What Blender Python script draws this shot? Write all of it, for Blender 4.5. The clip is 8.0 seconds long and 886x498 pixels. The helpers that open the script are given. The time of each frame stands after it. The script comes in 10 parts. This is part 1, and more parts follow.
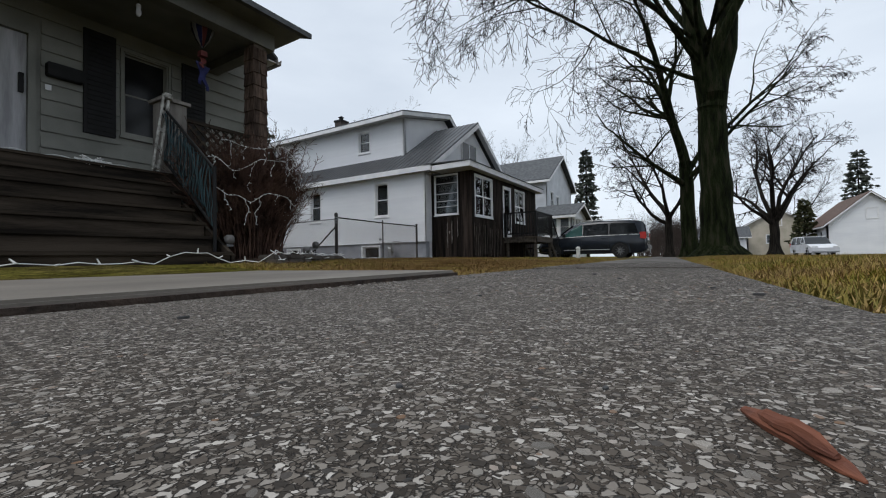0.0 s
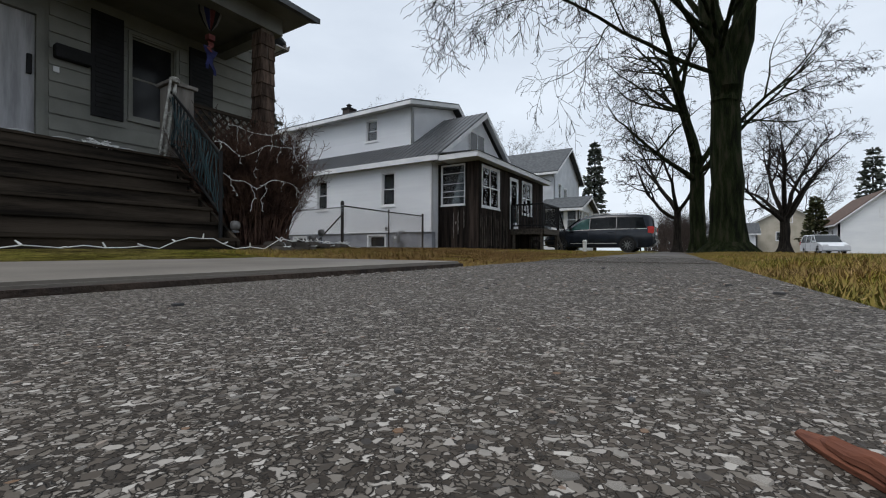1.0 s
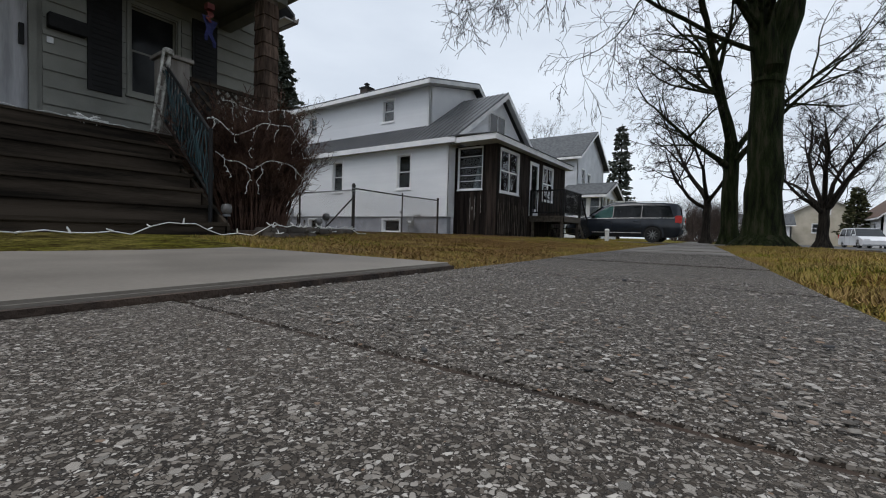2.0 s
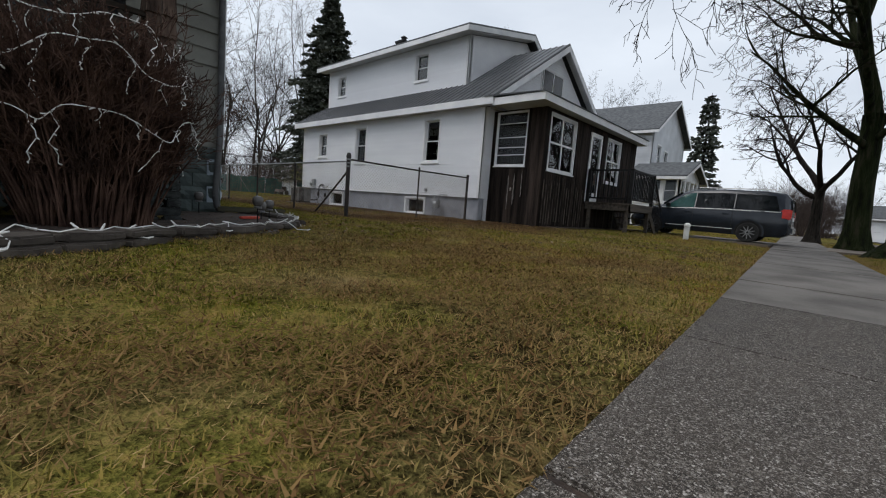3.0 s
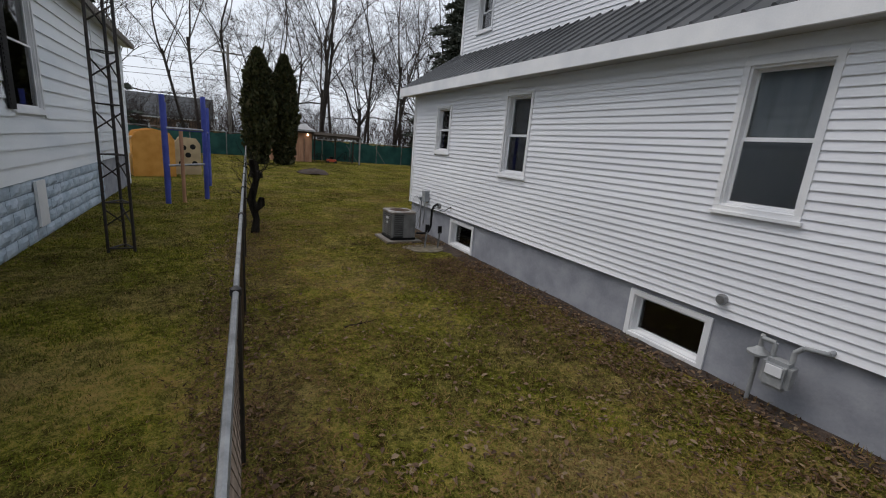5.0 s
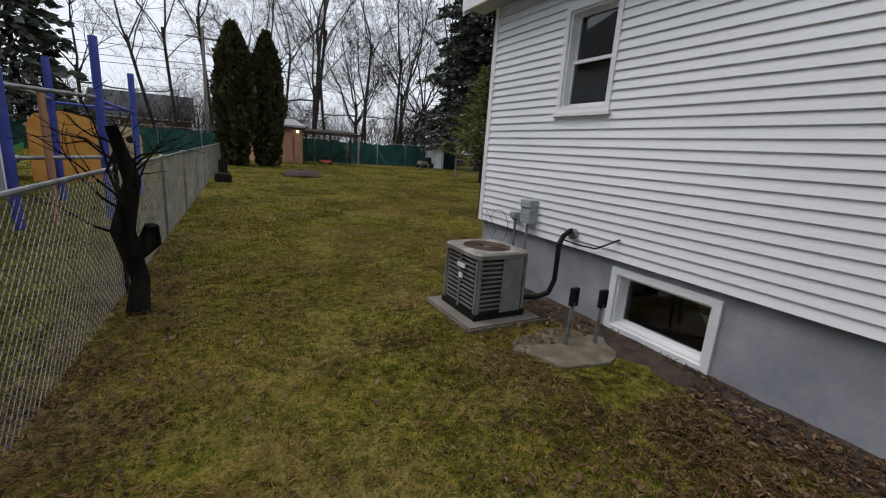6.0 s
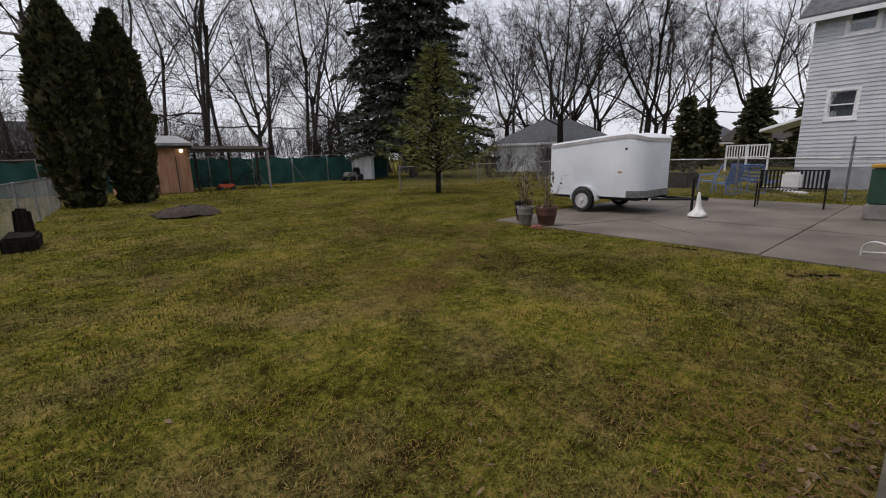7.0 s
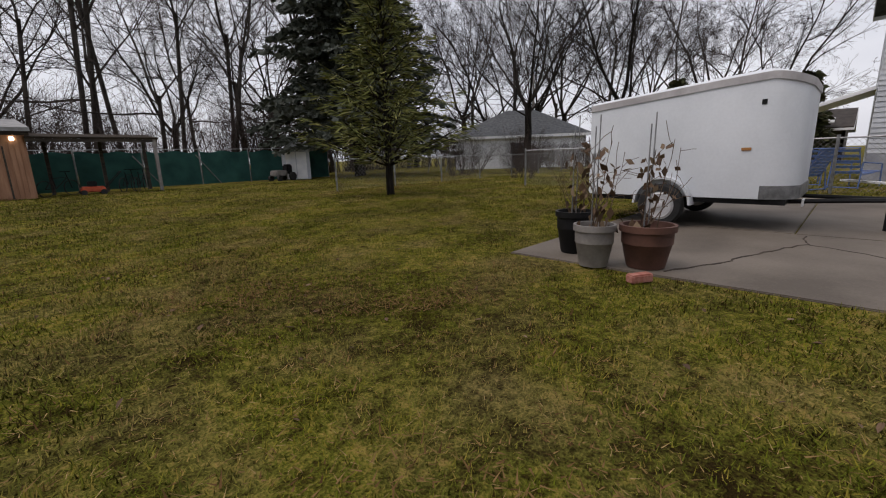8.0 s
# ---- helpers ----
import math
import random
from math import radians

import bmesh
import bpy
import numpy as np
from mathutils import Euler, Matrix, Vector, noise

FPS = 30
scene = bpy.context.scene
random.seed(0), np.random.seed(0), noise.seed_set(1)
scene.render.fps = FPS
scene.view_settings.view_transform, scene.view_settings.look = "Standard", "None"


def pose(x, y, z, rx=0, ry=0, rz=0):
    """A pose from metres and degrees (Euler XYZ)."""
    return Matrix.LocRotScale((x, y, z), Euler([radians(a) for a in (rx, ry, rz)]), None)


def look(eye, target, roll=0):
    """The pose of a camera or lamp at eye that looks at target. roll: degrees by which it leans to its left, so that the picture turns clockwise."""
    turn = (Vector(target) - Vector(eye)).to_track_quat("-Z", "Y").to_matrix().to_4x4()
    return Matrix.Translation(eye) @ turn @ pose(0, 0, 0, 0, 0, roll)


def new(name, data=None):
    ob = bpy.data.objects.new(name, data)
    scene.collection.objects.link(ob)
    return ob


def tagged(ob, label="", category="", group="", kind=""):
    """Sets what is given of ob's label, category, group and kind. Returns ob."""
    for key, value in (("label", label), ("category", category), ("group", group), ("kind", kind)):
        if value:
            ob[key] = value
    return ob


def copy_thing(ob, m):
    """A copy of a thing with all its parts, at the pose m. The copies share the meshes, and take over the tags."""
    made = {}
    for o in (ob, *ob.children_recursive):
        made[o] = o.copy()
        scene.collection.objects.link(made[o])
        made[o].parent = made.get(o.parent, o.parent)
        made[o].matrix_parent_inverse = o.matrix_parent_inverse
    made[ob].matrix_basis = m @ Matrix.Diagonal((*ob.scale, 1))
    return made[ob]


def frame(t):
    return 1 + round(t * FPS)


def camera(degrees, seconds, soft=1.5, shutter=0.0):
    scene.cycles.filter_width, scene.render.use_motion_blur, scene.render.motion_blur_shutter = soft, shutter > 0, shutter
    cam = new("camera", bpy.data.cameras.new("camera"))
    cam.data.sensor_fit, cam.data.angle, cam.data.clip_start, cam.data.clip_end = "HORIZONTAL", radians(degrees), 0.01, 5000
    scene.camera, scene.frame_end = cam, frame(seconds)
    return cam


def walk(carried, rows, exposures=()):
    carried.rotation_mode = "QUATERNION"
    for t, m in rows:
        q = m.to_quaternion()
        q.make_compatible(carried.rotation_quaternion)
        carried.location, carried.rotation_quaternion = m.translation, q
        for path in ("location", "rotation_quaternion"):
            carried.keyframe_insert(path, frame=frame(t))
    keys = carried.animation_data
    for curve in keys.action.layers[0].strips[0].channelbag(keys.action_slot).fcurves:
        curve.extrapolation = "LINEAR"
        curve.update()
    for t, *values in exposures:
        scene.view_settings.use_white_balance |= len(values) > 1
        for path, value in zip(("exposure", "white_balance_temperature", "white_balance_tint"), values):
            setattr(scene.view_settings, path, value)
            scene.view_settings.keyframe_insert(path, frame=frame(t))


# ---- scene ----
cam = camera(93.0, 8.0, soft=1.1)
PATH = [
    (0, (-12.503, -8.404, 0.000), (-10.800, -7.357, 0.050), -1.0),
    (0.5, (-12.485, -8.394, 0.000), (-10.788, -7.336, 0.029), -0.7),
    (1, (-12.471, -8.383, 0.000), (-10.782, -7.313, 0.005), 0.2),
    (1.5, (-12.455, -8.374, 0.000), (-10.784, -7.277, -0.034), 0.6),
    (1.7, (-12.400, -8.352, 0.012), (-10.739, -7.240, -0.034), 0.9),
    (2.8, (-9.900, -7.690, 0.385), (-8.386, -6.390, 0.195), 3.9),
    (3, (-9.332, -7.374, 0.450), (-7.867, -6.029, 0.234), 4.4),
    (3.5, (-7.698, -6.236, 0.890), (-6.411, -4.740, 0.569), 5.7),
    (4, (-6.236, -4.468, 1.480), (-5.146, -2.841, 1.073), 5.8),
    (4.5, (-5.137, -2.387, 1.940), (-4.173, -0.695, 1.486), 5.1),
    (4.7, (-4.757, -1.460, 2.055), (-3.820, 0.244, 1.592), 5.0),
    (5.8, (-3.246, 4.102, 1.581), (-2.321, 5.817, 1.13), 4.6),
    (6, (-3.055, 5.199, 1.473), (-2.107, 6.902, 1.026), 4.0),
    (6.5, (-2.607, 7.911, 1.462), (-1.531, 9.541, 1.032), 1.2),
    (7, (-1.584, 10.498, 1.468), (-0.345, 12.01, 1.045), -1.5),
    (7.5, (-0.159, 12.638, 1.293), (1.173, 14.068, 0.865), -2.1),
    (8, (1.803, 14.641, 1.045), (3.2, 16.008, 0.621), -1.8),
]
walk(cam, [(t, look(eye, target, roll)) for t, eye, target, roll in PATH], [(0.0, 0.05, 6300, 10), (3.0, 0.05, 6400, 11), (3.5, 0.2, 6450, 11), (4.0, 0.25, 6450, 12), (4.7, 0.12, 6500, 13), (6.0, 0.15, 6500, 13), (7.0, 0.03, 6700, 17), (8.0, -0.07, 6800, 18)])

# ---------------------------------------------------------------- light
world = bpy.data.worlds.new("world")
scene.world = world
world.use_nodes = True
wt = world.node_tree
wt.nodes.clear()
w_out = wt.nodes.new("ShaderNodeOutputWorld")
w_bg = wt.nodes.new("ShaderNodeBackground")
w_sky = wt.nodes.new("ShaderNodeTexSky")
w_sky.sky_type = "NISHITA"
w_sky.sun_disc = False
w_sky.sun_elevation = radians(62)
w_sky.sun_rotation = radians(300)
w_sky.air_density, w_sky.dust_density, w_sky.ozone_density = 1.0, 4.0, 1.0
w_grey = wt.nodes.new("ShaderNodeMixRGB")          # overcast: the blue is mostly hidden by cloud
w_grey.inputs[0].default_value = 0.86
w_co = wt.nodes.new("ShaderNodeTexCoord")
w_map = wt.nodes.new("ShaderNodeMapping")
w_map.inputs["Scale"].default_value = (1.0, 1.0, 3.0)
w_noise = wt.nodes.new("ShaderNodeTexNoise")
w_noise.inputs["Scale"].default_value = 2.2
w_noise.inputs["Detail"].default_value = 6.0
w_ramp = wt.nodes.new("ShaderNodeValToRGB")
w_ramp.color_ramp.elements[0].position, w_ramp.color_ramp.elements[0].color = 0.30, (6.7, 7.3, 8.0, 1)
w_ramp.color_ramp.elements[1].position, w_ramp.color_ramp.elements[1].color = 0.72, (8.5, 9.1, 9.7, 1)
wt.links.new(w_co.outputs["Generated"], w_map.inputs["Vector"])
wt.links.new(w_map.outputs["Vector"], w_noise.inputs["Vector"])
wt.links.new(w_noise.outputs["Fac"], w_ramp.inputs["Fac"])
wt.links.new(w_sky.outputs["Color"], w_grey.inputs[1])
wt.links.new(w_ramp.outputs["Color"], w_grey.inputs[2])
wt.links.new(w_grey.outputs["Color"], w_bg.inputs["Color"])
w_bg.inputs["Strength"].default_value = 0.108
wt.links.new(w_bg.outputs["Background"], w_out.inputs["Surface"])
sun = new("sun", bpy.data.lights.new("sun", "SUN"))
sun.data.energy, sun.data.angle, sun.data.color = 1.3, radians(35), (1.0, 0.97, 0.93)
sun.matrix_world = look((0, 0, 30), (10, -6, 8))

# ---------------------------------------------------------------- materials
def surface(name, c1, c2, scale=6.0, rough=0.7, bump=0.2, grain=60.0, metal=0.0, c3=None, stretch=(1, 1, 1), vary=0.0, spots=0.5, spec=0.5, dist=0.004):
    """Two colours mixed by large stains and fine grain, with grain relief; vary: brightness from object to object."""
    m = bpy.data.materials.new(name)
    m.use_nodes = True
    t = m.node_tree
    n, l = t.nodes, t.links
    b = n["Principled BSDF"]
    co = n.new("ShaderNodeTexCoord")
    mp = n.new("ShaderNodeMapping")
    mp.inputs["Scale"].default_value = stretch
    l.new(co.outputs["Object"], mp.inputs["Vector"])
    big, fine = n.new("ShaderNodeTexNoise"), n.new("ShaderNodeTexNoise")
    big.inputs["Scale"].default_value, big.inputs["Detail"].default_value = scale, 5
    fine.inputs["Scale"].default_value, fine.inputs["Detail"].default_value = grain, 4
    for k in (big, fine):
        l.new(mp.outputs["Vector"], k.inputs["Vector"])
    mixf = n.new("ShaderNodeMath")
    mixf.operation = "MULTIPLY_ADD"
    mixf.inputs[1].default_value = spots
    l.new(fine.outputs["Fac"], mixf.inputs[0])
    sub = n.new("ShaderNodeMath")
    sub.operation = "MULTIPLY_ADD"
    sub.inputs[1].default_value, sub.inputs[2].default_value = 2.2, -0.6 - spots * 0.5
    l.new(big.outputs["Fac"], sub.inputs[0])
    l.new(sub.outputs[0], mixf.inputs[2])
    ramp = n.new("ShaderNodeValToRGB")
    ramp.color_ramp.elements[0].position, ramp.color_ramp.elements[1].position = 0.15, 0.85
    ramp.color_ramp.elements[0].color, ramp.color_ramp.elements[1].color = (*c1, 1), (*c2, 1)
    if c3:
        e = ramp.color_ramp.elements.new(0.5)
        e.color = (*c3, 1)
    l.new(mixf.outputs[0], ramp.inputs["Fac"])
    last = ramp.outputs["Color"]
    if vary:
        inf, hs, mm = n.new("ShaderNodeObjectInfo"), n.new("ShaderNodeHueSaturation"), n.new("ShaderNodeMapRange")
        mm.inputs["To Min"].default_value, mm.inputs["To Max"].default_value = 1 - vary, 1 + vary
        l.new(inf.outputs["Random"], mm.inputs["Value"])
        l.new(mm.outputs["Result"], hs.inputs["Value"])
        l.new(last, hs.inputs["Color"])
        last = hs.outputs["Color"]
    l.new(last, b.inputs["Base Color"])
    b.inputs["Roughness"].default_value, b.inputs["Metallic"].default_value = rough, metal
    b.inputs["Specular IOR Level"].default_value = spec
    if bump:
        bp = n.new("ShaderNodeBump")
        bp.inputs["Strength"].default_value, bp.inputs["Distance"].default_value = bump, dist
        l.new(fine.outputs["Fac"], bp.inputs["Height"])
        l.new(bp.outputs["Normal"], b.inputs["Normal"])
    return m


def island_surface(name, cols, rough=0.8, patch=0.0, spec=0.3):
    """Colours picked piece by piece, for leaves, blades and stones joined in one mesh; patch: how far broad patches shift the pick."""
    m = bpy.data.materials.new(name)
    m.use_nodes = True
    n, l = m.node_tree.nodes, m.node_tree.links
    b = n["Principled BSDF"]
    g = n.new("ShaderNodeNewGeometry")
    ramp = n.new("ShaderNodeValToRGB")
    els = ramp.color_ramp.elements
    while len(els) < len(cols):
        els.new(0.5)
    for k, c in enumerate(cols):
        els[k].position, els[k].color = k / max(1, len(cols) - 1), (*c, 1)
    val = g.outputs["Random Per Island"]
    if patch:
        co, no, ma = n.new("ShaderNodeTexCoord"), n.new("ShaderNodeTexNoise"), n.new("ShaderNodeMath")
        no.inputs["Scale"].default_value, no.inputs["Detail"].default_value = 0.55, 4
        l.new(co.outputs["Object"], no.inputs["Vector"])
        mr = n.new("ShaderNodeMapRange")
        mr.inputs["From Min"].default_value, mr.inputs["From Max"].default_value = 0.36, 0.64
        mr.inputs["To Min"].default_value, mr.inputs["To Max"].default_value = 0, 1
        l.new(no.outputs["Fac"], mr.inputs["Value"])
        mx = n.new("ShaderNodeMix")
        mx.inputs[0].default_value = patch
        l.new(val, mx.inputs[2])
        l.new(mr.outputs["Result"], mx.inputs[3])
        val = mx.outputs[0]
    l.new(val, ramp.inputs["Fac"])
    l.new(ramp.outputs["Color"], b.inputs["Base Color"])
    b.inputs["Roughness"].default_value, b.inputs["Specular IOR Level"].default_value = rough, spec
    return m


def glass_material(name, tint=(0.75, 0.8, 0.82), rough=0.02):
    m = bpy.data.materials.new(name)
    m.use_nodes = True
    n, l = m.node_tree.nodes, m.node_tree.links
    n.clear()
    out, tr, gl, mx, fr = (n.new(k) for k in ("ShaderNodeOutputMaterial", "ShaderNodeBsdfTransparent", "ShaderNodeBsdfGlossy", "ShaderNodeMixShader", "ShaderNodeFresnel"))
    tr.inputs["Color"].default_value = (*tint, 1)
    gl.inputs["Roughness"].default_value = rough
    fr.inputs["IOR"].default_value = 1.9
    l.new(fr.outputs[0], mx.inputs[0])
    l.new(tr.outputs[0], mx.inputs[1])
    l.new(gl.outputs[0], mx.inputs[2])
    l.new(mx.outputs[0], out.inputs["Surface"])
    return m


M = dict(
    siding=surface("white_vinyl", (0.70, 0.71, 0.74), (0.80, 0.81, 0.83), 1.2, 0.42, 0.12, 90, vary=0.02, stretch=(1, 0.25, 1)),
    trim=surface("white_trim", (0.66, 0.67, 0.69), (0.80, 0.80, 0.80), 2, 0.45, 0.08, 70),
    # Soffit white lowered to grey: the eaves' shade put into the colour.
    soffit=surface("soffit_shaded_white", (0.36, 0.36, 0.35), (0.48, 0.48, 0.47), 2, 0.6, 0.05, 70),
    # Grey lowered for porch ceiling, header and soffit: porch shade in the colour.
    porch_shade_grey=surface("shaded_porch_grey", (0.10, 0.10, 0.088), (0.155, 0.155, 0.138), 2, 0.7, 0.1, 60),
    foundation=surface("painted_block", (0.22, 0.23, 0.26), (0.33, 0.34, 0.37), 3, 0.8, 0.35, 40),
    metal_roof=surface("dark_metal_roof", (0.040, 0.043, 0.047), (0.075, 0.078, 0.082), 1.5, 0.38, 0.05, 50, spec=0.5),
    shingle=surface("grey_shingle", (0.05, 0.055, 0.06), (0.10, 0.105, 0.11), 5, 0.9, 0.5, 60, vary=0.12),
    brown_shingle=surface("brown_shingle", (0.07, 0.045, 0.035), (0.13, 0.08, 0.06), 5, 0.9, 0.5, 60),
    dark_wood=surface("weathered_dark_wood", (0.006, 0.005, 0.0045), (0.040, 0.030, 0.025), 3.0, 0.85, 0.5, 45, stretch=(3, 3, 0.25), vary=0.45, spec=0.1),
    worn_wood=surface("worn_brown_wood", (0.022, 0.017, 0.014), (0.11, 0.092, 0.078), 5, 0.85, 0.5, 45, stretch=(3, 3, 0.6), vary=0.4, spec=0.1),
    peeled_wood=surface("peeled_grey_wood", (0.05, 0.045, 0.04), (0.22, 0.20, 0.185), 14, 0.9, 0.6, 45, stretch=(3, 3, 0.5), vary=0.2, spots=0.9),
    grey_wood=surface("grey_bare_wood", (0.10, 0.09, 0.08), (0.22, 0.20, 0.18), 3, 0.85, 0.5, 45, stretch=(3, 3, 0.3), vary=0.15),
    deck_wood=surface("brown_deck_wood", (0.030, 0.024, 0.019), (0.090, 0.072, 0.055), 4, 0.8, 0.5, 40, stretch=(0.3, 3, 3), vary=0.25),
    step_wood=surface("dark_step_wood", (0.010, 0.008, 0.006), (0.055, 0.043, 0.032), 3, 0.85, 0.5, 40, stretch=(0.3, 3, 3), vary=0.2, spec=0.12),
    shake=surface("cedar_shake", (0.035, 0.024, 0.019), (0.13, 0.092, 0.072), 7, 0.9, 0.7, 40, stretch=(3, 3, 0.4), vary=0.35, spec=0.1),
    porch_post=surface("brown_post_wood", (0.04, 0.03, 0.024), (0.11, 0.085, 0.065), 4, 0.85, 0.6, 40, stretch=(3, 3, 0.3)),
    black=surface("black_paint", (0.004, 0.004, 0.004), (0.011, 0.011, 0.012), 5, 0.6, 0.1, 60, spec=0.25),
    black_post=surface("black_steel_rust", (0.006, 0.0055, 0.0055), (0.026, 0.017, 0.013), 9, 0.6, 0.3, 60),
    steel=surface("galvanised_steel", (0.16, 0.165, 0.17), (0.32, 0.325, 0.33), 8, 0.42, 0.1, 80, metal=0.6),
    mesh_wire=surface("chain_link_wire", (0.16, 0.158, 0.155), (0.30, 0.297, 0.292), 4, 0.65, 0.0, 30, metal=0.2),
    # Near-black: the darkness of unlit rooms put into the colour.
    room=surface("dark_room", (0.012, 0.012, 0.013), (0.03, 0.03, 0.03), 2, 0.9, 0.0, 20),
    blind=surface("blind_slats", (0.30, 0.31, 0.32), (0.42, 0.43, 0.44), 2, 0.7, 0.0, 20),
    curtain=surface("curtain_cloth", (0.30, 0.30, 0.31), (0.48, 0.48, 0.50), 3, 0.9, 0.2, 20, stretch=(4, 4, 0.4)),
    teal_curtain=surface("pale_teal_curtain", (0.25, 0.36, 0.38), (0.36, 0.46, 0.48), 3, 0.9, 0.2, 20, stretch=(4, 4, 0.4)),
    glass=glass_material("window_glass"),
    # Opaque pane: the dark room behind is put into its colour.
    dark_pane=surface("dim_attic_glass", (0.010, 0.011, 0.012), (0.02, 0.021, 0.022), 3, 0.12, 0.0, 20, spec=0.3),
    concrete=surface("concrete_pad", (0.085, 0.068, 0.052), (0.165, 0.138, 0.110), 0.9, 0.75, 0.3, 45, vary=0.05),
    # Far slabs: their paleness in grazing light is put into the colour.
    pale_slab=surface("grazing_pale_concrete", (0.066, 0.058, 0.050), (0.155, 0.142, 0.126), 1.6, 0.8, 0.7, 150, vary=0.08, spots=0.9),
    walk_concrete=surface("smooth_concrete", (0.105, 0.092, 0.076), (0.185, 0.165, 0.14), 1.3, 0.7, 0.25, 60),
    asphalt=surface("asphalt", (0.035, 0.035, 0.037), (0.07, 0.07, 0.07), 2, 0.85, 0.4, 80),
    soil=surface("dark_mulch", (0.018, 0.012, 0.009), (0.06, 0.04, 0.028), 9, 0.95, 0.8, 50, dist=0.02),
    # Dark copy of the pale siding: porch shade put into the front wall's colour.
    house1_shaded_siding=surface("shaded_grey_green_siding", (0.165, 0.165, 0.146), (0.235, 0.235, 0.21), 1.5, 0.75, 0.15, 60, vary=0.03, stretch=(1, 0.3, 1)),
    house1_side=surface("pale_blue_siding", (0.64, 0.68, 0.72), (0.78, 0.80, 0.82), 1.2, 0.5, 0.15, 60, vary=0.03, stretch=(1, 0.3, 1)),
    block_blue=surface("blue_painted_block", (0.30, 0.37, 0.44), (0.46, 0.53, 0.60), 2.5, 0.8, 0.6, 30, vary=0.06, dist=0.01),
    skirt=surface("dark_green_skirt", (0.05, 0.07, 0.07), (0.10, 0.125, 0.12), 3, 0.8, 0.5, 30, vary=0.1),
    slate=surface("stacked_slate", (0.018, 0.022, 0.022), (0.075, 0.085, 0.082), 7, 0.8, 0.8, 30, stretch=(1, 1, 3), vary=0.35, dist=0.012),
    stone=surface("flat_stone", (0.034, 0.027, 0.022), (0.095, 0.080, 0.066), 5, 0.85, 0.6, 30, vary=0.2, dist=0.01),
    white_plastic=surface("white_plastic", (0.60, 0.60, 0.58), (0.75, 0.75, 0.73), 4, 0.4, 0.05, 40),
)

# ---------------------------------------------------------------- building helpers
def box(bm, x0, x1, y0, y1, z0, z1):
    vs = [bm.verts.new((x, y, z)) for z in (z0, z1) for y in (y0, y1) for x in (x0, x1)]
    for f in ((0, 2, 3, 1), (4, 5, 7, 6), (0, 1, 5, 4), (2, 6, 7, 3), (0, 4, 6, 2), (1, 3, 7, 5)):
        bm.faces.new([vs[i] for i in f])
    return vs


def prism(bm, pts, a, b):
    """A closed prism: the ring of points pts moved by a at one end and by b at the other."""
    a, b = Vector(a), Vector(b)
    r0, r1 = [bm.verts.new(Vector(p) + a) for p in pts], [bm.verts.new(Vector(p) + b) for p in pts]
    n = len(pts)
    for i in range(n):
        bm.faces.new((r0[i], r0[(i + 1) % n], r1[(i + 1) % n], r1[i]))
    bm.faces.new(r0[::-1])
    bm.faces.new(r1)


def rod(bm, p, q, r, r2=None, n=8):
    """A round bar from p to q, closed at both ends."""
    p, q = Vector(p), Vector(q)
    r2 = r if r2 is None else r2
    d = (q - p).normalized()
    u = d.cross(Vector((0, 0, 1)))
    u = Vector((1, 0, 0)) if u.length < 1e-3 else u.normalized()
    v = d.cross(u)
    ring = [(math.cos(2 * math.pi * i / n), math.sin(2 * math.pi * i / n)) for i in range(n)]
    a = [bm.verts.new(p + r * (c * u + s * v)) for c, s in ring]
    b = [bm.verts.new(q + r2 * (c * u + s * v)) for c, s in ring]
    for i in range(n):
        bm.faces.new((a[i], a[(i + 1) % n], b[(i + 1) % n], b[i]))
    bm.faces.new(a[::-1])
    bm.faces.new(b)


def lathe(bm, rings, n=20, c=(0, 0, 0)):
    """A turned body from (radius, height) rings, closed at both ends."""
    c = Vector(c)
    rows = [[bm.verts.new(c + Vector((r * math.cos(2 * math.pi * i / n), r * math.sin(2 * math.pi * i / n), z))) for i in range(n)] for r, z in rings]
    for a, b in zip(rows, rows[1:]):
        for i in range(n):
            bm.faces.new((a[i], a[(i + 1) % n], b[(i + 1) % n], b[i]))
    bm.faces.new(rows[0][::-1])
    bm.faces.new(rows[-1])


def hoop(bm, rings, n=28):
    """A turned body with an open middle, from a closed loop of (radius, height) points."""
    rows = [[bm.verts.new((r * math.cos(2 * math.pi * i / n), r * math.sin(2 * math.pi * i / n), z)) for i in range(n)] for r, z in rings]
    for a, b in zip(rows, rows[1:] + rows[:1]):
        for i in range(n):
            bm.faces.new((a[i], a[(i + 1) % n], b[(i + 1) % n], b[i]))


def finish(bm, name, smooth=0.0, bevel=0.0):
    bmesh.ops.recalc_face_normals(bm, faces=bm.faces)
    if bevel:
        bmesh.ops.bevel(bm, geom=bm.edges[:], offset=bevel, segments=2, affect="EDGES", clamp_overlap=True)
    me = bpy.data.meshes.new(name)
    bm.to_mesh(me)
    bm.free()
    if smooth:
        me.shade_smooth()
        me.set_sharp_from_angle(angle=radians(smooth))
    return me


# parts whose loose pieces are objects of their own: name of the further pieces, and whether they hang under the first
PIECES = {"porch_wall": ("porch_wall", False), "fascia": ("fascia", False), "soffit": ("soffit", False), "rake_board": ("rake_board", False), "corner_trim": ("corner_trim", False), "gable": ("gable", False), "porch_floor": ("porch_floor_board", False),
          "porch_beam": ("porch_beam", False), "porch_header": ("porch_header", False), "shutter": ("slat", True), "window": ("casing", True), "basement_window": ("casing", True), "lattice_rail": ("lattice_strip", True), "lattice_skirt": ("lattice_strip", True), "door_frame": ("door_frame", False), "roof": ("roof", False), "foundation": ("foundation", False), "wall": ("wall", False)}


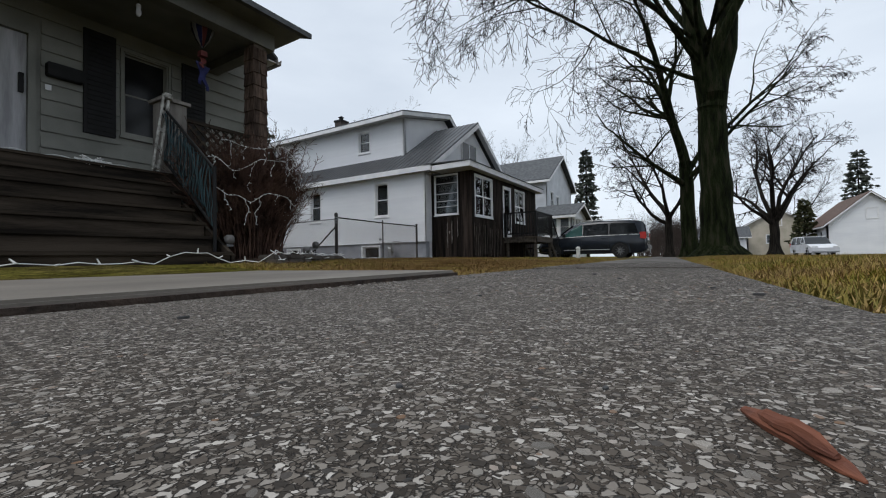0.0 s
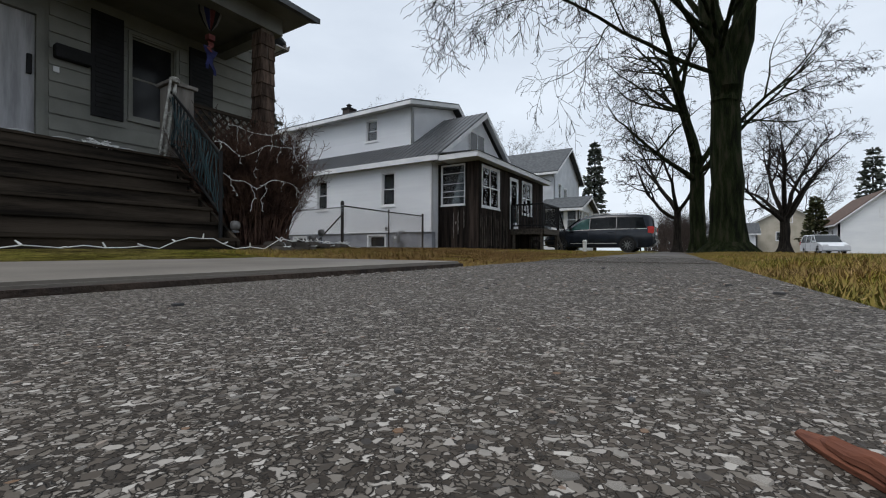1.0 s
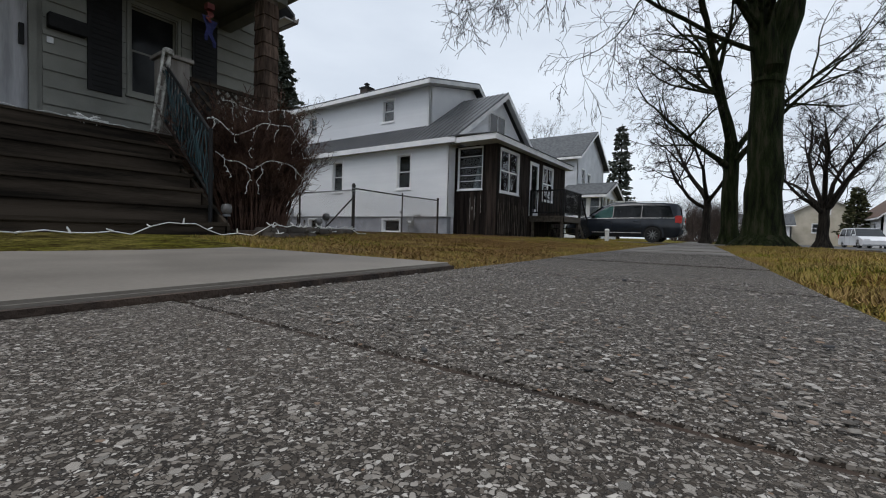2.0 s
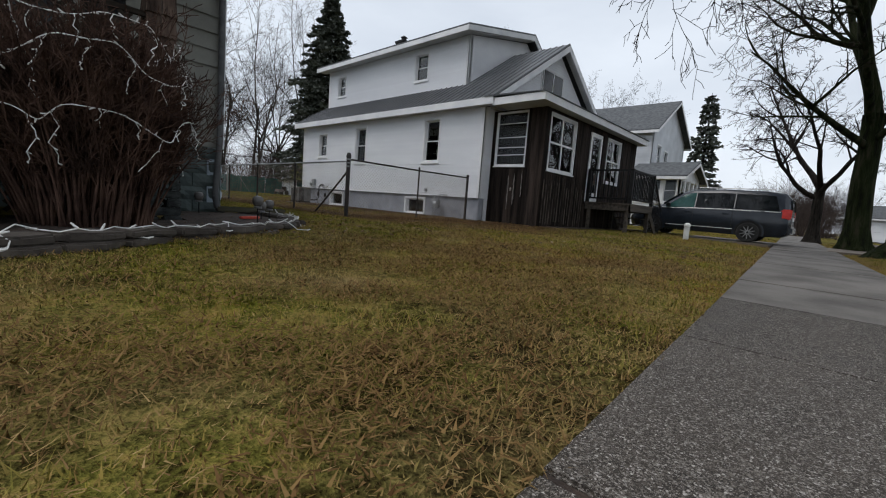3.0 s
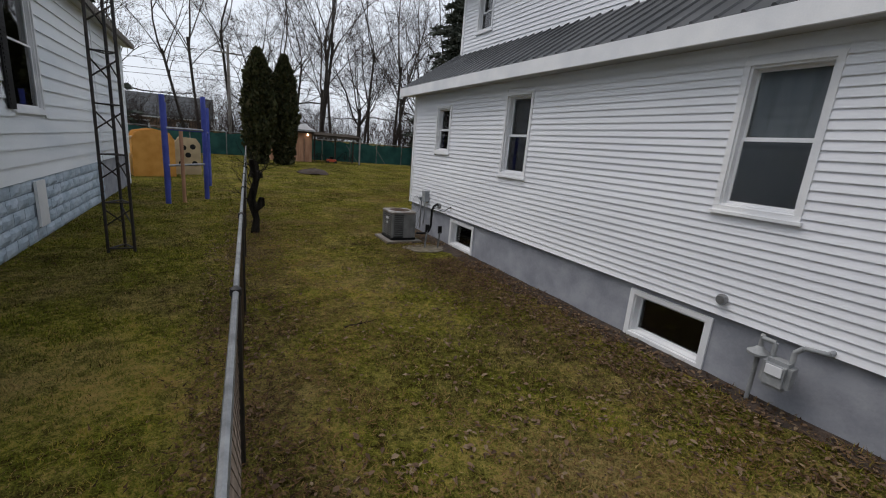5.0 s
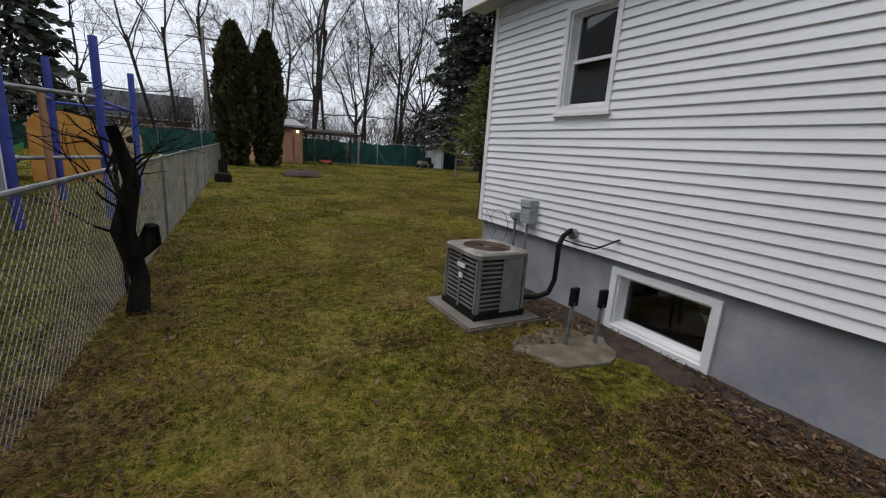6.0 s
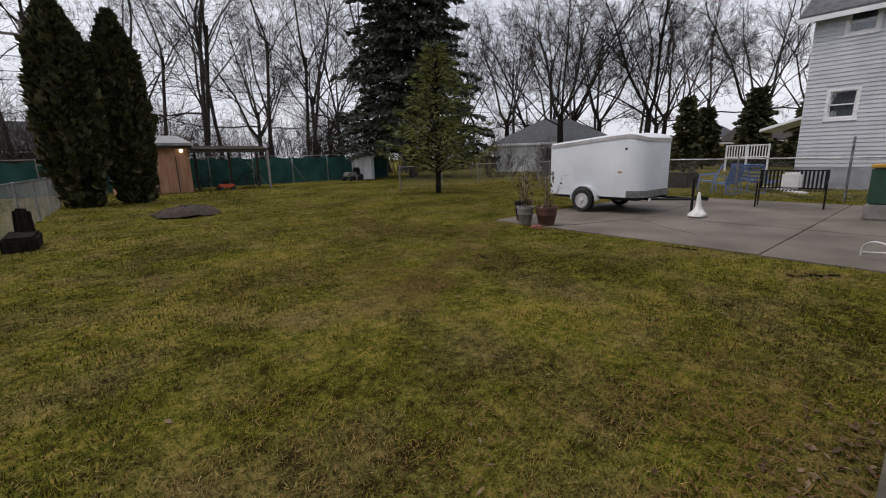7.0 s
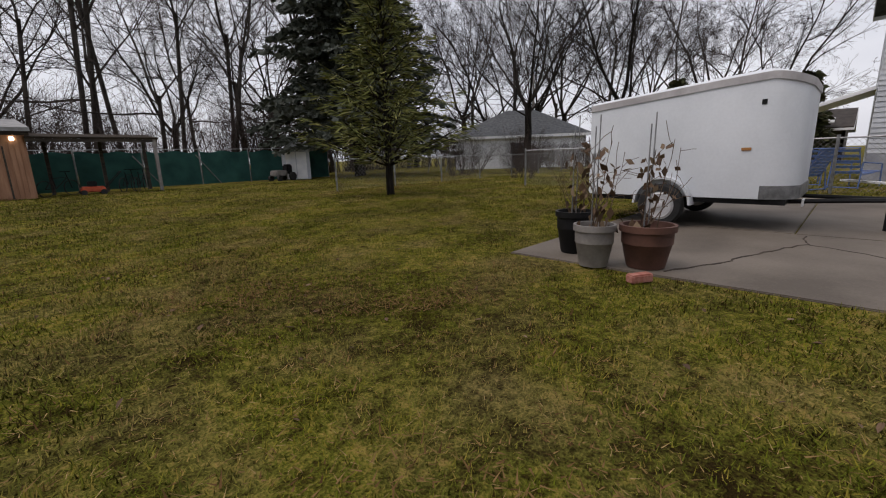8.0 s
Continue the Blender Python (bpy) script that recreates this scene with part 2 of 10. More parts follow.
def loose_pieces(me):
    """The mesh cut into its separate bodies, as lists of vertices and faces."""
    up = list(range(len(me.vertices)))

    def root(i):
        while up[i] != i:
            up[i] = up[up[i]]
            i = up[i]
        return i

    for e in me.edges:
        a, b = e.vertices
        up[root(a)] = root(b)
    out = {}
    for p in me.polygons:
        out.setdefault(root(p.vertices[0]), []).append(tuple(p.vertices))
    pieces = []
    for faces in out.values():
        ids = sorted({i for f in faces for i in f})
        at = {v: k for k, v in enumerate(ids)}
        pieces.append(([tuple(me.vertices[i].co) for i in ids], [tuple(at[i] for i in f) for f in faces]))
    return pieces


def part(name, bm, material, parent, label="", smooth=0.0, bevel=0.0):
    me = finish(bm, name, smooth, bevel)
    me.materials.append(material)
    first = None
    if name in PIECES:
        for v, f in loose_pieces(me):
            m2 = bpy.data.meshes.new(name)
            m2.from_pydata(v, [], f)
            m2.materials.append(material)
            ob = new(name if first is None else PIECES[name][0], m2)
            ob.parent = first if first is not None and PIECES[name][1] else parent
            first = first or ob
        ob = first
    else:
        ob = new(name, me)
        ob.parent = parent
    return tagged(ob, label) if label else ob


def thing(name, at, label, category, group="", kind="", turn=0.0):
    ob = new(name)
    ob.empty_display_size = 0.2
    ob.matrix_world = pose(*at, 0, 0, turn)
    return tagged(ob, label, category, group, kind)


def single(name, bm, material, label, category, group="", kind="", at=(0, 0, 0), smooth=0.0, bevel=0.0, turn=0.0):
    me = finish(bm, name, smooth, bevel)
    me.materials.append(material)
    ob = new(name, me)
    ob.matrix_world = pose(*at, 0, 0, turn)
    return tagged(ob, label, category, group, kind)


class Wall:
    """A wall plane: o its foot at one end, u along it, n outward; holes as (a0, a1, z0, z1)."""

    def __init__(self, o, u, n, length, z0, z1, holes=()):
        self.o, self.u, self.n, self.length, self.z0, self.z1, self.holes = Vector(o), Vector(u), Vector(n), length, z0, z1, list(holes)

    def p(self, a, z, d=0.0):
        q = self.o + self.u * a + self.n * d
        return Vector((q.x, q.y, z))

    def slab(self, bm, a0, a1, z0, z1, d0, d1):
        vs = [bm.verts.new(self.p(a, z, d)) for z in (z0, z1) for d in (d0, d1) for a in (a0, a1)]
        for f in ((0, 2, 3, 1), (4, 5, 7, 6), (0, 1, 5, 4), (2, 6, 7, 3), (0, 4, 6, 2), (1, 3, 7, 5)):
            bm.faces.new([vs[i] for i in f])

    def core(self, thick=0.16, skin=0.0):
        """The wall's body, cut through by its holes."""
        bm = bmesh.new()
        cuts = sorted({0.0, self.length, *(h[0] for h in self.holes), *(h[1] for h in self.holes)})
        for a0, a1 in zip(cuts, cuts[1:]):
            spans = sorted((h[2], h[3]) for h in self.holes if h[0] < a1 - 1e-6 and h[1] > a0 + 1e-6)
            z = self.z0
            for s0, s1 in spans:
                if s0 > z + 1e-4:
                    self.slab(bm, a0, a1, z, s0, -thick, -skin)
                z = max(z, s1)
            if self.z1 > z + 1e-4:
                self.slab(bm, a0, a1, z, self.z1, -thick, -skin)
        return bm

    def boards(self, parent, lap, material, name="siding_board", proud=0.019, margin=0.0, top=None):
        """Lapped boards, each its own piece, cut at the holes; top(a) may give a sloping upper limit as (a0, a1) for a height."""
        z = self.z0
        while z < self.z1 - 0.02:
            z1 = min(z + lap, self.z1)
            a0, a1 = (0.0, self.length) if top is None else top(z1)
            if a1 - a0 < 0.05:
                break
            cut = [(a0, a1)]
            for h in self.holes:
                if h[2] - margin < z1 - 0.01 and h[3] + margin > z + 0.01:
                    cut = [s for c in cut for s in ((c[0], min(c[1], h[0] - margin)), (max(c[0], h[1] + margin), c[1])) if s[1] - s[0] > 0.01]
            for c0, c1 in cut:
                bm = bmesh.new()
                vs = [bm.verts.new(self.p(a, zz, d)) for a in (c0, c1) for zz, d in ((z, 0.0), (z + 0.004, proud - 0.004), (z - 0.004, proud), (z1 + 0.004, 0.002), (z1 + 0.004, 0.0))]
                for k in range(5):
                    bm.faces.new((vs[k], vs[(k + 1) % 5], vs[5 + (k + 1) % 5], vs[5 + k]))
                bm.faces.new(vs[4::-1])
                bm.faces.new(vs[5:])
                part(name, bm, material, parent)
            z += lap


def sash_window(wall, a0, a1, z0, z1, parent, recess=0.07, casing=0.05, kind="double", backing=None, trim=None, sill=True, name="window", pane=None):
    """A window in a hole of a wall: casing, sashes, panes, and what hangs behind the glass."""
    trim = trim or M["trim"]
    bm = bmesh.new()
    for s in ((a0 - casing, a0, z0 - casing, z1 + casing), (a1, a1 + casing, z0 - casing, z1 + casing), (a0, a1, z1, z1 + casing), (a0, a1, z0 - casing, z0)):
        wall.slab(bm, s[0], s[1], s[2], s[3], 0.0, 0.026)
    for s in ((a0, a0 + 0.02, z0, z1), (a1 - 0.02, a1, z0, z1), (a0 + 0.02, a1 - 0.02, z1 - 0.02, z1), (a0 + 0.02, a1 - 0.02, z0, z0 + 0.02)):
        wall.slab(bm, s[0], s[1], s[2], s[3], -recess - 0.06, 0.0)
    if sill:
        wall.slab(bm, a0 - casing - 0.02, a1 + casing + 0.02, z0 - casing - 0.03, z0 - casing, 0.0, 0.05)
    win = part(name, bm, trim, parent)
    zm = (z0 + z1) / 2
    b0, b1 = a0 + 0.02, a1 - 0.02
    if kind == "double":
        leaves = [(b0, b1, z0 + 0.02, zm, 0.0), (b0, b1, zm - 0.01, z1 - 0.02, -0.025)]
    elif kind == "pair":
        am = (b0 + b1) / 2
        leaves = [(b0, am, z0 + 0.02, zm, 0.0), (am, b1, z0 + 0.02, zm, 0.0), (b0, am, zm, z1 - 0.02, -0.02), (am, b1, zm, z1 - 0.02, -0.02)]
    elif kind == "halves":
        am = (b0 + b1) / 2
        leaves = [(b0, am, z0 + 0.02, z1 - 0.02, 0.0), (am, b1, z0 + 0.02, z1 - 0.02, 0.004)]
    elif kind == "awning":
        cuts = [z0 + 0.02 + (z1 - z0 - 0.04) * k for k in (0.0, 0.19, 0.335, 0.53, 0.80, 1.0)]
        leaves = [(b0, b1, k0, k1, 0.0) for k0, k1 in zip(cuts, cuts[1:])]
    else:
        leaves = [(b0, b1, z0 + 0.02, z1 - 0.02, 0.0)]
    for x0, x1, y0, y1, d in leaves:
        bm, w = bmesh.new(), 0.011 if kind == "awning" else 0.024
        dd = -recess + d
        for s in ((x0, x0 + w, y0, y1), (x1 - w, x1, y0, y1), (x0 + w, x1 - w, y0, y0 + w), (x0 + w, x1 - w, y1 - w, y1)):
            wall.slab(bm, s[0], s[1], s[2], s[3], dd - 0.012, dd + 0.012)
        part("sash", bm, trim, win)
        bm = bmesh.new()
        wall.slab(bm, x0 + w, x1 - w, y0 + w, y1 - w, dd - 0.003, dd + 0.003)
        part("pane", bm, pane or M["glass"], win).visible_shadow = False
    if backing == "blind":
        bm = bmesh.new()
        k = z1 - 0.05
        while k > z0 + (z1 - z0) * 0.25:
            wall.slab(bm, b0 + 0.02, b1 - 0.02, k - 0.022, k, -recess - 0.055, -recess - 0.045)
            k -= 0.032
        part("blind", bm, M["blind"], win)
    elif backing == "shade":
        bm = bmesh.new()
        wall.slab(bm, b0 + 0.02, b1 - 0.02, zm - 0.03, z1 - 0.03, -recess - 0.058, -recess - 0.05)
        part("roller_shade", bm, M["curtain"], win, "half-drawn pale roller shade")
    elif backing in ("curtain", "teal_curtain"):
        bm = bmesh.new()
        n = 24
        low = z0 + 0.05 if backing == "curtain" else z0 + 0.05
        top = [wall.p(b0 + (b1 - b0) * i / n, z1 - 0.03, -recess - 0.055 + 0.012 * math.sin(i * 1.7)) for i in range(n + 1)]
        bot = [wall.p(b0 + (b1 - b0) * i / n, low, -recess - 0.055 + 0.0125 * math.sin(i * 1.7 + 0.4)) for i in range(n + 1)]
        va, vb = [bm.verts.new(p) for p in top], [bm.verts.new(p) for p in bot]
        for i in range(n):
            bm.faces.new((va[i], va[i + 1], vb[i + 1], vb[i]))
        bmesh.ops.solidify(bm, geom=bm.faces[:], thickness=0.004)
        part("curtain", bm, M[backing], win, smooth=60)
    return win


def smooth_step(a, b, x):
    t = min(1.0, max(0.0, (x - a) / (b - a)))
    return t * t * (3 - 2 * t)


def walk_edge(x):
    """The lawn-side edge of the pavement."""
    return -6.98 + 0.06 * (x + 8.54)


def lawn(x, y):
    """The height of the ground."""
    z = -0.115 + 0.135 * smooth_step(0.0, 4.5, y - walk_edge(x))
    z -= 0.06 * smooth_step(4.0, 8.0, x) * smooth_step(6.0, -2.0, y)
    if y < walk_edge(x) - 1.5:
        z += 0.05 * smooth_step(0, 0.8, walk_edge(x) - 1.5 - y) - 0.16 * smooth_step(2.6, 3.0, walk_edge(x) - 1.5 - y)
    off = max(0.0, y - walk_edge(x), walk_edge(x) - 1.5 - y)          # distance from the pavement
    z -= 0.02 * (1 - smooth_step(0.0, 0.3, off))
    if abs(x) < 40 and abs(y) < 60:
        z += smooth_step(0.0, 0.8, off) * (0.012 * noise.noise((x * 1.3, y * 1.3, 0.0)) + 0.012 * noise.noise((x * 0.35, y * 0.35, 3.0)))
    return z

# ---------------------------------------------------------------- ground, pavement, road
def ground_sheet():
    xs = [-900, -400, -200, -110, -70, -50, -38, -30, -25, -21] + [-18 + 0.5 * i for i in range(0, 81)] + [24, 28, 34, 42, 55, 75, 110, 200, 400, 900]
    ys = [-900, -400, -200, -100, -60, -40, -30, -25, -21, -18, -16, -14.5] + [-13.5 + 0.45 * i for i in range(0, 120)] + [42, 45, 50, 58, 70, 90, 130, 220, 420, 900]
    bm = bmesh.new()
    grid = [[bm.verts.new((x, y, lawn(x, y))) for x in xs] for y in ys]
    for r0, r1 in zip(grid, grid[1:]):
        for i in range(len(xs) - 1):
            bm.faces.new((r0[i], r0[i + 1], r1[i + 1], r1[i]))
    return bm


def browned(m, colour, y):
    """The colour turned towards brown straw in patches, more of it on the front lawn."""
    n, l = m.node_tree.nodes, m.node_tree.links
    co, no, amount, share = n.new("ShaderNodeTexCoord"), n.new("ShaderNodeTexNoise"), n.new("ShaderNodeMapRange"), n.new("ShaderNodeMath")
    no.inputs["Scale"].default_value, no.inputs["Detail"].default_value = 1.1, 5
    l.new(co.outputs["Object"], no.inputs["Vector"])
    amount.inputs["From Min"].default_value, amount.inputs["From Max"].default_value = -8.0, 9.0
    amount.inputs["To Min"].default_value, amount.inputs["To Max"].default_value = 0.08, -0.20
    l.new(y, amount.inputs["Value"])
    share.operation = "MULTIPLY_ADD"
    share.inputs[1].default_value = 2.6
    sub = n.new("ShaderNodeMath")
    sub.inputs[1].default_value = -0.95
    l.new(amount.outputs["Result"], sub.inputs[0])
    l.new(no.outputs["Fac"], share.inputs[0])
    l.new(sub.outputs[0], share.inputs[2])
    share.use_clamp = True
    bw, tint, mix = n.new("ShaderNodeRGBToBW"), n.new("ShaderNodeMixRGB"), n.new("ShaderNodeMixRGB")
    l.new(colour, bw.inputs[0])
    tint.blend_type, tint.inputs[0].default_value = "MULTIPLY", 1.0
    tint.inputs[2].default_value = (1.28, 0.95, 0.42, 1)
    l.new(bw.outputs[0], tint.inputs[1])
    l.new(share.outputs[0], mix.inputs[0])
    l.new(colour, mix.inputs[1])
    l.new(tint.outputs["Color"], mix.inputs[2])
    return mix.outputs["Color"]


def turf_material():
    """Thatch and short grass: broad patches, hand-sized tufts and fine blades."""
    m = bpy.data.materials.new("winter_turf")
    m.use_nodes = True
    n, l = m.node_tree.nodes, m.node_tree.links
    b = n["Principled BSDF"]
    co = n.new("ShaderNodeTexCoord")
    total = None
    height = None
    for scale, gain in ((0.45, 1.3), (3.2, 1.1), (16.0, 1.4), (70.0, 1.3)):
        no, ma = n.new("ShaderNodeTexNoise"), n.new("ShaderNodeMath")
        no.inputs["Scale"].default_value, no.inputs["Detail"].default_value = scale, 3
        l.new(co.outputs["Object"], no.inputs["Vector"])
        ma.operation = "MULTIPLY_ADD"
        ma.inputs[1].default_value = gain
        ma.inputs[2].default_value = 0.5 - 0.5 * gain if total is None else -0.5 * gain
        l.new(no.outputs["Fac"], ma.inputs[0])
        if total is not None:
            ad = n.new("ShaderNodeMath")
            l.new(total, ad.inputs[0])
            l.new(ma.outputs[0], ad.inputs[1])
            total = ad.outputs[0]
        else:
            total = ma.outputs[0]
        height = no.outputs["Fac"]
    ramp = n.new("ShaderNodeValToRGB")
    e = ramp.color_ramp.elements
    e[0].position, e[0].color = 0.0, (0.030, 0.020, 0.006, 1)
    e[1].position, e[1].color = 1.0, (0.300, 0.205, 0.055, 1)
    for p, c in ((0.25, (0.066, 0.058, 0.010, 1)), (0.5, (0.118, 0.121, 0.018, 1)), (0.75, (0.225, 0.188, 0.036, 1))):
        k = e.new(p)
        k.color = c
    # the front lawn is drier than the back
    sp, dry, ad = n.new("ShaderNodeSeparateXYZ"), n.new("ShaderNodeMapRange"), n.new("ShaderNodeMath")
    dry.inputs["From Min"].default_value, dry.inputs["From Max"].default_value = -6.5, 3.0
    dry.inputs["To Min"].default_value, dry.inputs["To Max"].default_value = -0.10, 0.0
    l.new(co.outputs["Object"], sp.inputs[0])
    l.new(sp.outputs["Y"], dry.inputs["Value"])
    l.new(total, ad.inputs[0])
    l.new(dry.outputs["Result"], ad.inputs[1])
    l.new(ad.outputs[0], ramp.inputs["Fac"])
    l.new(browned(m, ramp.outputs["Color"], sp.outputs["Y"]), b.inputs["Base Color"])
    b.inputs["Roughness"].default_value, b.inputs["Specular IOR Level"].default_value = 0.95, 0.02
    bp = n.new("ShaderNodeBump")
    bp.inputs["Strength"].default_value, bp.inputs["Distance"].default_value = 1.0, 0.03
    l.new(total, bp.inputs["Height"])
    l.new(bp.outputs["Normal"], b.inputs["Normal"])
    return m


turf = turf_material()
single("ground", ground_sheet(), turf, "short winter lawn, green with straw-coloured patches", "lawn", kind="structure", smooth=80)

# ---------------------------------------------------------------- white house
def white_house():
    h = thing("house", (0, 0, 0), "white vinyl-sided house with dark metal roof and wooden front porch", "house")
    side = Wall((0, 0, 0), (0, 1, 0), (-1, 0, 0), 9.76, 0.67, 3.16, [(1.70, 2.32, 1.71, 2.95), (5.36, 5.96, 1.71, 2.93), (7.94, 8.50, 1.97, 2.84)])
    part("wall", side.core(), M["siding"], h)
    side.boards(h, 0.079, M["siding"], margin=0.05)
    for a0, a1, z0, z1, back in ((1.70, 2.32, 1.71, 2.95, "shade"), (5.36, 5.96, 1.71, 2.93, "shade"), (7.94, 8.50, 1.97, 2.84, "teal_curtain")):
        sash_window(side, a0, a1, z0, z1, h, backing=back)
    base = Wall((0.04, 0, 0), (0, 1, 0), (-1, 0, 0), 9.72, -0.4, 0.665, [(2.2, 3.04, 0.08, 0.54), (6.74, 7.56, 0.08, 0.54)])
    part("foundation", base.core(0.2), M["foundation"], h, "grey painted block foundation")
    for a0, a1 in ((2.2, 3.04), (6.74, 7.56)):
        sash_window(base, a0, a1, 0.08, 0.54, h, recess=0.1, casing=0.06, kind="single", name="basement_window")
    back = Wall((0, 9.76, 0), (1, 0, 0), (0, 1, 0), 7.3, 0.67, 3.16)
    part("wall", Wall((0.16, 9.758, 0), (1, 0, 0), (0, 1, 0), 7.1, 0.67, 3.16).core(), M["siding"], h)
    back.boards(h, 0.079, M["siding"])
    bb = Wall((0.24, 9.72, 0), (1, 0, 0), (0, 1, 0), 7.0, -0.4, 0.665)
    part("foundation", bb.core(0.2), M["foundation"], h)
    # east and front walls, closing the rooms
    for w in (Wall((7.3, 9.6, 0), (0, -1, 0), (1, 0, 0), 9.6, -0.4, 3.16), Wall((7.14, 0.0, 0), (-1, 0, 0), (0, -1, 0), 6.98, -0.4, 3.16)):
        part("wall", w.core(), M["siding"], h)
    bm = bmesh.new()
    box(bm, 0.17, 7.1, 0.2, 9.5, 0.62, 0.66)
    part("floor_deck", bm, M["room"], h)
    ret = Wall((0.42, 0, 0), (-1, 0, 0), (0, -1, 0), 0.42, 0.67, 3.16)
    ret.boards(h, 0.079, M["siding"])
    bm = bmesh.new()
    box(bm, 0.0, 0.2, -0.012, 0.0, -0.3, 0.66)
    part("foundation", bm, M["foundation"], h)
    bm = bmesh.new()
    for x, y, sx, sy in ((-0.022, -0.022, 0.09, 0.02), (-0.022, -0.022, 0.02, 0.09), (-0.022, 9.69, 0.02, 0.092), (-0.022, 9.762, 0.09, 0.02)):
        box(bm, x, x + sx, y, y + sy, 0.66, 3.16)
    part("corner_trim", bm, M["trim"], h)
    # roof: low slope over the rooms, ridge at x 3.5
    ridge_x, ridge_z, ex, ez, y0, y1 = 3.5, 5.82, -0.28, 3.34, -0.44, 10.08
    rx = 7.28
    bm = bmesh.new()
    t = 0.05
    prism(bm, [(ex, 0, ez), (ridge_x, 0, ridge_z), (ridge_x, 0, ridge_z - t), (ex, 0, ez - t)], (0, y0, 0), (0, y1, 0))
    prism(bm, [(rx, 0, ez), (rx, 0, ez - t), (ridge_x, 0, ridge_z - t), (ridge_x, 0, ridge_z)], (0, y0, 0), (0, y1, 0))
    roof = part("roof", bm, M["metal_roof"], h, "dark ribbed metal roof")
    n = 0
    y = y0 + 0.02
    while y < y1:
        bm = bmesh.new()
        d = Vector((ridge_x - ex, 0, ridge_z - ez)).normalized()
        nn = Vector((-d.z, 0, d.x))
        p0, p1 = Vector((ex, y, ez)), Vector((ridge_x, y, ridge_z))
        prism(bm, [(0, -0.025, 0), (0, 0.025, 0), nn * 0.022 + Vector((0, 0.012, 0)), nn * 0.022 + Vector((0, -0.012, 0))], p0, p1)
        part("rib", bm, M["metal_roof"], roof)
        y += 0.23
        n += 1
    # eave box: fascia and soffit
    bm = bmesh.new()
    box(bm, ex - 0.02, ex + 0.012, y0, y1, ez - 0.20, ez - 0.012)
    box(bm, rx - 0.012, rx + 0.02, y0, y1, ez - 0.20, ez - 0.012)
    part("fascia", bm, M["trim"], h, "white painted fascia board")
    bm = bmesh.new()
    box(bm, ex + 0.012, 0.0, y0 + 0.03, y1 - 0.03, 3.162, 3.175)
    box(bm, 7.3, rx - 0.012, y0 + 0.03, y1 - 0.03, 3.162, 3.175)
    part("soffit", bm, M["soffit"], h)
    bm = bmesh.new()
    dz = 0.19
    for yy in (y0, y1):
        for a, b in (((ex, ez), (ridge_x, ridge_z)), ((rx, ez), (ridge_x, ridge_z))):
            prism(bm, [(0, -0.02, -0.052), (0, 0.015, -0.052), (0, 0.015, -0.052 - dz), (0, -0.02, -0.052 - dz)], (a[0], yy, a[1]), (b[0], yy, b[1]))
    part("rake_board", bm, M["trim"], h, "white painted rake boards")
    # front gable with its small window
    bm = bmesh.new()
    prism(bm, [(0.1, 0, 3.16), (6.9, 0, 3.16), (3.5, 0, 5.50)], (0, -0.16, 0), (0, -0.02, 0))
    part("gable", bm, M["siding"], h)
    gab = Wall((0.1, -0.16, 0), (1, 0, 0), (0, -1, 0), 6.8, 3.3, 5.42, [(2.35, 3.65, 4.0, 4.85)])
    gab.boards(h, 0.079, M["siding"], top=lambda z: ((z - 3.16) / 2.34 * 3.4, 6.8 - (z - 3.16) / 2.34 * 3.4))
    # dark sheet on the gable face in place of the attic's darkness
    bm = bmesh.new()
    gab.slab(bm, 2.37, 3.63, 4.02, 4.83, 0.001, 0.006)
    part("attic_dark", bm, M["room"], h, "dark sheet painted as the unlit attic behind the gable window")
    sash_window(gab, 2.35, 3.65, 4.0, 4.85, h, recess=-0.035, kind="halves", casing=0.05, pane=M["dark_pane"])
    bm = bmesh.new()
    for xe in (ex, rx):
        prism(bm, [(xe, 0, ez - 0.07), (ridge_x, 0, ridge_z - 0.07), (ridge_x, 0, ridge_z - 0.058), (xe, 0, ez - 0.058)], (0, y0 + 0.02, 0), (0, -0.17, 0))
    part("soffit", bm, M["trim"], h)
    bm = bmesh.new()
    prism(bm, [(0.1, 0, 3.16), (7.2, 0, 3.16), (3.5, 0, 5.50)], (0, 9.62, 0), (0, 9.75, 0))
    part("gable", bm, M["siding"], h)
    # the raised upper storey on the side slope
    dx, dz0, dz1, dy0, dy1 = 1.1, 4.02, 5.62, 1.74, 9.72
    up = Wall((dx, dy0, 0), (0, 1, 0), (-1, 0, 0), dy1 - dy0, 4.0, 5.76, [(1.80, 2.42, 4.66, 5.54), (6.73, 7.27, 4.66, 5.44)])
    part("wall", up.core(), M["siding"], h)
    up.boards(h, 0.079, M["siding"], margin=0.05)
    sash_window(up, 1.80, 2.42, 4.66, 5.54, h, backing="shade")
    sash_window(up, 6.73, 7.27, 4.66, 5.44, h, backing="shade")
    for yy, o in ((dy0, 1), (dy1, -1)):
        bm = bmesh.new()
        prism(bm, [(dx, 0, 4.0), (dx, 0, 5.76), (4.3, 0, 6.5), (6.4, 0, 5.0), (6.4, 0, 4.0)], (0, yy, 0), (0, yy + 0.12 * o, 0))
        part("wall", bm, M["siding"], h)
    fr = Wall((dx, dy0, 0), (1, 0, 0), (0, -1, 0), 5.3, 4.0, 6.45)
    fr.boards(h, 0.079, M["siding"], top=lambda z: (max(0.0, (z - 5.8) / 0.231), max(0.0, (z - 4.05) / 0.66) if z < 5.6 else 3.2 + max(0.0, 6.5 - z) * 1.4))
    bm = bmesh.new()
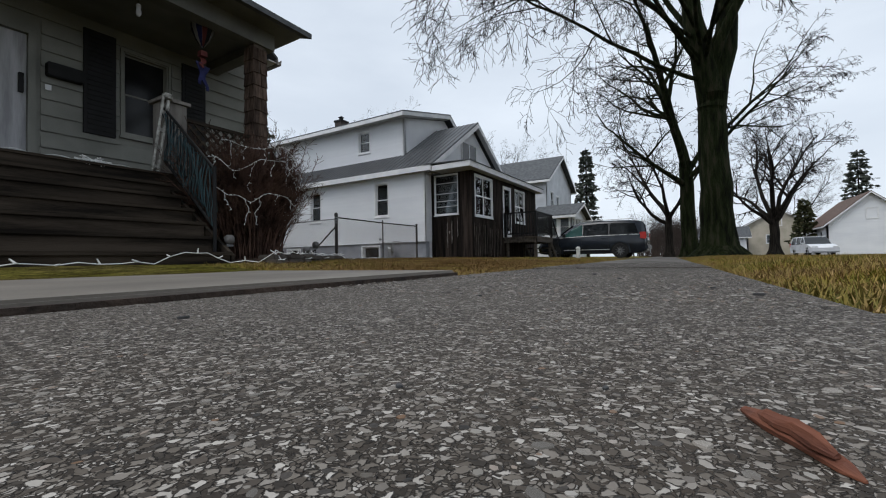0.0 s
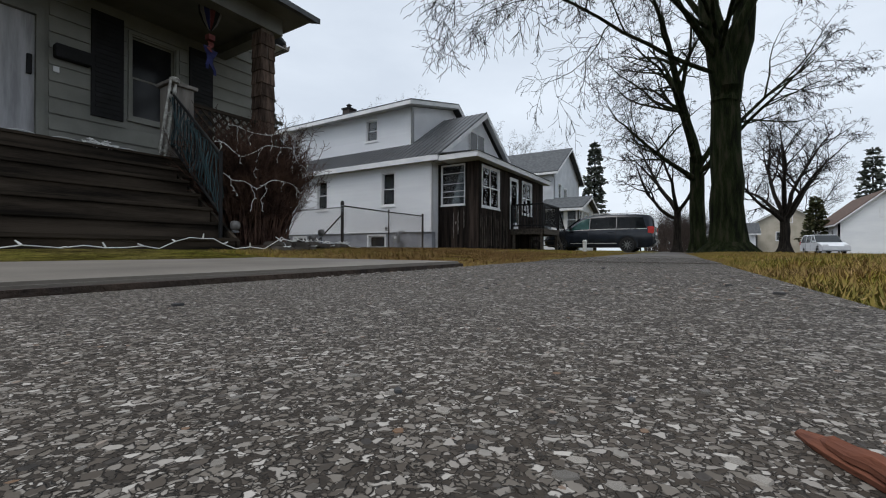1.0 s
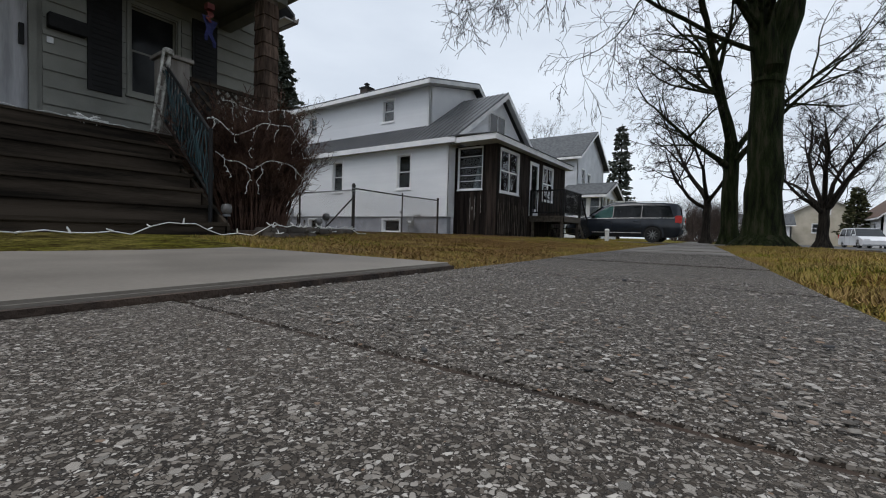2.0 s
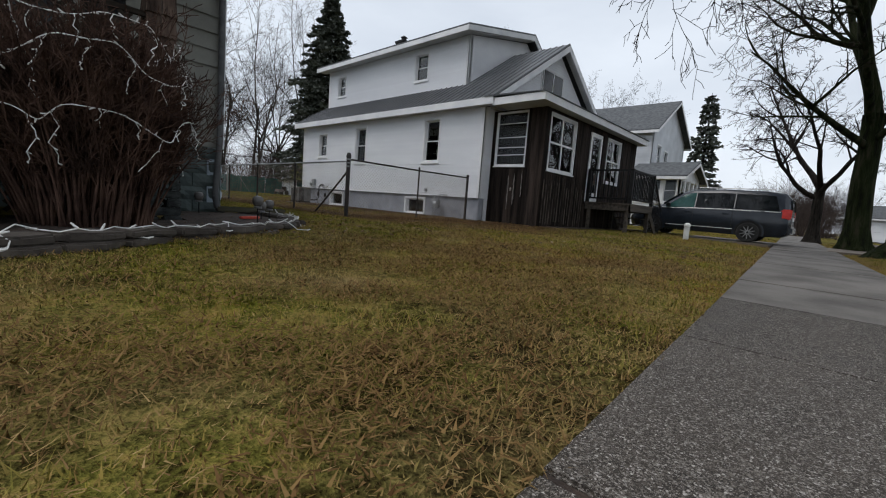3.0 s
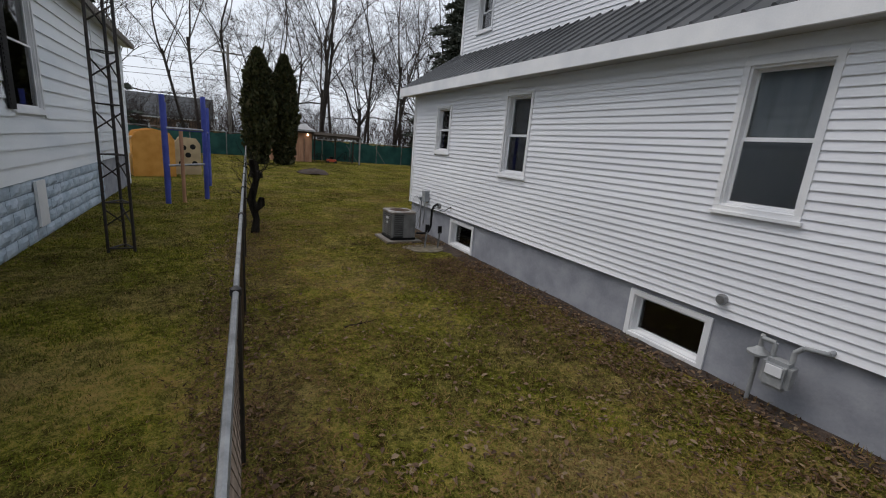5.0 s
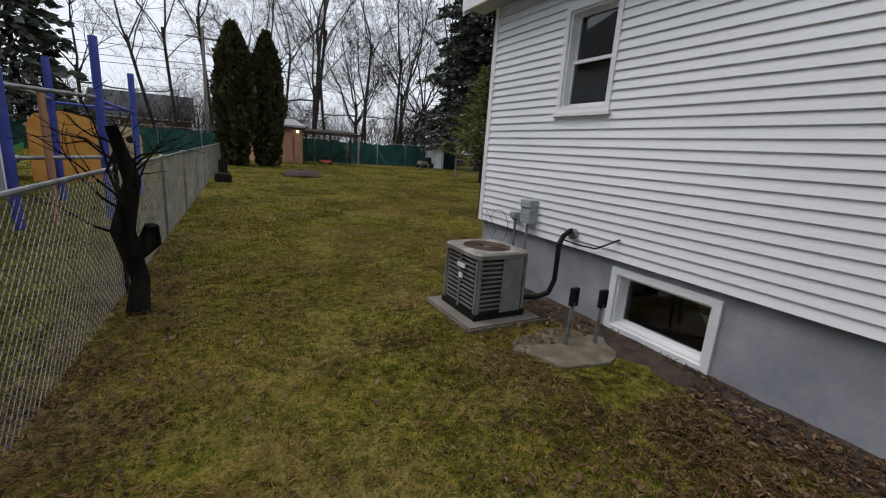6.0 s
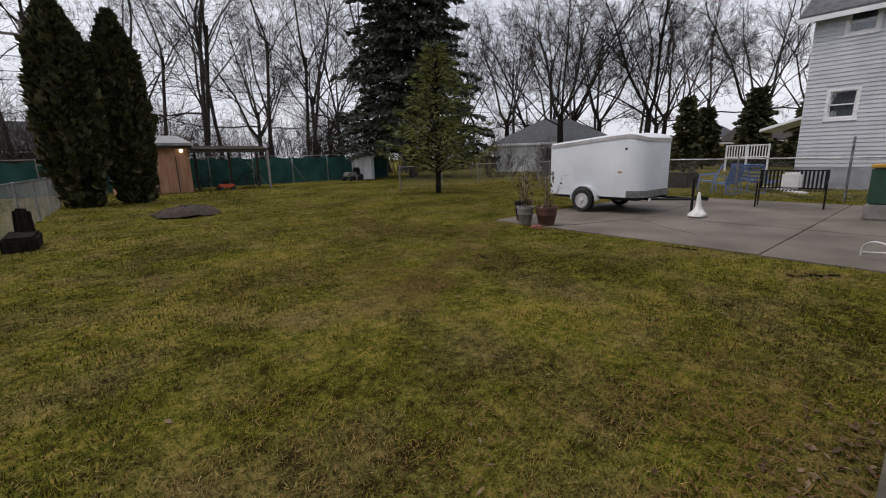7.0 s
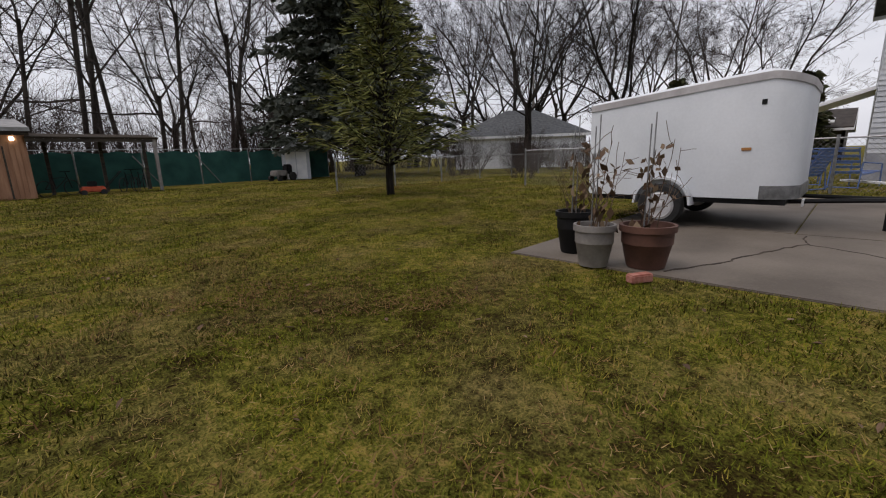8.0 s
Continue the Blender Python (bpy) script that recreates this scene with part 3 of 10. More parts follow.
    for x, y, sx, sy in ((dx - 0.022, dy0 - 0.022, 0.09, 0.02), (dx - 0.022, dy0 - 0.022, 0.02, 0.09), (dx - 0.022, dy1 - 0.07, 0.02, 0.09)):
        box(bm, x, x + sx, y, y + sy, 4.0, 5.80)
    part("corner_trim", bm, M["trim"], h)
    bm = bmesh.new()
    prism(bm, [(0.64, 0, 5.90), (4.3, 0, 6.75), (4.3, 0, 6.70), (0.64, 0, 5.85)], (0, 1.40, 0), (0, 10.1, 0))
    part("upper_roof", bm, M["metal_roof"], h)
    bm = bmesh.new()
    prism(bm, [(4.3, 0, 6.75), (6.7, 0, 5.05), (6.7, 0, 5.0), (4.3, 0, 6.70)], (0, 1.40, 0), (0, 10.1, 0))
    part("upper_roof", bm, M["metal_roof"], h)
    bm = bmesh.new()
    box(bm, 0.64, 0.67, 1.42, 10.1, 5.70, 5.86)
    for yy in (1.42, 10.08):
        prism(bm, [(0.64, 0, 5.85), (4.3, 0, 6.70), (4.3, 0, 6.53), (0.64, 0, 5.70)], (0, yy - 0.015, 0), (0, yy + 0.015, 0))
        prism(bm, [(4.3, 0, 6.70), (6.7, 0, 5.0), (6.7, 0, 4.83), (4.3, 0, 6.53)], (0, yy - 0.015, 0), (0, yy + 0.015, 0))
    part("fascia", bm, M["trim"], h, "white painted fascia board")
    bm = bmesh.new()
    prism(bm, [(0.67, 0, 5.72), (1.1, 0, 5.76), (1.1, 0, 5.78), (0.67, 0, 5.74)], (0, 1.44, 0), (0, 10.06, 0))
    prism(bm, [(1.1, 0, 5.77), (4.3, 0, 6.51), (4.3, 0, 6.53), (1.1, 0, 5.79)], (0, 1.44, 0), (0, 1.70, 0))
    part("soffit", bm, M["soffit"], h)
    # chimney
    bm = bmesh.new()
    box(bm, 2.5, 2.95, 6.6, 7.05, 5.6, 6.95)
    ch = part("chimney", bm, surface("dark_brick", (0.03, 0.025, 0.022), (0.07, 0.055, 0.05), 8, 0.9, 0.5, 30), h, "dark brick chimney")
    bm = bmesh.new()
    box(bm, 2.46, 2.99, 6.56, 7.09, 6.95, 7.03)
    lathe(bm, [(0.1, 7.03), (0.1, 7.2), (0.15, 7.2), (0.03, 7.28)], 12, (2.72, 6.82, 0))
    part("cap", bm, M["black"], ch)
    # ---- enclosed wooden porch
    px0, px1, py0 = 0.42, 7.0, -1.66
    ps = Wall((px0, py0, 0), (0, 1, 0), (-1, 0, 0), 1.66, 0.0, 3.1, [(0.55, 1.5, 1.62, 3.04)])
    part("porch_wall", ps.core(0.12), M["dark_wood"], h, "dark weathered vertical-board porch wall")
    sash_window(ps, 0.55, 1.5, 1.62, 3.04, h, recess=0.02, kind="awning", backing="blind", casing=0.022)
    pf = Wall((px0, py0, 0), (1, 0, 0), (0, -1, 0), px1 - px0, 0.0, 3.1, [(0.26, 1.66, 1.55, 2.98), (2.68, 3.5, 0.84, 2.92), (3.98, 5.08, 1.55, 2.92)])
    part("porch_wall", pf.core(0.12), M["dark_wood"], h)
    sash_window(pf, 0.26, 1.66, 1.55, 2.98, h, recess=0.02, kind="pair", casing=0.035)
    sash_window(pf, 3.98, 5.08, 1.55, 2.92, h, recess=0.02, kind="pair", casing=0.035)
    pe = Wall((px1, 0, 0), (0, -1, 0), (1, 0, 0), 1.54, 0.0, 3.1)
    part("porch_wall", pe.core(0.12), M["dark_wood"], h)
    rnd = random.Random(4)
    for w, ln in ((ps, 1.66), (pf, px1 - px0)):
        a = 0.0
        while a < ln - 0.01:
            wd = min(rnd.uniform(0.085, 0.15), ln - a)
            spans = [(0.0, 3.1)]
            for hh in w.holes:
                if hh[0] - 0.05 < a + wd - 0.005 and hh[1] + 0.05 > a + 0.005:
                    spans = [s for z0, z1 in spans for s in ((z0, min(z1, hh[2] - 0.085)), (max(z0, hh[3] + 0.05), z1)) if s[1] - s[0] > 0.02]
            for z0, z1 in spans:
                bm = bmesh.new()
                w.slab(bm, a + 0.004, a + wd - 0.004, z0 + (rnd.uniform(0, 0.05) if z0 == 0 else 0), z1, 0.0, rnd.uniform(0.012, 0.022))
                part("plank", bm, M["dark_wood"], h)
            a += wd
    # worn patches left as grey battens below the side window
    rb = random.Random(23)
    for a, lo, hi, wd in ((0.55, 0.78, 1.46, 0.030), (0.78, 0.55, 1.40, 0.045), (0.96, 0.42, 1.34, 0.052), (0.86, 0.92, 1.02, 0.07)):
        bm = bmesh.new()
        rows = []
        for k in range(10):
            z = lo + (hi - lo) * k / 9
            half = wd * 0.5 * rb.uniform(0.45, 1.1) * min(1.0, 0.3 + 0.35 * min(k, 9 - k))
            mid = a + wd * 0.5 + rb.uniform(-0.008, 0.008)
            rows.append([bm.verts.new(ps.p(x, z, d)) for x, d in ((mid - half, 0.021), (mid - half, 0.030), (mid + half, 0.030), (mid + half, 0.021))])
        for r0, r1 in zip(rows, rows[1:]):
            for q in range(4):
                bm.faces.new((r0[q], r0[(q + 1) % 4], r1[(q + 1) % 4], r1[q]))
        bm.faces.new(rows[0][::-1])
        bm.faces.new(rows[-1])
        part("batten", bm, M["peeled_wood"], h, "ragged peeled grey batten")
    rb = random.Random(19)
    for k in range(17):
        a = 0.10 + 0.145 * k + rb.uniform(-0.02, 0.02)
        bm = bmesh.new()
        pf.slab(bm, a, a + rb.uniform(0.022, 0.04), rb.uniform(0.05, 0.2), rb.uniform(1.1, 1.44), 0.023, 0.036)
        part("batten", bm, M["worn_wood"], h)
    # door with pane
    bm = bmesh.new()
    for s in ((2.68, 2.78, 0.84, 2.92), (3.40, 3.5, 0.84, 2.92), (2.78, 3.40, 2.8, 2.92), (2.78, 3.40, 0.84, 1.12)):
        pf.slab(bm, s[0], s[1], s[2], s[3], -0.05, 0.03)
    door = part("door", bm, M["trim"], h, "white storm door with tall glass pane")
    bm = bmesh.new()
    pf.slab(bm, 2.78, 3.40, 1.12, 2.8, -0.012, -0.004)
    part("pane", bm, M["glass"], door).visible_shadow = False
    bm = bmesh.new()
    pf.slab(bm, 3.41, 3.45, 1.78, 1.9, 0.03, 0.07)
    part("handle", bm, M["steel"], door)
    # porch roof: low, with white fascia all round
    fx0, fx1, fy0 = -0.27, 7.2, -1.96
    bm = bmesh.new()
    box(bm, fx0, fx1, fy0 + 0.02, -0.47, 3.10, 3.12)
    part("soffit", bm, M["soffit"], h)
    bm = bmesh.new()
    box(bm, fx0 - 0.02, fx0, fy0, -0.49, 3.09, 3.27)
    box(bm, fx0 - 0.02, fx1 + 0.02, fy0 - 0.02, fy0, 3.09, 3.27)
    box(bm, fx1, fx1 + 0.02, fy0, -0.49, 3.09, 3.27)
    part("fascia", bm, M["trim"], h)
    bm = bmesh.new()
    prism(bm, [(0, fy0 - 0.05, 3.295), (0, -0.165, 3.37), (0, -0.165, 3.33), (0, fy0 - 0.05, 3.272)], (fx0 - 0.05, 0, 0), (fx1 + 0.05, 0, 0))
    part("porch_roof", bm, M["shingle"], h)
    bm = bmesh.new()
    box(bm, px0 + 0.12, px1 - 0.12, py0 + 0.14, -0.02, 0.5, 0.6)
    part("porch_floor", bm, M["room"], h)
    return h


white_house()


def front_deck():
    d = thing("front_deck", (4.0, -2.3, 0.0), "small dark wooden entrance deck with railing and steps", "deck")
    # local frame: x 3.1..5.4 along the porch, y -3.0..-1.7
    rnd = random.Random(8)
    x0, x1, y0, y1, zt = -0.9, 1.1, -0.75, 0.60, 0.84
    y = y0
    while y < y1 - 0.02:
        bm = bmesh.new()
        box(bm, x0 - 0.03, x1 + 0.03, y, min(y + 0.135, y1), zt - 0.035, zt)
        part("floor_board", bm, M["deck_wood"], d)
        y += 0.142
    for a in ((x0, x0 + 0.04, y0, y1), (x1 - 0.04, x1, y0, y1), (x0, x1, y0, y0 + 0.04)):
        bm = bmesh.new()
        box(bm, *a, zt - 0.22, zt - 0.036)
        part("rim_joist", bm, M["deck_wood"], d)
    for x, y in ((x0 + 0.05, y0 + 0.06), (x1 - 0.13, y0 + 0.06), (x0 + 0.05, y1 - 0.15), (x1 - 0.13, y1 - 0.15)):
        bm = bmesh.new()
        box(bm, x, x + 0.09, y, y + 0.09, -0.2, zt - 0.036)
        part("leg", bm, M["deck_wood"], d)
    for x, y in ((x0, y0), (x1 - 0.09, y0), (x0, y1 - 0.09)):
        bm = bmesh.new()
        box(bm, x, x + 0.09, y, y + 0.09, zt, zt + 0.98)
        part("railing_post", bm, M["black"], d)
    for p, q in (((x0 + 0.03, y0 + 0.045), (x0 + 0.03, y1)), ((x0, y0 + 0.045), (x1, y0 + 0.045))):
        for z0, z1 in ((zt + 0.1, zt + 0.15), (zt + 0.92, zt + 0.98)):
            bm = bmesh.new()
            box(bm, min(p[0], q[0]), max(p[0], q[0]) + (0.04 if p[0] == q[0] else 0), min(p[1], q[1]) - (0.0 if p[0] == q[0] else 0.02), max(p[1], q[1]) + (0 if p[0] == q[0] else 0.02), z0, z1)
            part("rail", bm, M["black"], d)
        L = max(abs(p[0] - q[0]), abs(p[1] - q[1]))
        for k in range(1, int(L / 0.13)):
            u = k * 0.13 / L
            x, y = p[0] + (q[0] - p[0]) * u, p[1] + (q[1] - p[1]) * u
            bm = bmesh.new()
            box(bm, x, x + 0.03, y - 0.015, y + 0.015, zt + 0.15, zt + 0.92)
            part("baluster", bm, M["black"], d)
    for k in range(4):
        bm = bmesh.new()
        box(bm, x1 + 0.02 + 0.26 * k, x1 + 0.30 + 0.26 * k, y0 + 0.1, y1 - 0.1, zt - 0.2 * (k + 1) - 0.04, zt - 0.2 * (k + 1))
        part("tread", bm, M["deck_wood"], d)
    for y in (y0 + 0.08, y1 - 0.12):
        bm = bmesh.new()
        prism(bm, [(x1, 0, zt - 0.05), (x1 + 1.1, 0, -0.15), (x1 + 1.1, 0, -0.35), (x1, 0, zt - 0.3)], (0, y, 0), (0, y + 0.04, 0))
        part("stringer", bm, M["deck_wood"], d)
    for y in (y0 + 0.045,):
        bm = bmesh.new()
        rod(bm, (x1, y, zt + 0.93), (x1 + 1.05, y, 0.75), 0.03)
        part("handrail", bm, M["black"], d)
        for k in range(8):
            bm = bmesh.new()
            x = x1 + 0.1 + 0.125 * k
            rod(bm, (x, y, zt - 0.1 - 0.8 * (x - x1)), (x, y, zt + 0.93 - 0.97 * (x - x1)), 0.012, n=6)
            part("baluster", bm, M["black"], d)


front_deck()

# ---------------------------------------------------------------- pavement, walk, driveway, road
def slab_ob(name, corners, z1, thick, material, parent, label=""):
    bm = bmesh.new()
    prism(bm, [(x, y, 0) for x, y in corners], (0, 0, z1 - thick), (0, 0, z1))
    return part(name, bm, material, parent, label, bevel=0.008)


def pebble_concrete():
    """Worn cement with flush pebbles of two sizes, some cells left as cement."""
    m = surface("exposed_aggregate", (0.013, 0.010, 0.0075), (0.052, 0.041, 0.031), 2.5, 0.75, 0.0, 420, spec=0.3, spots=1.0)
    n, l = m.node_tree.nodes, m.node_tree.links
    b = n["Principled BSDF"]
    co, wob, add = n.new("ShaderNodeTexCoord"), n.new("ShaderNodeTexNoise"), n.new("ShaderNodeMixRGB")
    wob.inputs["Scale"].default_value = 90
    add.blend_type, add.inputs[0].default_value = "ADD", 0.010
    l.new(co.outputs["Object"], wob.inputs["Vector"])
    l.new(co.outputs["Object"], add.inputs[1])
    l.new(wob.outputs["Color"], add.inputs[2])
    last = b.inputs["Base Color"].links[0].from_socket
    relief = None
    for scale, share in ((330, 0.70), (165, 0.55)):
        vo, vd = n.new("ShaderNodeTexVoronoi"), n.new("ShaderNodeTexVoronoi")
        vd.feature = "DISTANCE_TO_EDGE"
        for v in (vo, vd):
            v.inputs["Scale"].default_value = scale
            l.new(add.outputs["Color"], v.inputs["Vector"])
        sep = n.new("ShaderNodeSeparateColor")
        l.new(vo.outputs["Color"], sep.inputs[0])
        pick, edge, both = n.new("ShaderNodeMath"), n.new("ShaderNodeMapRange"), n.new("ShaderNodeMath")
        pick.operation, pick.inputs[1].default_value = "LESS_THAN", share
        l.new(sep.outputs[1], pick.inputs[0])
        edge.inputs["From Min"].default_value, edge.inputs["From Max"].default_value = 0.03, 0.12
        l.new(vd.outputs["Distance"], edge.inputs["Value"])
        both.operation = "MULTIPLY"
        l.new(pick.outputs[0], both.inputs[0])
        l.new(edge.outputs["Result"], both.inputs[1])
        ramp = n.new("ShaderNodeValToRGB")
        e = ramp.color_ramp.elements
        e[0].position, e[0].color = 0.0, (0.030, 0.025, 0.020, 1)
        e[1].position, e[1].color = 1.0, (0.46, 0.43, 0.39, 1)
        for p, col in ((0.3, (0.085, 0.070, 0.056, 1)), (0.6, (0.165, 0.145, 0.122, 1)), (0.85, (0.255, 0.232, 0.205, 1))):
            k = e.new(p)
            k.color = col
        l.new(sep.outputs[0], ramp.inputs["Fac"])
        mix = n.new("ShaderNodeMixRGB")
        l.new(both.outputs[0], mix.inputs[0])
        l.new(last, mix.inputs[1])
        l.new(ramp.outputs["Color"], mix.inputs[2])
        last = mix.outputs["Color"]
        if relief is None:
            relief = both.outputs[0]
        else:
            mx = n.new("ShaderNodeMath")
            mx.operation = "MAXIMUM"
            l.new(relief, mx.inputs[0])
            l.new(both.outputs[0], mx.inputs[1])
            relief = mx.outputs[0]
    l.new(last, b.inputs["Base Color"])
    bp = n.new("ShaderNodeBump")
    bp.inputs["Strength"].default_value, bp.inputs["Distance"].default_value = 1.0, 0.009
    l.new(relief, bp.inputs["Height"])
    l.new(bp.outputs["Normal"], b.inputs["Normal"])
    return m


M["aggregate"] = pebble_concrete()
pavement = tagged(new("pavement"), "grey exposed-aggregate concrete pavement in square slabs", "pavement", kind="structure")
bm = bmesh.new()
prism(bm, [(-19, walk_edge(-19) - 1.49, 0), (42, walk_edge(42) - 1.49, 0), (42, walk_edge(42) - 0.01, 0), (-19, walk_edge(-19) - 0.01, 0)], (0, 0, -0.2), (0, 0, -0.108))
part("joint_bed", bm, M["soil"], pavement, "dark sand bed showing in the joints")
rnd = random.Random(3)
for k in range(-7, 34):
    x0 = -8.54 + 1.5 * k + 0.008
    x1 = -8.54 + 1.5 * k + 1.492
    slab_ob("paving_slab", [(x0, walk_edge(x0)), (x0, walk_edge(x0) - 1.5), (x1, walk_edge(x1) - 1.5), (x1, walk_edge(x1))], -0.1 + rnd.uniform(-0.004, 0.004), 0.12, M["aggregate"] if k < 2 else M["pale_slab"], pavement)
front_walk = tagged(new("garden_path"), "smooth pale concrete path slab to the front steps", "path", kind="structure")
slab_ob("path_slab", [(-14.6, -7.335), (-12.3, -7.19), (-11.2, -7.13), (-10.2, -7.07), (-10.22, -5.0), (-14.6, -5.0)], -0.068, 0.12, M["walk_concrete"], front_walk)
# dark strip along the base: the slab edge's shadow, laid on as geometry
for (ax, ay), (bx, by) in zip(((-14.6, -7.335), (-12.3, -7.19), (-11.2, -7.13)), ((-12.3, -7.19), (-11.2, -7.13), (-10.2, -7.07))):
    bm = bmesh.new()
    prism(bm, [(ax, ay - 0.022, 0), (bx, by - 0.022, 0), (bx, by, 0), (ax, ay, 0)], (0, 0, -0.12), (0, 0, -0.083))
    part("dirt_joint", bm, M["soil"], front_walk, "dark strip laid as the shadow under the slab edge")
slab_ob("path_slab", [(-14.6, -4.985), (-10.22, -4.985), (-10.2, -3.75), (-14.6, -3.75)], -0.08, 0.1, M["walk_concrete"], front_walk)
drive = tagged(new("driveway"), "worn concrete driveway and yard pad with dark joints", "driveway", kind="structure")
for x0, x1, y0, y1 in ((5.45, 8.2, 12.12, 17.2), (8.215, 13.2, 15.08, 17.2), (8.215, 13.2, 12.12, 15.065), (5.4, 8.2, 10.3, 12.105), (8.215, 13.2, 10.3, 12.105), (7.6, 11.2, 7.0, 10.28), (7.6, 11.2, 3.0, 6.98), (7.6, 11.2, -1.0, 2.98), (7.6, 11.2, -5.9, -1.02), (7.6, 11.2, -12.2, -7.3)):
    slab_ob("driveway_slab", [(x0, y0), (x1, y0), (x1, y1), (x0, y1)], 0.035 if y0 > 5 else (-0.06 if y0 > -2 else -0.085), 0.12, M["concrete"], drive)
bm = bmesh.new()
rnd = random.Random(17)
for line in (((5.62, 15.72), (6.2, 15.42), (6.9, 15.2), (7.55, 14.92), (8.2, 14.97)), ((7.55, 14.92), (7.3, 14.45), (6.8, 13.9), (6.5, 13.2))):
    pts = [(xa + (xb - xa) * k / 6 + rnd.gauss(0, 0.012), ya + (yb - ya) * k / 6 + rnd.gauss(0, 0.012)) for (xa, ya), (xb, yb) in zip(line, line[1:]) for k in range(6)]
    for (xa, ya), (xb, yb) in zip(pts, pts[1:]):
        w = rnd.uniform(0.004, 0.011)
        prism(bm, [(xa - w, ya - w, 0), (xb - w, yb - w, 0), (xb + w, yb + w, 0), (xa + w, ya + w, 0)], (0, 0, 0.03), (0, 0, 0.039))
tagged(part("crack", bm, M["soil"], drive, "dark crack running across the slab"), kind="stuff")
road = tagged(new("road"), "grey asphalt residential street", "road", kind="structure")
bm = bmesh.new()
prism(bm, [(-300, walk_edge(-40) - 9.5, 0), (-300, walk_edge(-40) - 4.55, 0), (-40, walk_edge(-40) - 4.55, 0), (300, walk_edge(100) - 4.55, 0), (300, walk_edge(100) - 12.5, 0), (-40, walk_edge(-40) - 12.5, 0)], (0, 0, -0.4), (0, 0, -0.20))
part("road_surface", bm, M["asphalt"], road)
bm = bmesh.new()
for k in range(60):
    x0 = -40 + 3 * k
    prism(bm, [(x0, walk_edge(x0) - 4.4, 0), (x0, walk_edge(x0) - 4.55, 0), (x0 + 2.99, walk_edge(x0 + 3) - 4.55, 0), (x0 + 2.99, walk_edge(x0 + 3) - 4.4, 0)], (0, 0, -0.35), (0, 0, -0.07))
tagged(part("kerb", bm, M["concrete"], road), kind="stuff")

# ---------------------------------------------------------------- the neighbours' house with the porch
def porch_house():
    h = thing("house", (-6.87, -0.35, 0.0), "pale grey lap-sided house with a deep covered front porch", "house")
    # local origin: the south-east corner; x to the west is negative
    W, D, D0, top = 7.58, 17.8, 13.95, 4.36
    east = Wall((0, 0, 0), (0, 1, 0), (1, 0, 0), D, 1.02, top, [(2.85, 3.75, 2.1, 4.0), (8.98, 10.15, 2.1, 4.06)])
    part("wall", east.core(), M["house1_side"], h)
    east.boards(h, 0.235, M["house1_side"], proud=0.028, margin=0.06)
    for a0, a1, z1 in ((2.85, 3.75, 4.0), (8.98, 10.15, 4.06)):
        sash_window(east, a0, a1, 2.1, z1, h, recess=0.05, casing=0.06)
        for b in (a0 - 0.32, a1 + 0.08):
            if b > a0:
                continue
            bm = bmesh.new()
            east.slab(bm, b, b + 0.24, 2.06, z1 + 0.04, 0.029, 0.055)
            k = 2.12
            while k < z1:
                east.slab(bm, b + 0.03, b + 0.21, k, k + 0.03, 0.055, 0.065)
                k += 0.06
            part("shutter", bm, M["black"], h, "black louvred shutter", )
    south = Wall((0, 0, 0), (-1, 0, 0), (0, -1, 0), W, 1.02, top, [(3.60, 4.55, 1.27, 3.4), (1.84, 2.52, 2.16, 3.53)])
    part("wall", south.core(), M["house1_shaded_siding"], h)
    south.boards(h, 0.235, M["house1_shaded_siding"], proud=0.032, margin=0.06)
    # casing and door frame take the shade-darkened siding colour too
    sash_window(south, 1.84, 2.52, 2.16, 3.53, h, recess=0.05, casing=0.045, trim=M["house1_shaded_siding"], pane=M["dark_pane"])
    for a in (1.20, 2.64):
        bm = bmesh.new()
        south.slab(bm, a, a + 0.42, 2.05, 3.68, 0.024, 0.055)
        for k in range(20):
            south.slab(bm, a + 0.05, a + 0.37, 2.12 + k * 0.076, 2.15 + k * 0.076, 0.055, 0.065)
        part("shutter", bm, M["black"], h, "black louvred shutter")
    bm = bmesh.new()
    for s in ((3.60, 3.68, 1.27, 3.4), (4.47, 4.55, 1.27, 3.4), (3.68, 4.47, 3.3, 3.4)):
        south.slab(bm, *s[:2], *s[2:], -0.1, 0.04)
    fr = part("door_frame", bm, M["house1_shaded_siding"], h)
    bm = bmesh.new()
    south.slab(bm, 3.68, 4.47, 1.27, 3.3, -0.08, -0.03)
    door = part("door", bm, M["curtain"], h, "pale grey front door", bevel=0.006)
    bm = bmesh.new()
    south.slab(bm, 3.72, 3.77, 2.45, 2.72, -0.03, 0.03)
    part("handle", bm, M["black"], door)
    bm = bmesh.new()
    south.slab(bm, 3.08, 3.50, 2.76, 2.95, 0.02, 0.16)
    part("mailbox", bm, M["black"], h, "black wall letterbox", bevel=0.01)
    bm = bmesh.new()
    south.slab(bm, 3.43, 3.50, 2.56, 2.64, 0.02, 0.04)
    part("doorbell", bm, M["trim"], h)
    for w in (Wall((-W, 0, 0), (0, 1, 0), (-1, 0, 0), D, -0.2, top), Wall((0, D, 0), (-1, 0, 0), (0, 1, 0), W, -0.2, top)):
        part("wall", w.core(), M["house1_side"], h)
    bm = bmesh.new()
    box(bm, -W + 0.17, -0.17, 0.17, D - 0.17, 1.0, 1.04)
    part("floor_deck", bm, M["room"], h)
    # rock-faced block foundation, block by block
    rb = random.Random(12)
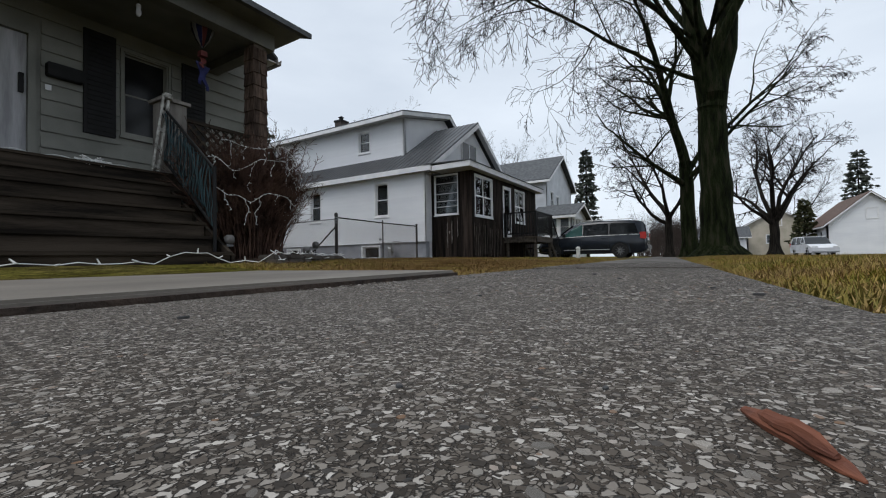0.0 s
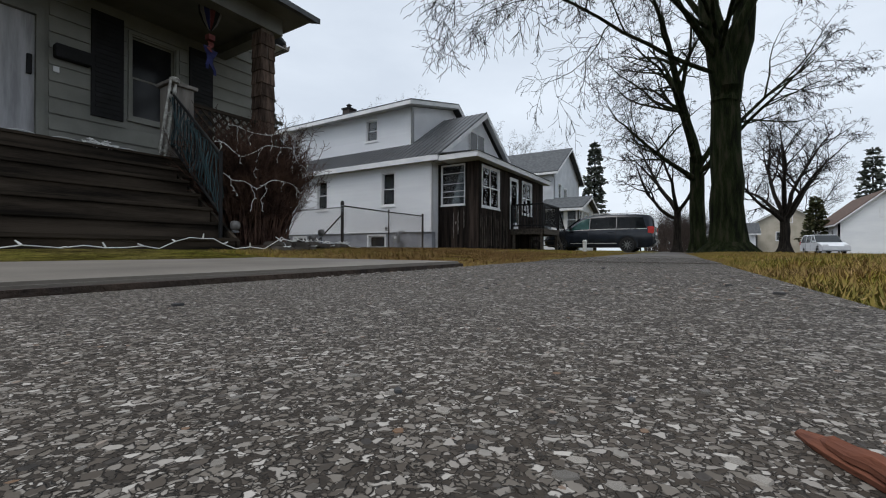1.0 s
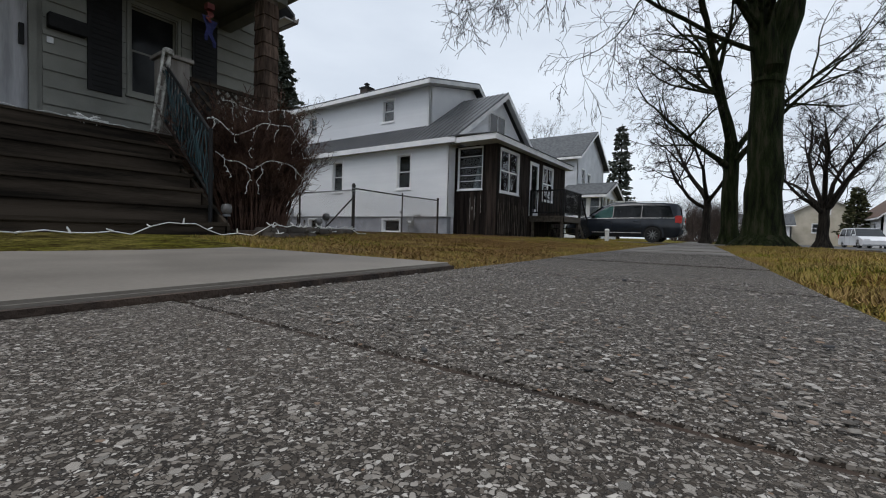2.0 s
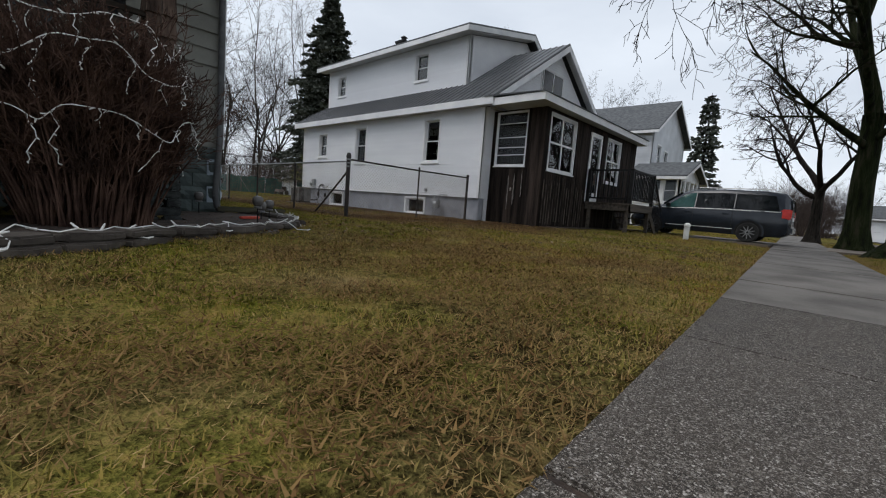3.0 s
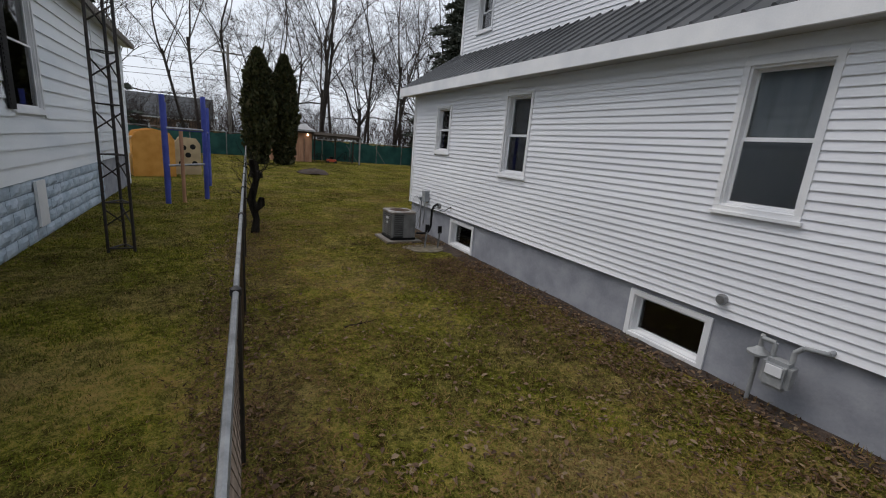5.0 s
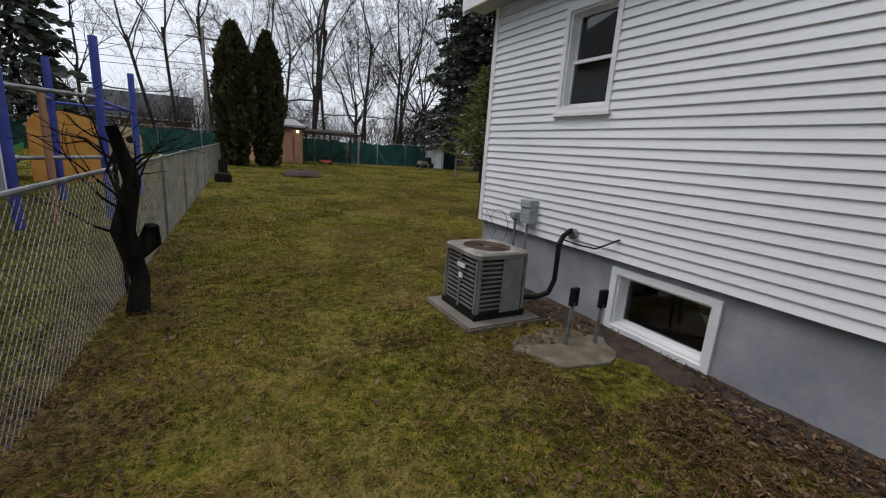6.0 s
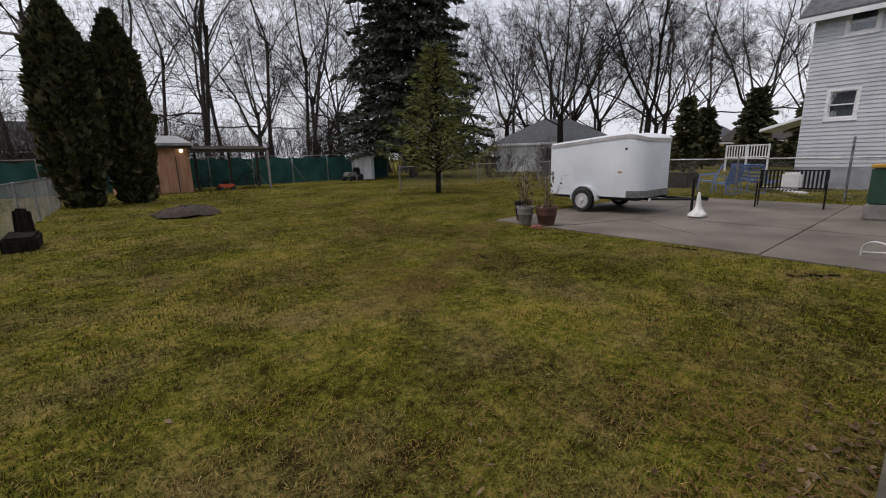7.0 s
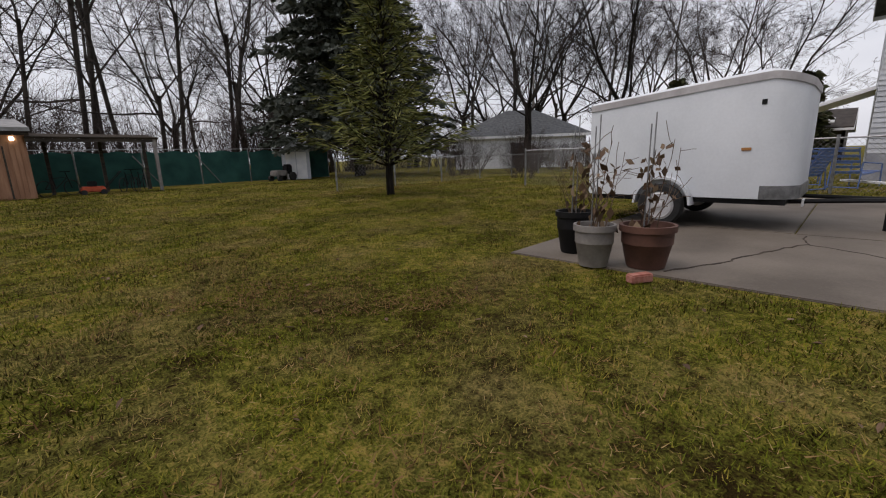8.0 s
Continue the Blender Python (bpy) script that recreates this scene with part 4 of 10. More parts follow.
    for w, ln, mat in ((Wall((0, 0, 0), (0, 1, 0), (1, 0, 0), D0, -0.2, 1.02), D0, M["block_blue"]), (Wall((0, 0, 0), (-1, 0, 0), (0, -1, 0), W, -0.2, 1.02), 1.9, M["skirt"])):
        part("foundation", w.core(0.2, 0.03), mat, h)
        for r in range(5):
            z0 = 0.02 + 0.2 * r
            a = -0.2 * (r % 2)
            while a < ln:
                a0, a1 = max(0.0, a) + 0.006, min(a + 0.4, ln) - 0.006
                a += 0.4
                if a1 - a0 < 0.03:
                    continue
                bm = bmesh.new()
                nx, nz = 5, 3
                grid = []
                for j in range(nz + 1):
                    row = []
                    for i in range(nx + 1):
                        edge = i in (0, nx) or j in (0, nz)
                        row.append(bm.verts.new(w.p(a0 + (a1 - a0) * i / nx, z0 + 0.006 + 0.188 * j / nz, -0.004 if edge else rb.uniform(0.006, 0.032))))
                    grid.append(row)
                for j in range(nz):
                    for i in range(nx):
                        bm.faces.new((grid[j][i], grid[j][i + 1], grid[j + 1][i + 1], grid[j + 1][i]))
                back = [bm.verts.new(w.p(x, z, -0.031)) for x, z in ((a0, z0 + 0.006), (a1, z0 + 0.006), (a1, z0 + 0.194), (a0, z0 + 0.194))]
                ring = [[grid[0][i] for i in range(nx + 1)], [grid[j][nx] for j in range(nz + 1)], [grid[nz][i] for i in range(nx, -1, -1)], [grid[j][0] for j in range(nz, -1, -1)]]
                for s in range(4):
                    bm.faces.new([back[(s + 1) % 4], back[s]] + ring[s])
                bm.faces.new(back)
                part("block", bm, mat, h)
    # the rear part stands on a plain cement footing, with a joint strip in the siding
    bm = bmesh.new()
    box(bm, -0.2, -0.012, D0 + 0.002, D, -0.2, 1.018)
    part("footing", bm, M["foundation"], h)
    for y in (D0, D - 0.09, 0.012):
        bm = bmesh.new()
        box(bm, 0.0, 0.036, y, y + 0.08, 1.03, top - 0.02)
        part("corner_trim", bm, M["house1_side"], h)
    # basement vent with a white frame
    bm = bmesh.new()
    east.slab(bm, 9.2, 9.6, 0.25, 0.98, 0.02, 0.06)
    part("vent_frame", bm, M["trim"], h)
    # roof: ridge along the depth, eave past the wall
    bm = bmesh.new()
    ex, ez, t = 0.24, top + 0.11, 0.06
    for s in (1, -1):
        x_e = ex if s == 1 else -W - ex
        prism(bm, [(x_e, 0, ez), (-W / 2, 0, 7.2), (-W / 2, 0, 7.2 - t), (x_e, 0, ez - t)], (0, -0.3, 0), (0, D + 0.4, 0))
    part("roof", bm, M["shingle"], h, "dark grey shingle roof")
    bm = bmesh.new()
    box(bm, 0.02, ex - 0.02, -0.28, D + 0.38, top - 0.03, top - 0.005)
    part("soffit", bm, M["soffit"], h)
    bm = bmesh.new()
    box(bm, ex - 0.018, ex + 0.012, -0.3, D + 0.4, top - 0.05, top + 0.06)
    part("fascia", bm, M["grey_wood"], h)
    for y0, y1 in ((-0.3, D + 0.4),):
        bm = bmesh.new()
        prism(bm, [(ex + dx, 0, top + dz) for dx, dz in ((0.014, -0.05), (0.08, -0.05), (0.10, 0.07), (0.09, 0.07), (0.072, -0.035), (0.014, -0.035))], (0, y0, 0), (0, y1, 0))
        part("gutter", bm, M["grey_wood"], h, "weathered metal gutter")
    bm = bmesh.new()
    prism(bm, [(0, 0, top), (-W, 0, top), (-W / 2, 0, 7.05)], (0, -0.02, 0), (0, 0.1, 0))
    part("gable", bm, M["house1_shaded_siding"], h)
    # downspout at the corner, with its curved foot and long wooden outlet
    bm = bmesh.new()
    pts = [(-0.06, -0.09, top - 0.03), (-0.06, -0.09, 1.15), (-0.1, -0.12, 0.75), (-0.13, -0.13, 0.3), (-0.1, -0.14, 0.12), (0.0, -0.14, 0.07)]
    for a, b in zip(pts, pts[1:]):
        rod(bm, a, b, 0.045, n=10)
    part("downspout", bm, surface("weathered_downspout", (0.05, 0.052, 0.054), (0.12, 0.122, 0.124), 4, 0.6, 0.2, 40), h, "dented metal downspout", smooth=40)
    # ---- porch: deck, posts, roof, rail, lattice
    # px0 runs on west out of view, so the longer roof shades the porch
    px0, px1, py, zf, zr = -7.48, -0.96, -1.75, 1.27, 3.68
    bm = bmesh.new()
    y = py
    while y < -0.03:
        box(bm, px0, px1, y, min(y + 0.13, -0.03), zf - 0.03, zf)
        y += 0.135
    part("porch_floor", bm, M["step_wood"], h)
    bm = bmesh.new()
    box(bm, px0, px1, py + 0.02, py + 0.06, zf - 0.25, zf - 0.031)
    box(bm, px1 - 0.04, px1, py + 0.06, -0.03, zf - 0.25, zf - 0.031)
    part("porch_beam", bm, M["step_wood"], h)
    bm = bmesh.new()
    box(bm, px1 - 0.36, px1 - 0.13, py + 0.02, py + 0.25, zf, zr + 0.02)
    post = part("porch_post", bm, M["porch_post"], h, "brown porch post clad in short cedar shakes", bevel=0.006)
    rk = random.Random(31)
    for k in range(11):
        z = zf + 0.01 + 0.215 * k
        for face in range(4):
            for half in (0, 1):
                bm = bmesh.new()
                w0, w1 = (-0.128, 0.0) if half == 0 else (0.004, 0.128)
                shift = rk.uniform(-0.03, 0.03)
                a0, a1 = (w0, w1 + shift - 0.004) if half == 0 else (w0 + shift, w1)
                zz = z + rk.uniform(-0.006, 0.006)
                prism(bm, [(0, 0.116, zz), (0, 0.140, zz), (0, 0.120, min(zz + 0.215, zr + 0.01)), (0, 0.116, min(zz + 0.215, zr + 0.01))], (a0, 0, 0), (a1, 0, 0))
                bm.transform(pose(px1 - 0.245, py + 0.135, 0, 0, 0, 90 * face))
                part("shake", bm, M["shake"], post)
    bm = bmesh.new()
    box(bm, px0, px0 + 0.22, py, py + 0.22, zf, zr + 0.02)
    part("porch_post", bm, M["porch_post"], h, bevel=0.012)
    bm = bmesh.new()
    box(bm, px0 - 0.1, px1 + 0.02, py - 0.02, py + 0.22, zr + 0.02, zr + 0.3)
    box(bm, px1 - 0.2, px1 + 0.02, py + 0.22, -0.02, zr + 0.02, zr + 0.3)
    part("porch_header", bm, M["porch_shade_grey"], h)
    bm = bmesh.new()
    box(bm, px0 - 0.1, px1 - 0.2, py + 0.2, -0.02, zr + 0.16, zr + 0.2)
    part("porch_ceiling", bm, M["porch_shade_grey"], h)
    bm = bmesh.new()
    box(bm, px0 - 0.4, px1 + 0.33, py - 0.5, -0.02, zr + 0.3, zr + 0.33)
    part("soffit", bm, M["porch_shade_grey"], h)
    bm = bmesh.new()
    prism(bm, [(0, py - 0.56, zr + 0.33), (0, 0.0, zr + 1.1), (0, 0.0, zr + 1.02), (0, py - 0.56, zr + 0.24)], (px0 - 0.46, 0, 0), (px1 + 0.38, 0, 0))
    part("porch_roof", bm, M["shingle"], h, "dark shingle porch roof")
    for k, s in enumerate(((px1 - 0.36, px1 - 0.02, py + 0.02, py + 0.2), (-2.74, -2.42, py - 0.02, py + 0.26))):
        if k == 0:
            continue
        bm = bmesh.new()
        box(bm, *s, zf, zf + 1.0)
        box(bm, s[0] - 0.04, s[1] + 0.04, s[2] - 0.04, s[3] + 0.04, zf + 1.0, zf + 1.05)
        part("newel", bm, M["grey_wood"], h, "grey weathered boxed newel post", bevel=0.006)
    # unseen western end wall, added to keep the porch interior dark
    bm = bmesh.new()
    box(bm, px0 - 0.12, px0 - 0.002, py + 0.23, -0.02, 0.0, zr + 0.15)
    part("end_wall", bm, M["house1_shaded_siding"], h)
    # stacked-stone pier below the corner post
    rp = random.Random(8)
    pier = None
    for lvl in range(11):
        z, a = 0.0 + 0.092 * lvl, 0.0
        for k in range(2):
            bm = bmesh.new()
            cut = px1 - 0.22 + rp.uniform(-0.08, 0.08)
            xa, xb = (px1 - 0.46, cut) if k == 0 else (cut + 0.008, px1 - 0.06)
            box(bm, xa + rp.uniform(-0.02, 0.015), xb + rp.uniform(-0.02, 0.0) * (k == 0) + rp.uniform(-0.015, 0.02) * k, py - 0.03 + rp.uniform(-0.02, 0.02), py + 0.055, z, z + 0.086)
            q = part("pier_stone", bm, M["slate"], pier if pier else h, "stacked dark slate pier" if pier is None else "", bevel=0.012)
            pier = pier or q
    # lattice rail between newel and post, and lattice skirt below
    lat = []
    for x0, x1, z0, z1, name in ((-2.37, px1 - 0.36, zf + 0.1, zf + 0.82, "lattice_rail"), (-2.37, px1 - 0.05, 0.05, zf - 0.28, "lattice_skirt")):
        bm = bmesh.new()
        box(bm, x0, x1, py + 0.08, py + 0.12, z1, z1 + 0.05)
        box(bm, x0, x1, py + 0.08, py + 0.12, z0 - 0.05, z0)
        n = int((x1 - x0 + z1 - z0) / 0.14)
        for i in range(1, n):
            s = i * 0.14
            for flip, yy in ((0, py + 0.085), (1, py + 0.105)):
                a = (max(0, s - (z1 - z0)), min(s, z1 - z0))
                b = (min(s, x1 - x0), max(0, s - (x1 - x0)))
                pa, pb = [(p[0] if not flip else (x1 - x0) - p[0], p[1]) for p in (a, b)]
                d = Vector((pb[0] - pa[0], 0, pb[1] - pa[1]))
                if d.length < 0.03:
                    continue
                w = Vector((-d.z, 0, d.x)).normalized() * 0.018
                prism(bm, [(-w.x, 0, -w.z), (w.x, 0, w.z), (w.x, 0.01, w.z), (-w.x, 0.01, -w.z)], (x0 + pa[0], yy, z0 + pa[1]), (x0 + pb[0], yy, z0 + pb[1]))
        part(name, bm, M["step_wood"], h)
    return h


porch_house()


def front_steps():
    s = thing("porch_steps", (-9.61, -2.1, 0.0), "dark weathered wooden porch steps", "steps")
    n, rise, run = 7, 0.19, 0.27
    x0, x1 = -2.5, 0.0
    for k in range(n - 1):
        z = 1.27 - rise * (k + 1)
        y1 = -run * k
        bm = bmesh.new()
        box(bm, x0, x1, y1 - run - 0.03, y1, z - 0.04, z)
        part("tread", bm, M["step_wood"], s, bevel=0.006)
        bm = bmesh.new()
        box(bm, x0 + 0.02, x1 - 0.02, y1 - run, y1 - run + 0.025, z - rise, z - 0.041)
        part("riser", bm, M["step_wood"], s)
    for x in (x0 - 0.04, x1):
        bm = bmesh.new()
        prism(bm, [(0, 0.0, 1.14), (0, -run * (n - 1), 0.1), (0, -run * (n - 1), -0.1), (0, 0.0, -0.1)], (x, 0, 0), (x + 0.04, 0, 0))
        part("stringer", bm, M["step_wood"], s)
    return s


front_steps()


def step_railing():
    r = thing("step_railing", (-9.58, -2.15, 0.0), "black wrought-iron step railing wound with dark light strings", "railing")
    top0, top1 = Vector((0, 0.05, 2.17)), Vector((-0.10, -1.35, 1.12))
    bot0, bot1 = Vector((0, 0.05, 1.45)), Vector((-0.10, -1.35, 0.42))
    for a, b in ((top0, top1), (bot0, bot1)):
        bm = bmesh.new()
        rod(bm, a, b, 0.018, n=8)
        part("rail", bm, M["black"], r)
    for k in range(15):
        u = k / 14
        bm = bmesh.new()
        a, b = bot0.lerp(bot1, u), top0.lerp(top1, u)
        rod(bm, a - Vector((0, 0, 0.0)), b, 0.009, n=6)
        part("baluster", bm, M["black"], r)
    bm = bmesh.new()
    rod(bm, (-0.10, -1.35, 0.1), (-0.10, -1.35, 1.16), 0.022)
    part("post", bm, M["black"], r)
    bm = bmesh.new()
    q = None
    for k in range(120):
        u = k / 119
        c = bot0.lerp(bot1, u).lerp(top0.lerp(top1, u), 0.5 + 0.45 * math.sin(k * 0.9))
        p = c + Vector((0.035 * math.cos(k * 1.7), 0, 0.03 * math.sin(k * 2.3)))
        if q is not None:
            rod(bm, q, p, 0.007, n=5)
        q = p
    tagged(part("light_string", bm, surface("teal_wire", (0.006, 0.022, 0.026), (0.014, 0.050, 0.060), 6, 0.6, 0.0, 40), r), "dark teal garland of unlit fairy lights", kind="stuff")
    return r


step_railing()
lp = thing("newel_post", (-9.74, -2.2, 1.26), "leaning white newel post with flaking paint", "post")
flaking = surface("chipped_white_paint", (0.12, 0.115, 0.10), (0.46, 0.455, 0.42), 9, 0.8, 0.5, 40, spots=0.9)
for x, r in ((-0.045, 0.017), (0.045, 0.022)):
    bm = bmesh.new()
    lathe(bm, [(r, 0.0), (r, 0.1), (r * 1.35, 0.12), (r * 0.8, 0.2), (r * 1.15, 0.5), (r * 0.8, 0.85), (r * 1.35, 0.92), (r, 0.95), (r, 1.06)], 10, (x, 0, 0))
    part("stile", bm, flaking, lp, smooth=40)
for z in (0.03, 0.3, 0.55, 0.8):
    bm = bmesh.new()
    box(bm, -0.045, 0.045, -0.008, 0.008, z, z + 0.05)
    part("rung", bm, flaking, lp, bevel=0.003)
bm = bmesh.new()
lathe(bm, [(0.03, 1.02), (0.062, 1.03), (0.066, 1.08), (0.05, 1.10), (0.01, 1.105)], 14, (0.02, 0, 0))
part("cap", bm, flaking, lp, smooth=40)
lp.rotation_euler = (radians(3), radians(7), radians(25))

# ---------------------------------------------------------------- chain-link fence
M["wire"] = M["mesh_wire"]


def chain_link(bm, p, q, z0, z1, cell=0.06, r=0.0032):
    """A diamond wire net between two feet p and q: thin three-sided wires."""
    p, q = Vector((*p, 0)), Vector((*q, 0))
    L, Hh = (q - p).length, z1 - z0
    d = (q - p) / L
    side = Vector((-d.y, d.x, 0))
    step = cell * 1.35
    n = int((L + Hh) / step)
    verts, faces = [], []
    for i in range(n + 1):
        s = i * step
        for flip in (0, 1):
            a = (max(0.0, s - Hh), min(s, Hh))
            b = (min(s, L), max(0.0, s - L))
            if flip:
                a, b = (L - a[0], a[1]), (L - b[0], b[1])
            A, B = p + d * a[0] + Vector((0, 0, z0 + a[1])), p + d * b[0] + Vector((0, 0, z0 + b[1]))
            if (B - A).length < 0.02:
                continue
            t = (B - A).normalized()
            u = t.cross(side).normalized()
            o = side * (r if flip else -r)
            ring = [o + u * r, o - u * r * 0.5 + side * r * 0.87, o - u * r * 0.5 - side * r * 0.87]
            va = [bm.verts.new(A + w) for w in ring]
            vb = [bm.verts.new(B + w) for w in ring]
            for k in range(3):
                bm.faces.new((va[k], va[(k + 1) % 3], vb[(k + 1) % 3], vb[k]))


def yard_fence():
    f = thing("fence", (-4.33, 0.0, 0.0), "grey chain-link garden fence with dark steel posts", "fence")
    # local: corner post at the origin; the front run goes to +x, the side run to +y
    rust = surface("weathered_brown_wire", (0.085, 0.064, 0.048), (0.19, 0.145, 0.11), 6, 0.8, 0.0, 40)
    bm = bmesh.new()
    lathe(bm, [(0.042, -0.4), (0.042, 1.22), (0.05, 1.22), (0.05, 1.27), (0.035, 1.31), (0.01, 1.325)], 16)
    cp = part("corner_post", bm, M["black_post"], f, "thick black corner post with worn cap", smooth=40)
    bm = bmesh.new()
    for z in (1.17, 1.1, 1.03):
        lathe(bm, [(0.049, z), (0.052, z + 0.008), (0.052, z + 0.022), (0.049, z + 0.03)], 14)
    part("band", bm, M["steel"], cp)
    front = [(2.14, 0.16), (3.95, 0.13)]
    run = [(0.0, 0.0)] + [(0.055 * k * 2.44, k * 2.44) for k in range(1, 14)]
    for i, (x, y) in enumerate(front):
        bm = bmesh.new()
        r = 0.02 if i == 0 else 0.034
        lathe(bm, [(r, -0.3), (r, 1.22), (r + 0.006, 1.22), (r + 0.004, 1.26), (0.01, 1.275)], 12, (x, y, 0))
        part("post", bm, M["black_post"], f, smooth=40)
    for x, y in run[1:]:
        bm = bmesh.new()
        lathe(bm, [(0.025, -0.3), (0.025, 1.13), (0.032, 1.13), (0.03, 1.17), (0.01, 1.185)], 10, (x, y, 0))
        part("post", bm, M["black_post"] if y < 12 else M["steel"], f, smooth=40)
    # rails
    for a, b, m in (((0, 0), front[0], "black_post"), (front[0], front[1], "black_post")):
        bm = bmesh.new()
        rod(bm, (a[0], a[1], 1.19), (b[0], b[1], 1.19), 0.019, n=10)
        part("top_rail", bm, M[m], f, smooth=40)
    for a, b in zip(run, run[1:]):
        bm = bmesh.new()
        rod(bm, (a[0], a[1], 1.15), (b[0], b[1], 1.15), 0.017, n=8)
        part("top_rail", bm, M["steel"], f, smooth=40)
    bm = bmesh.new()
    rod(bm, (0.0, 0.05, 0.92), (0.06, 1.3, 0.05), 0.02, n=8)
    part("brace", bm, M["black_post"], f, smooth=40)
    for k, (a, b) in enumerate(zip(run, run[1:])):
        bm = bmesh.new()
        chain_link(bm, a, b, 0.03, 1.15, 0.055 if k < 6 else 0.07, 0.0021 if k < 3 else 0.0025)
        tagged(part("wire_net", bm, rust if k < 3 else M["wire"], f), kind="stuff")
    # the front net is torn: it hangs only towards the house
    bm = bmesh.new()
    chain_link(bm, (2.14, 0.14), (3.93, 0.11), 0.0, 1.18, 0.055, 0.0034)
    tagged(part("wire_net", bm, rust, f, "sagging brownish front net"), kind="stuff")
    bm = bmesh.new()
    chain_link(bm, (0.05, 0.01), (2.13, 0.14), 0.0, 1.18, 0.055, 0.0021)
    tagged(part("wire_net", bm, rust, f), kind="stuff")
    return f


yard_fence()

# ---------------------------------------------------------------- beside the white house
def condenser():
    c = thing("air_conditioner", (-0.85, 8.33, 0.06), "grey outdoor air conditioner on a concrete pad", "air conditioner")
    grey = surface("grey_enamel", (0.13, 0.13, 0.127), (0.22, 0.22, 0.215), 5, 0.45, 0.1, 80)
    dark = M["black"]
    bm = bmesh.new()
    box(bm, -0.40, 0.40, -0.42, 0.42, -0.12, 0.0)
    part("pad", bm, M["walk_concrete"], c, "pale concrete pad", bevel=0.015)
    bm = bmesh.new()
    box(bm, -0.275, 0.275, -0.295, 0.295, 0.002, 0.05)
    part("base", bm, dark, c)
    core = bmesh.new()
    box(core, -0.25, 0.25, -0.27, 0.27, 0.05, 0.54)
    part("coil", core, surface("dark_coil", (0.012, 0.012, 0.012), (0.03, 0.03, 0.03), 5, 0.7, 0.5, 200), c)
    for x, y in ((-0.27, -0.29), (0.27, -0.29), (-0.27, 0.29), (0.27, 0.29)):
        bm = bmesh.new()
        w = 0.055
        box(bm, min(x, x - math.copysign(w, x)), max(x, x - math.copysign(w, x)), min(y, y - math.copysign(w, y)), max(y, y - math.copysign(w, y)), 0.05, 0.55)
        part("corner_panel", bm, grey, c, bevel=0.015)
    for s in (-1, 1):
        for k in range(11):
            z = 0.085 + 0.042 * k
            for a, b in ((-0.215, -0.01), (0.01, 0.215)) if s == -1 else ((-0.215, 0.215),):
                bm = bmesh.new()
                box(bm, 0.262 * s - 0.006, 0.262 * s + 0.006, a * 1.08, b * 1.08, z, z + 0.016)
                part("louvre", bm, grey, c)
                bm = bmesh.new()
                box(bm, a, b, 0.282 * s - 0.006, 0.282 * s + 0.006, z, z + 0.016)
                part("louvre", bm, grey, c)
        bm = bmesh.new()
        box(bm, 0.268 * s - 0.006, 0.268 * s + 0.006, -0.012, 0.012, 0.05, 0.55)
        part("stile", bm, grey, c)
    bm = bmesh.new()
    box(bm, -0.01, 0.215, -0.292, -0.286, 0.05, 0.55)
    part("service_panel", bm, grey, c, bevel=0.003)
    # top lid with a round opening
    bm = bmesh.new()
    n = 40
    def ring(r, z, square=0.0):
        out = []
        for i in range(n):
            a = 2 * math.pi * (i + 0.5) / n
            x, y = math.cos(a), math.sin(a)
            k = 1 / max(abs(x), abs(y))
            q = (1 - square) + square * min(k, 1.30)
            out.append(bm.verts.new((x * r * q, y * r * 1.06 * q, z)))
        return out
    rings = [ring(0.285, 0.55, 1.0), ring(0.288, 0.585, 1.0), ring(0.275, 0.60, 1.0), ring(0.225, 0.605), ring(0.215, 0.60), ring(0.212, 0.56)]
    for a, b in zip(rings, rings[1:]):
        for i in range(n):
            bm.faces.new((a[i], a[(i + 1) % n], b[(i + 1) % n], b[i]))
    bm.faces.new(rings[0][::-1])
    lid = part("lid", bm, surface("light_grey_enamel", (0.20, 0.205, 0.20), (0.32, 0.32, 0.31), 5, 0.5, 0.15, 80, c3=(0.16, 0.13, 0.10)), c, "light grey lid with round fan opening", smooth=40)
    rust = surface("rusty_grille_wire", (0.045, 0.026, 0.017), (0.11, 0.062, 0.040), 14, 0.8, 0.2, 90)
    for k in range(15):
        bm = bmesh.new()
        r = 0.05 + 0.0115 * k
        q = None
        for i in range(25):
            p = Vector((r * math.cos(i * math.pi / 12), 1.06 * r * math.sin(i * math.pi / 12), 0.597))
            if q is not None:
                rod(bm, q, p, 0.0022, n=4)
            q = p
        part("grille_ring", bm, rust, lid)
    for k in range(8):
        bm = bmesh.new()
        a = k * math.pi / 4
        rod(bm, (0.03 * math.cos(a), 0.03 * math.sin(a), 0.597), (0.214 * math.cos(a), 0.225 * math.sin(a), 0.597), 0.003, n=4)
        part("grille_spoke", bm, rust, lid)
    for k in range(3):
        bm = bmesh.new()
        a = k * 2.1 + 0.3
        u, v = Vector((math.cos(a), math.sin(a), 0)), Vector((-math.sin(a), math.cos(a), 0))
        prism(bm, [u * 0.03 - v * 0.02, u * 0.19 - v * 0.07, u * 0.19 + v * 0.07, u * 0.03 + v * 0.03], (0, 0, 0.56), (0, 0, 0.565))
        part("fan_blade", bm, surface("rusty_fan_blade", (0.075, 0.055, 0.045), (0.15, 0.12, 0.10), 9, 0.7, 0.2, 60), c)
    bm = bmesh.new()
    lathe(bm, [(0.062, 0.545), (0.065, 0.588), (0.05, 0.594), (0.0, 0.595)], 20)
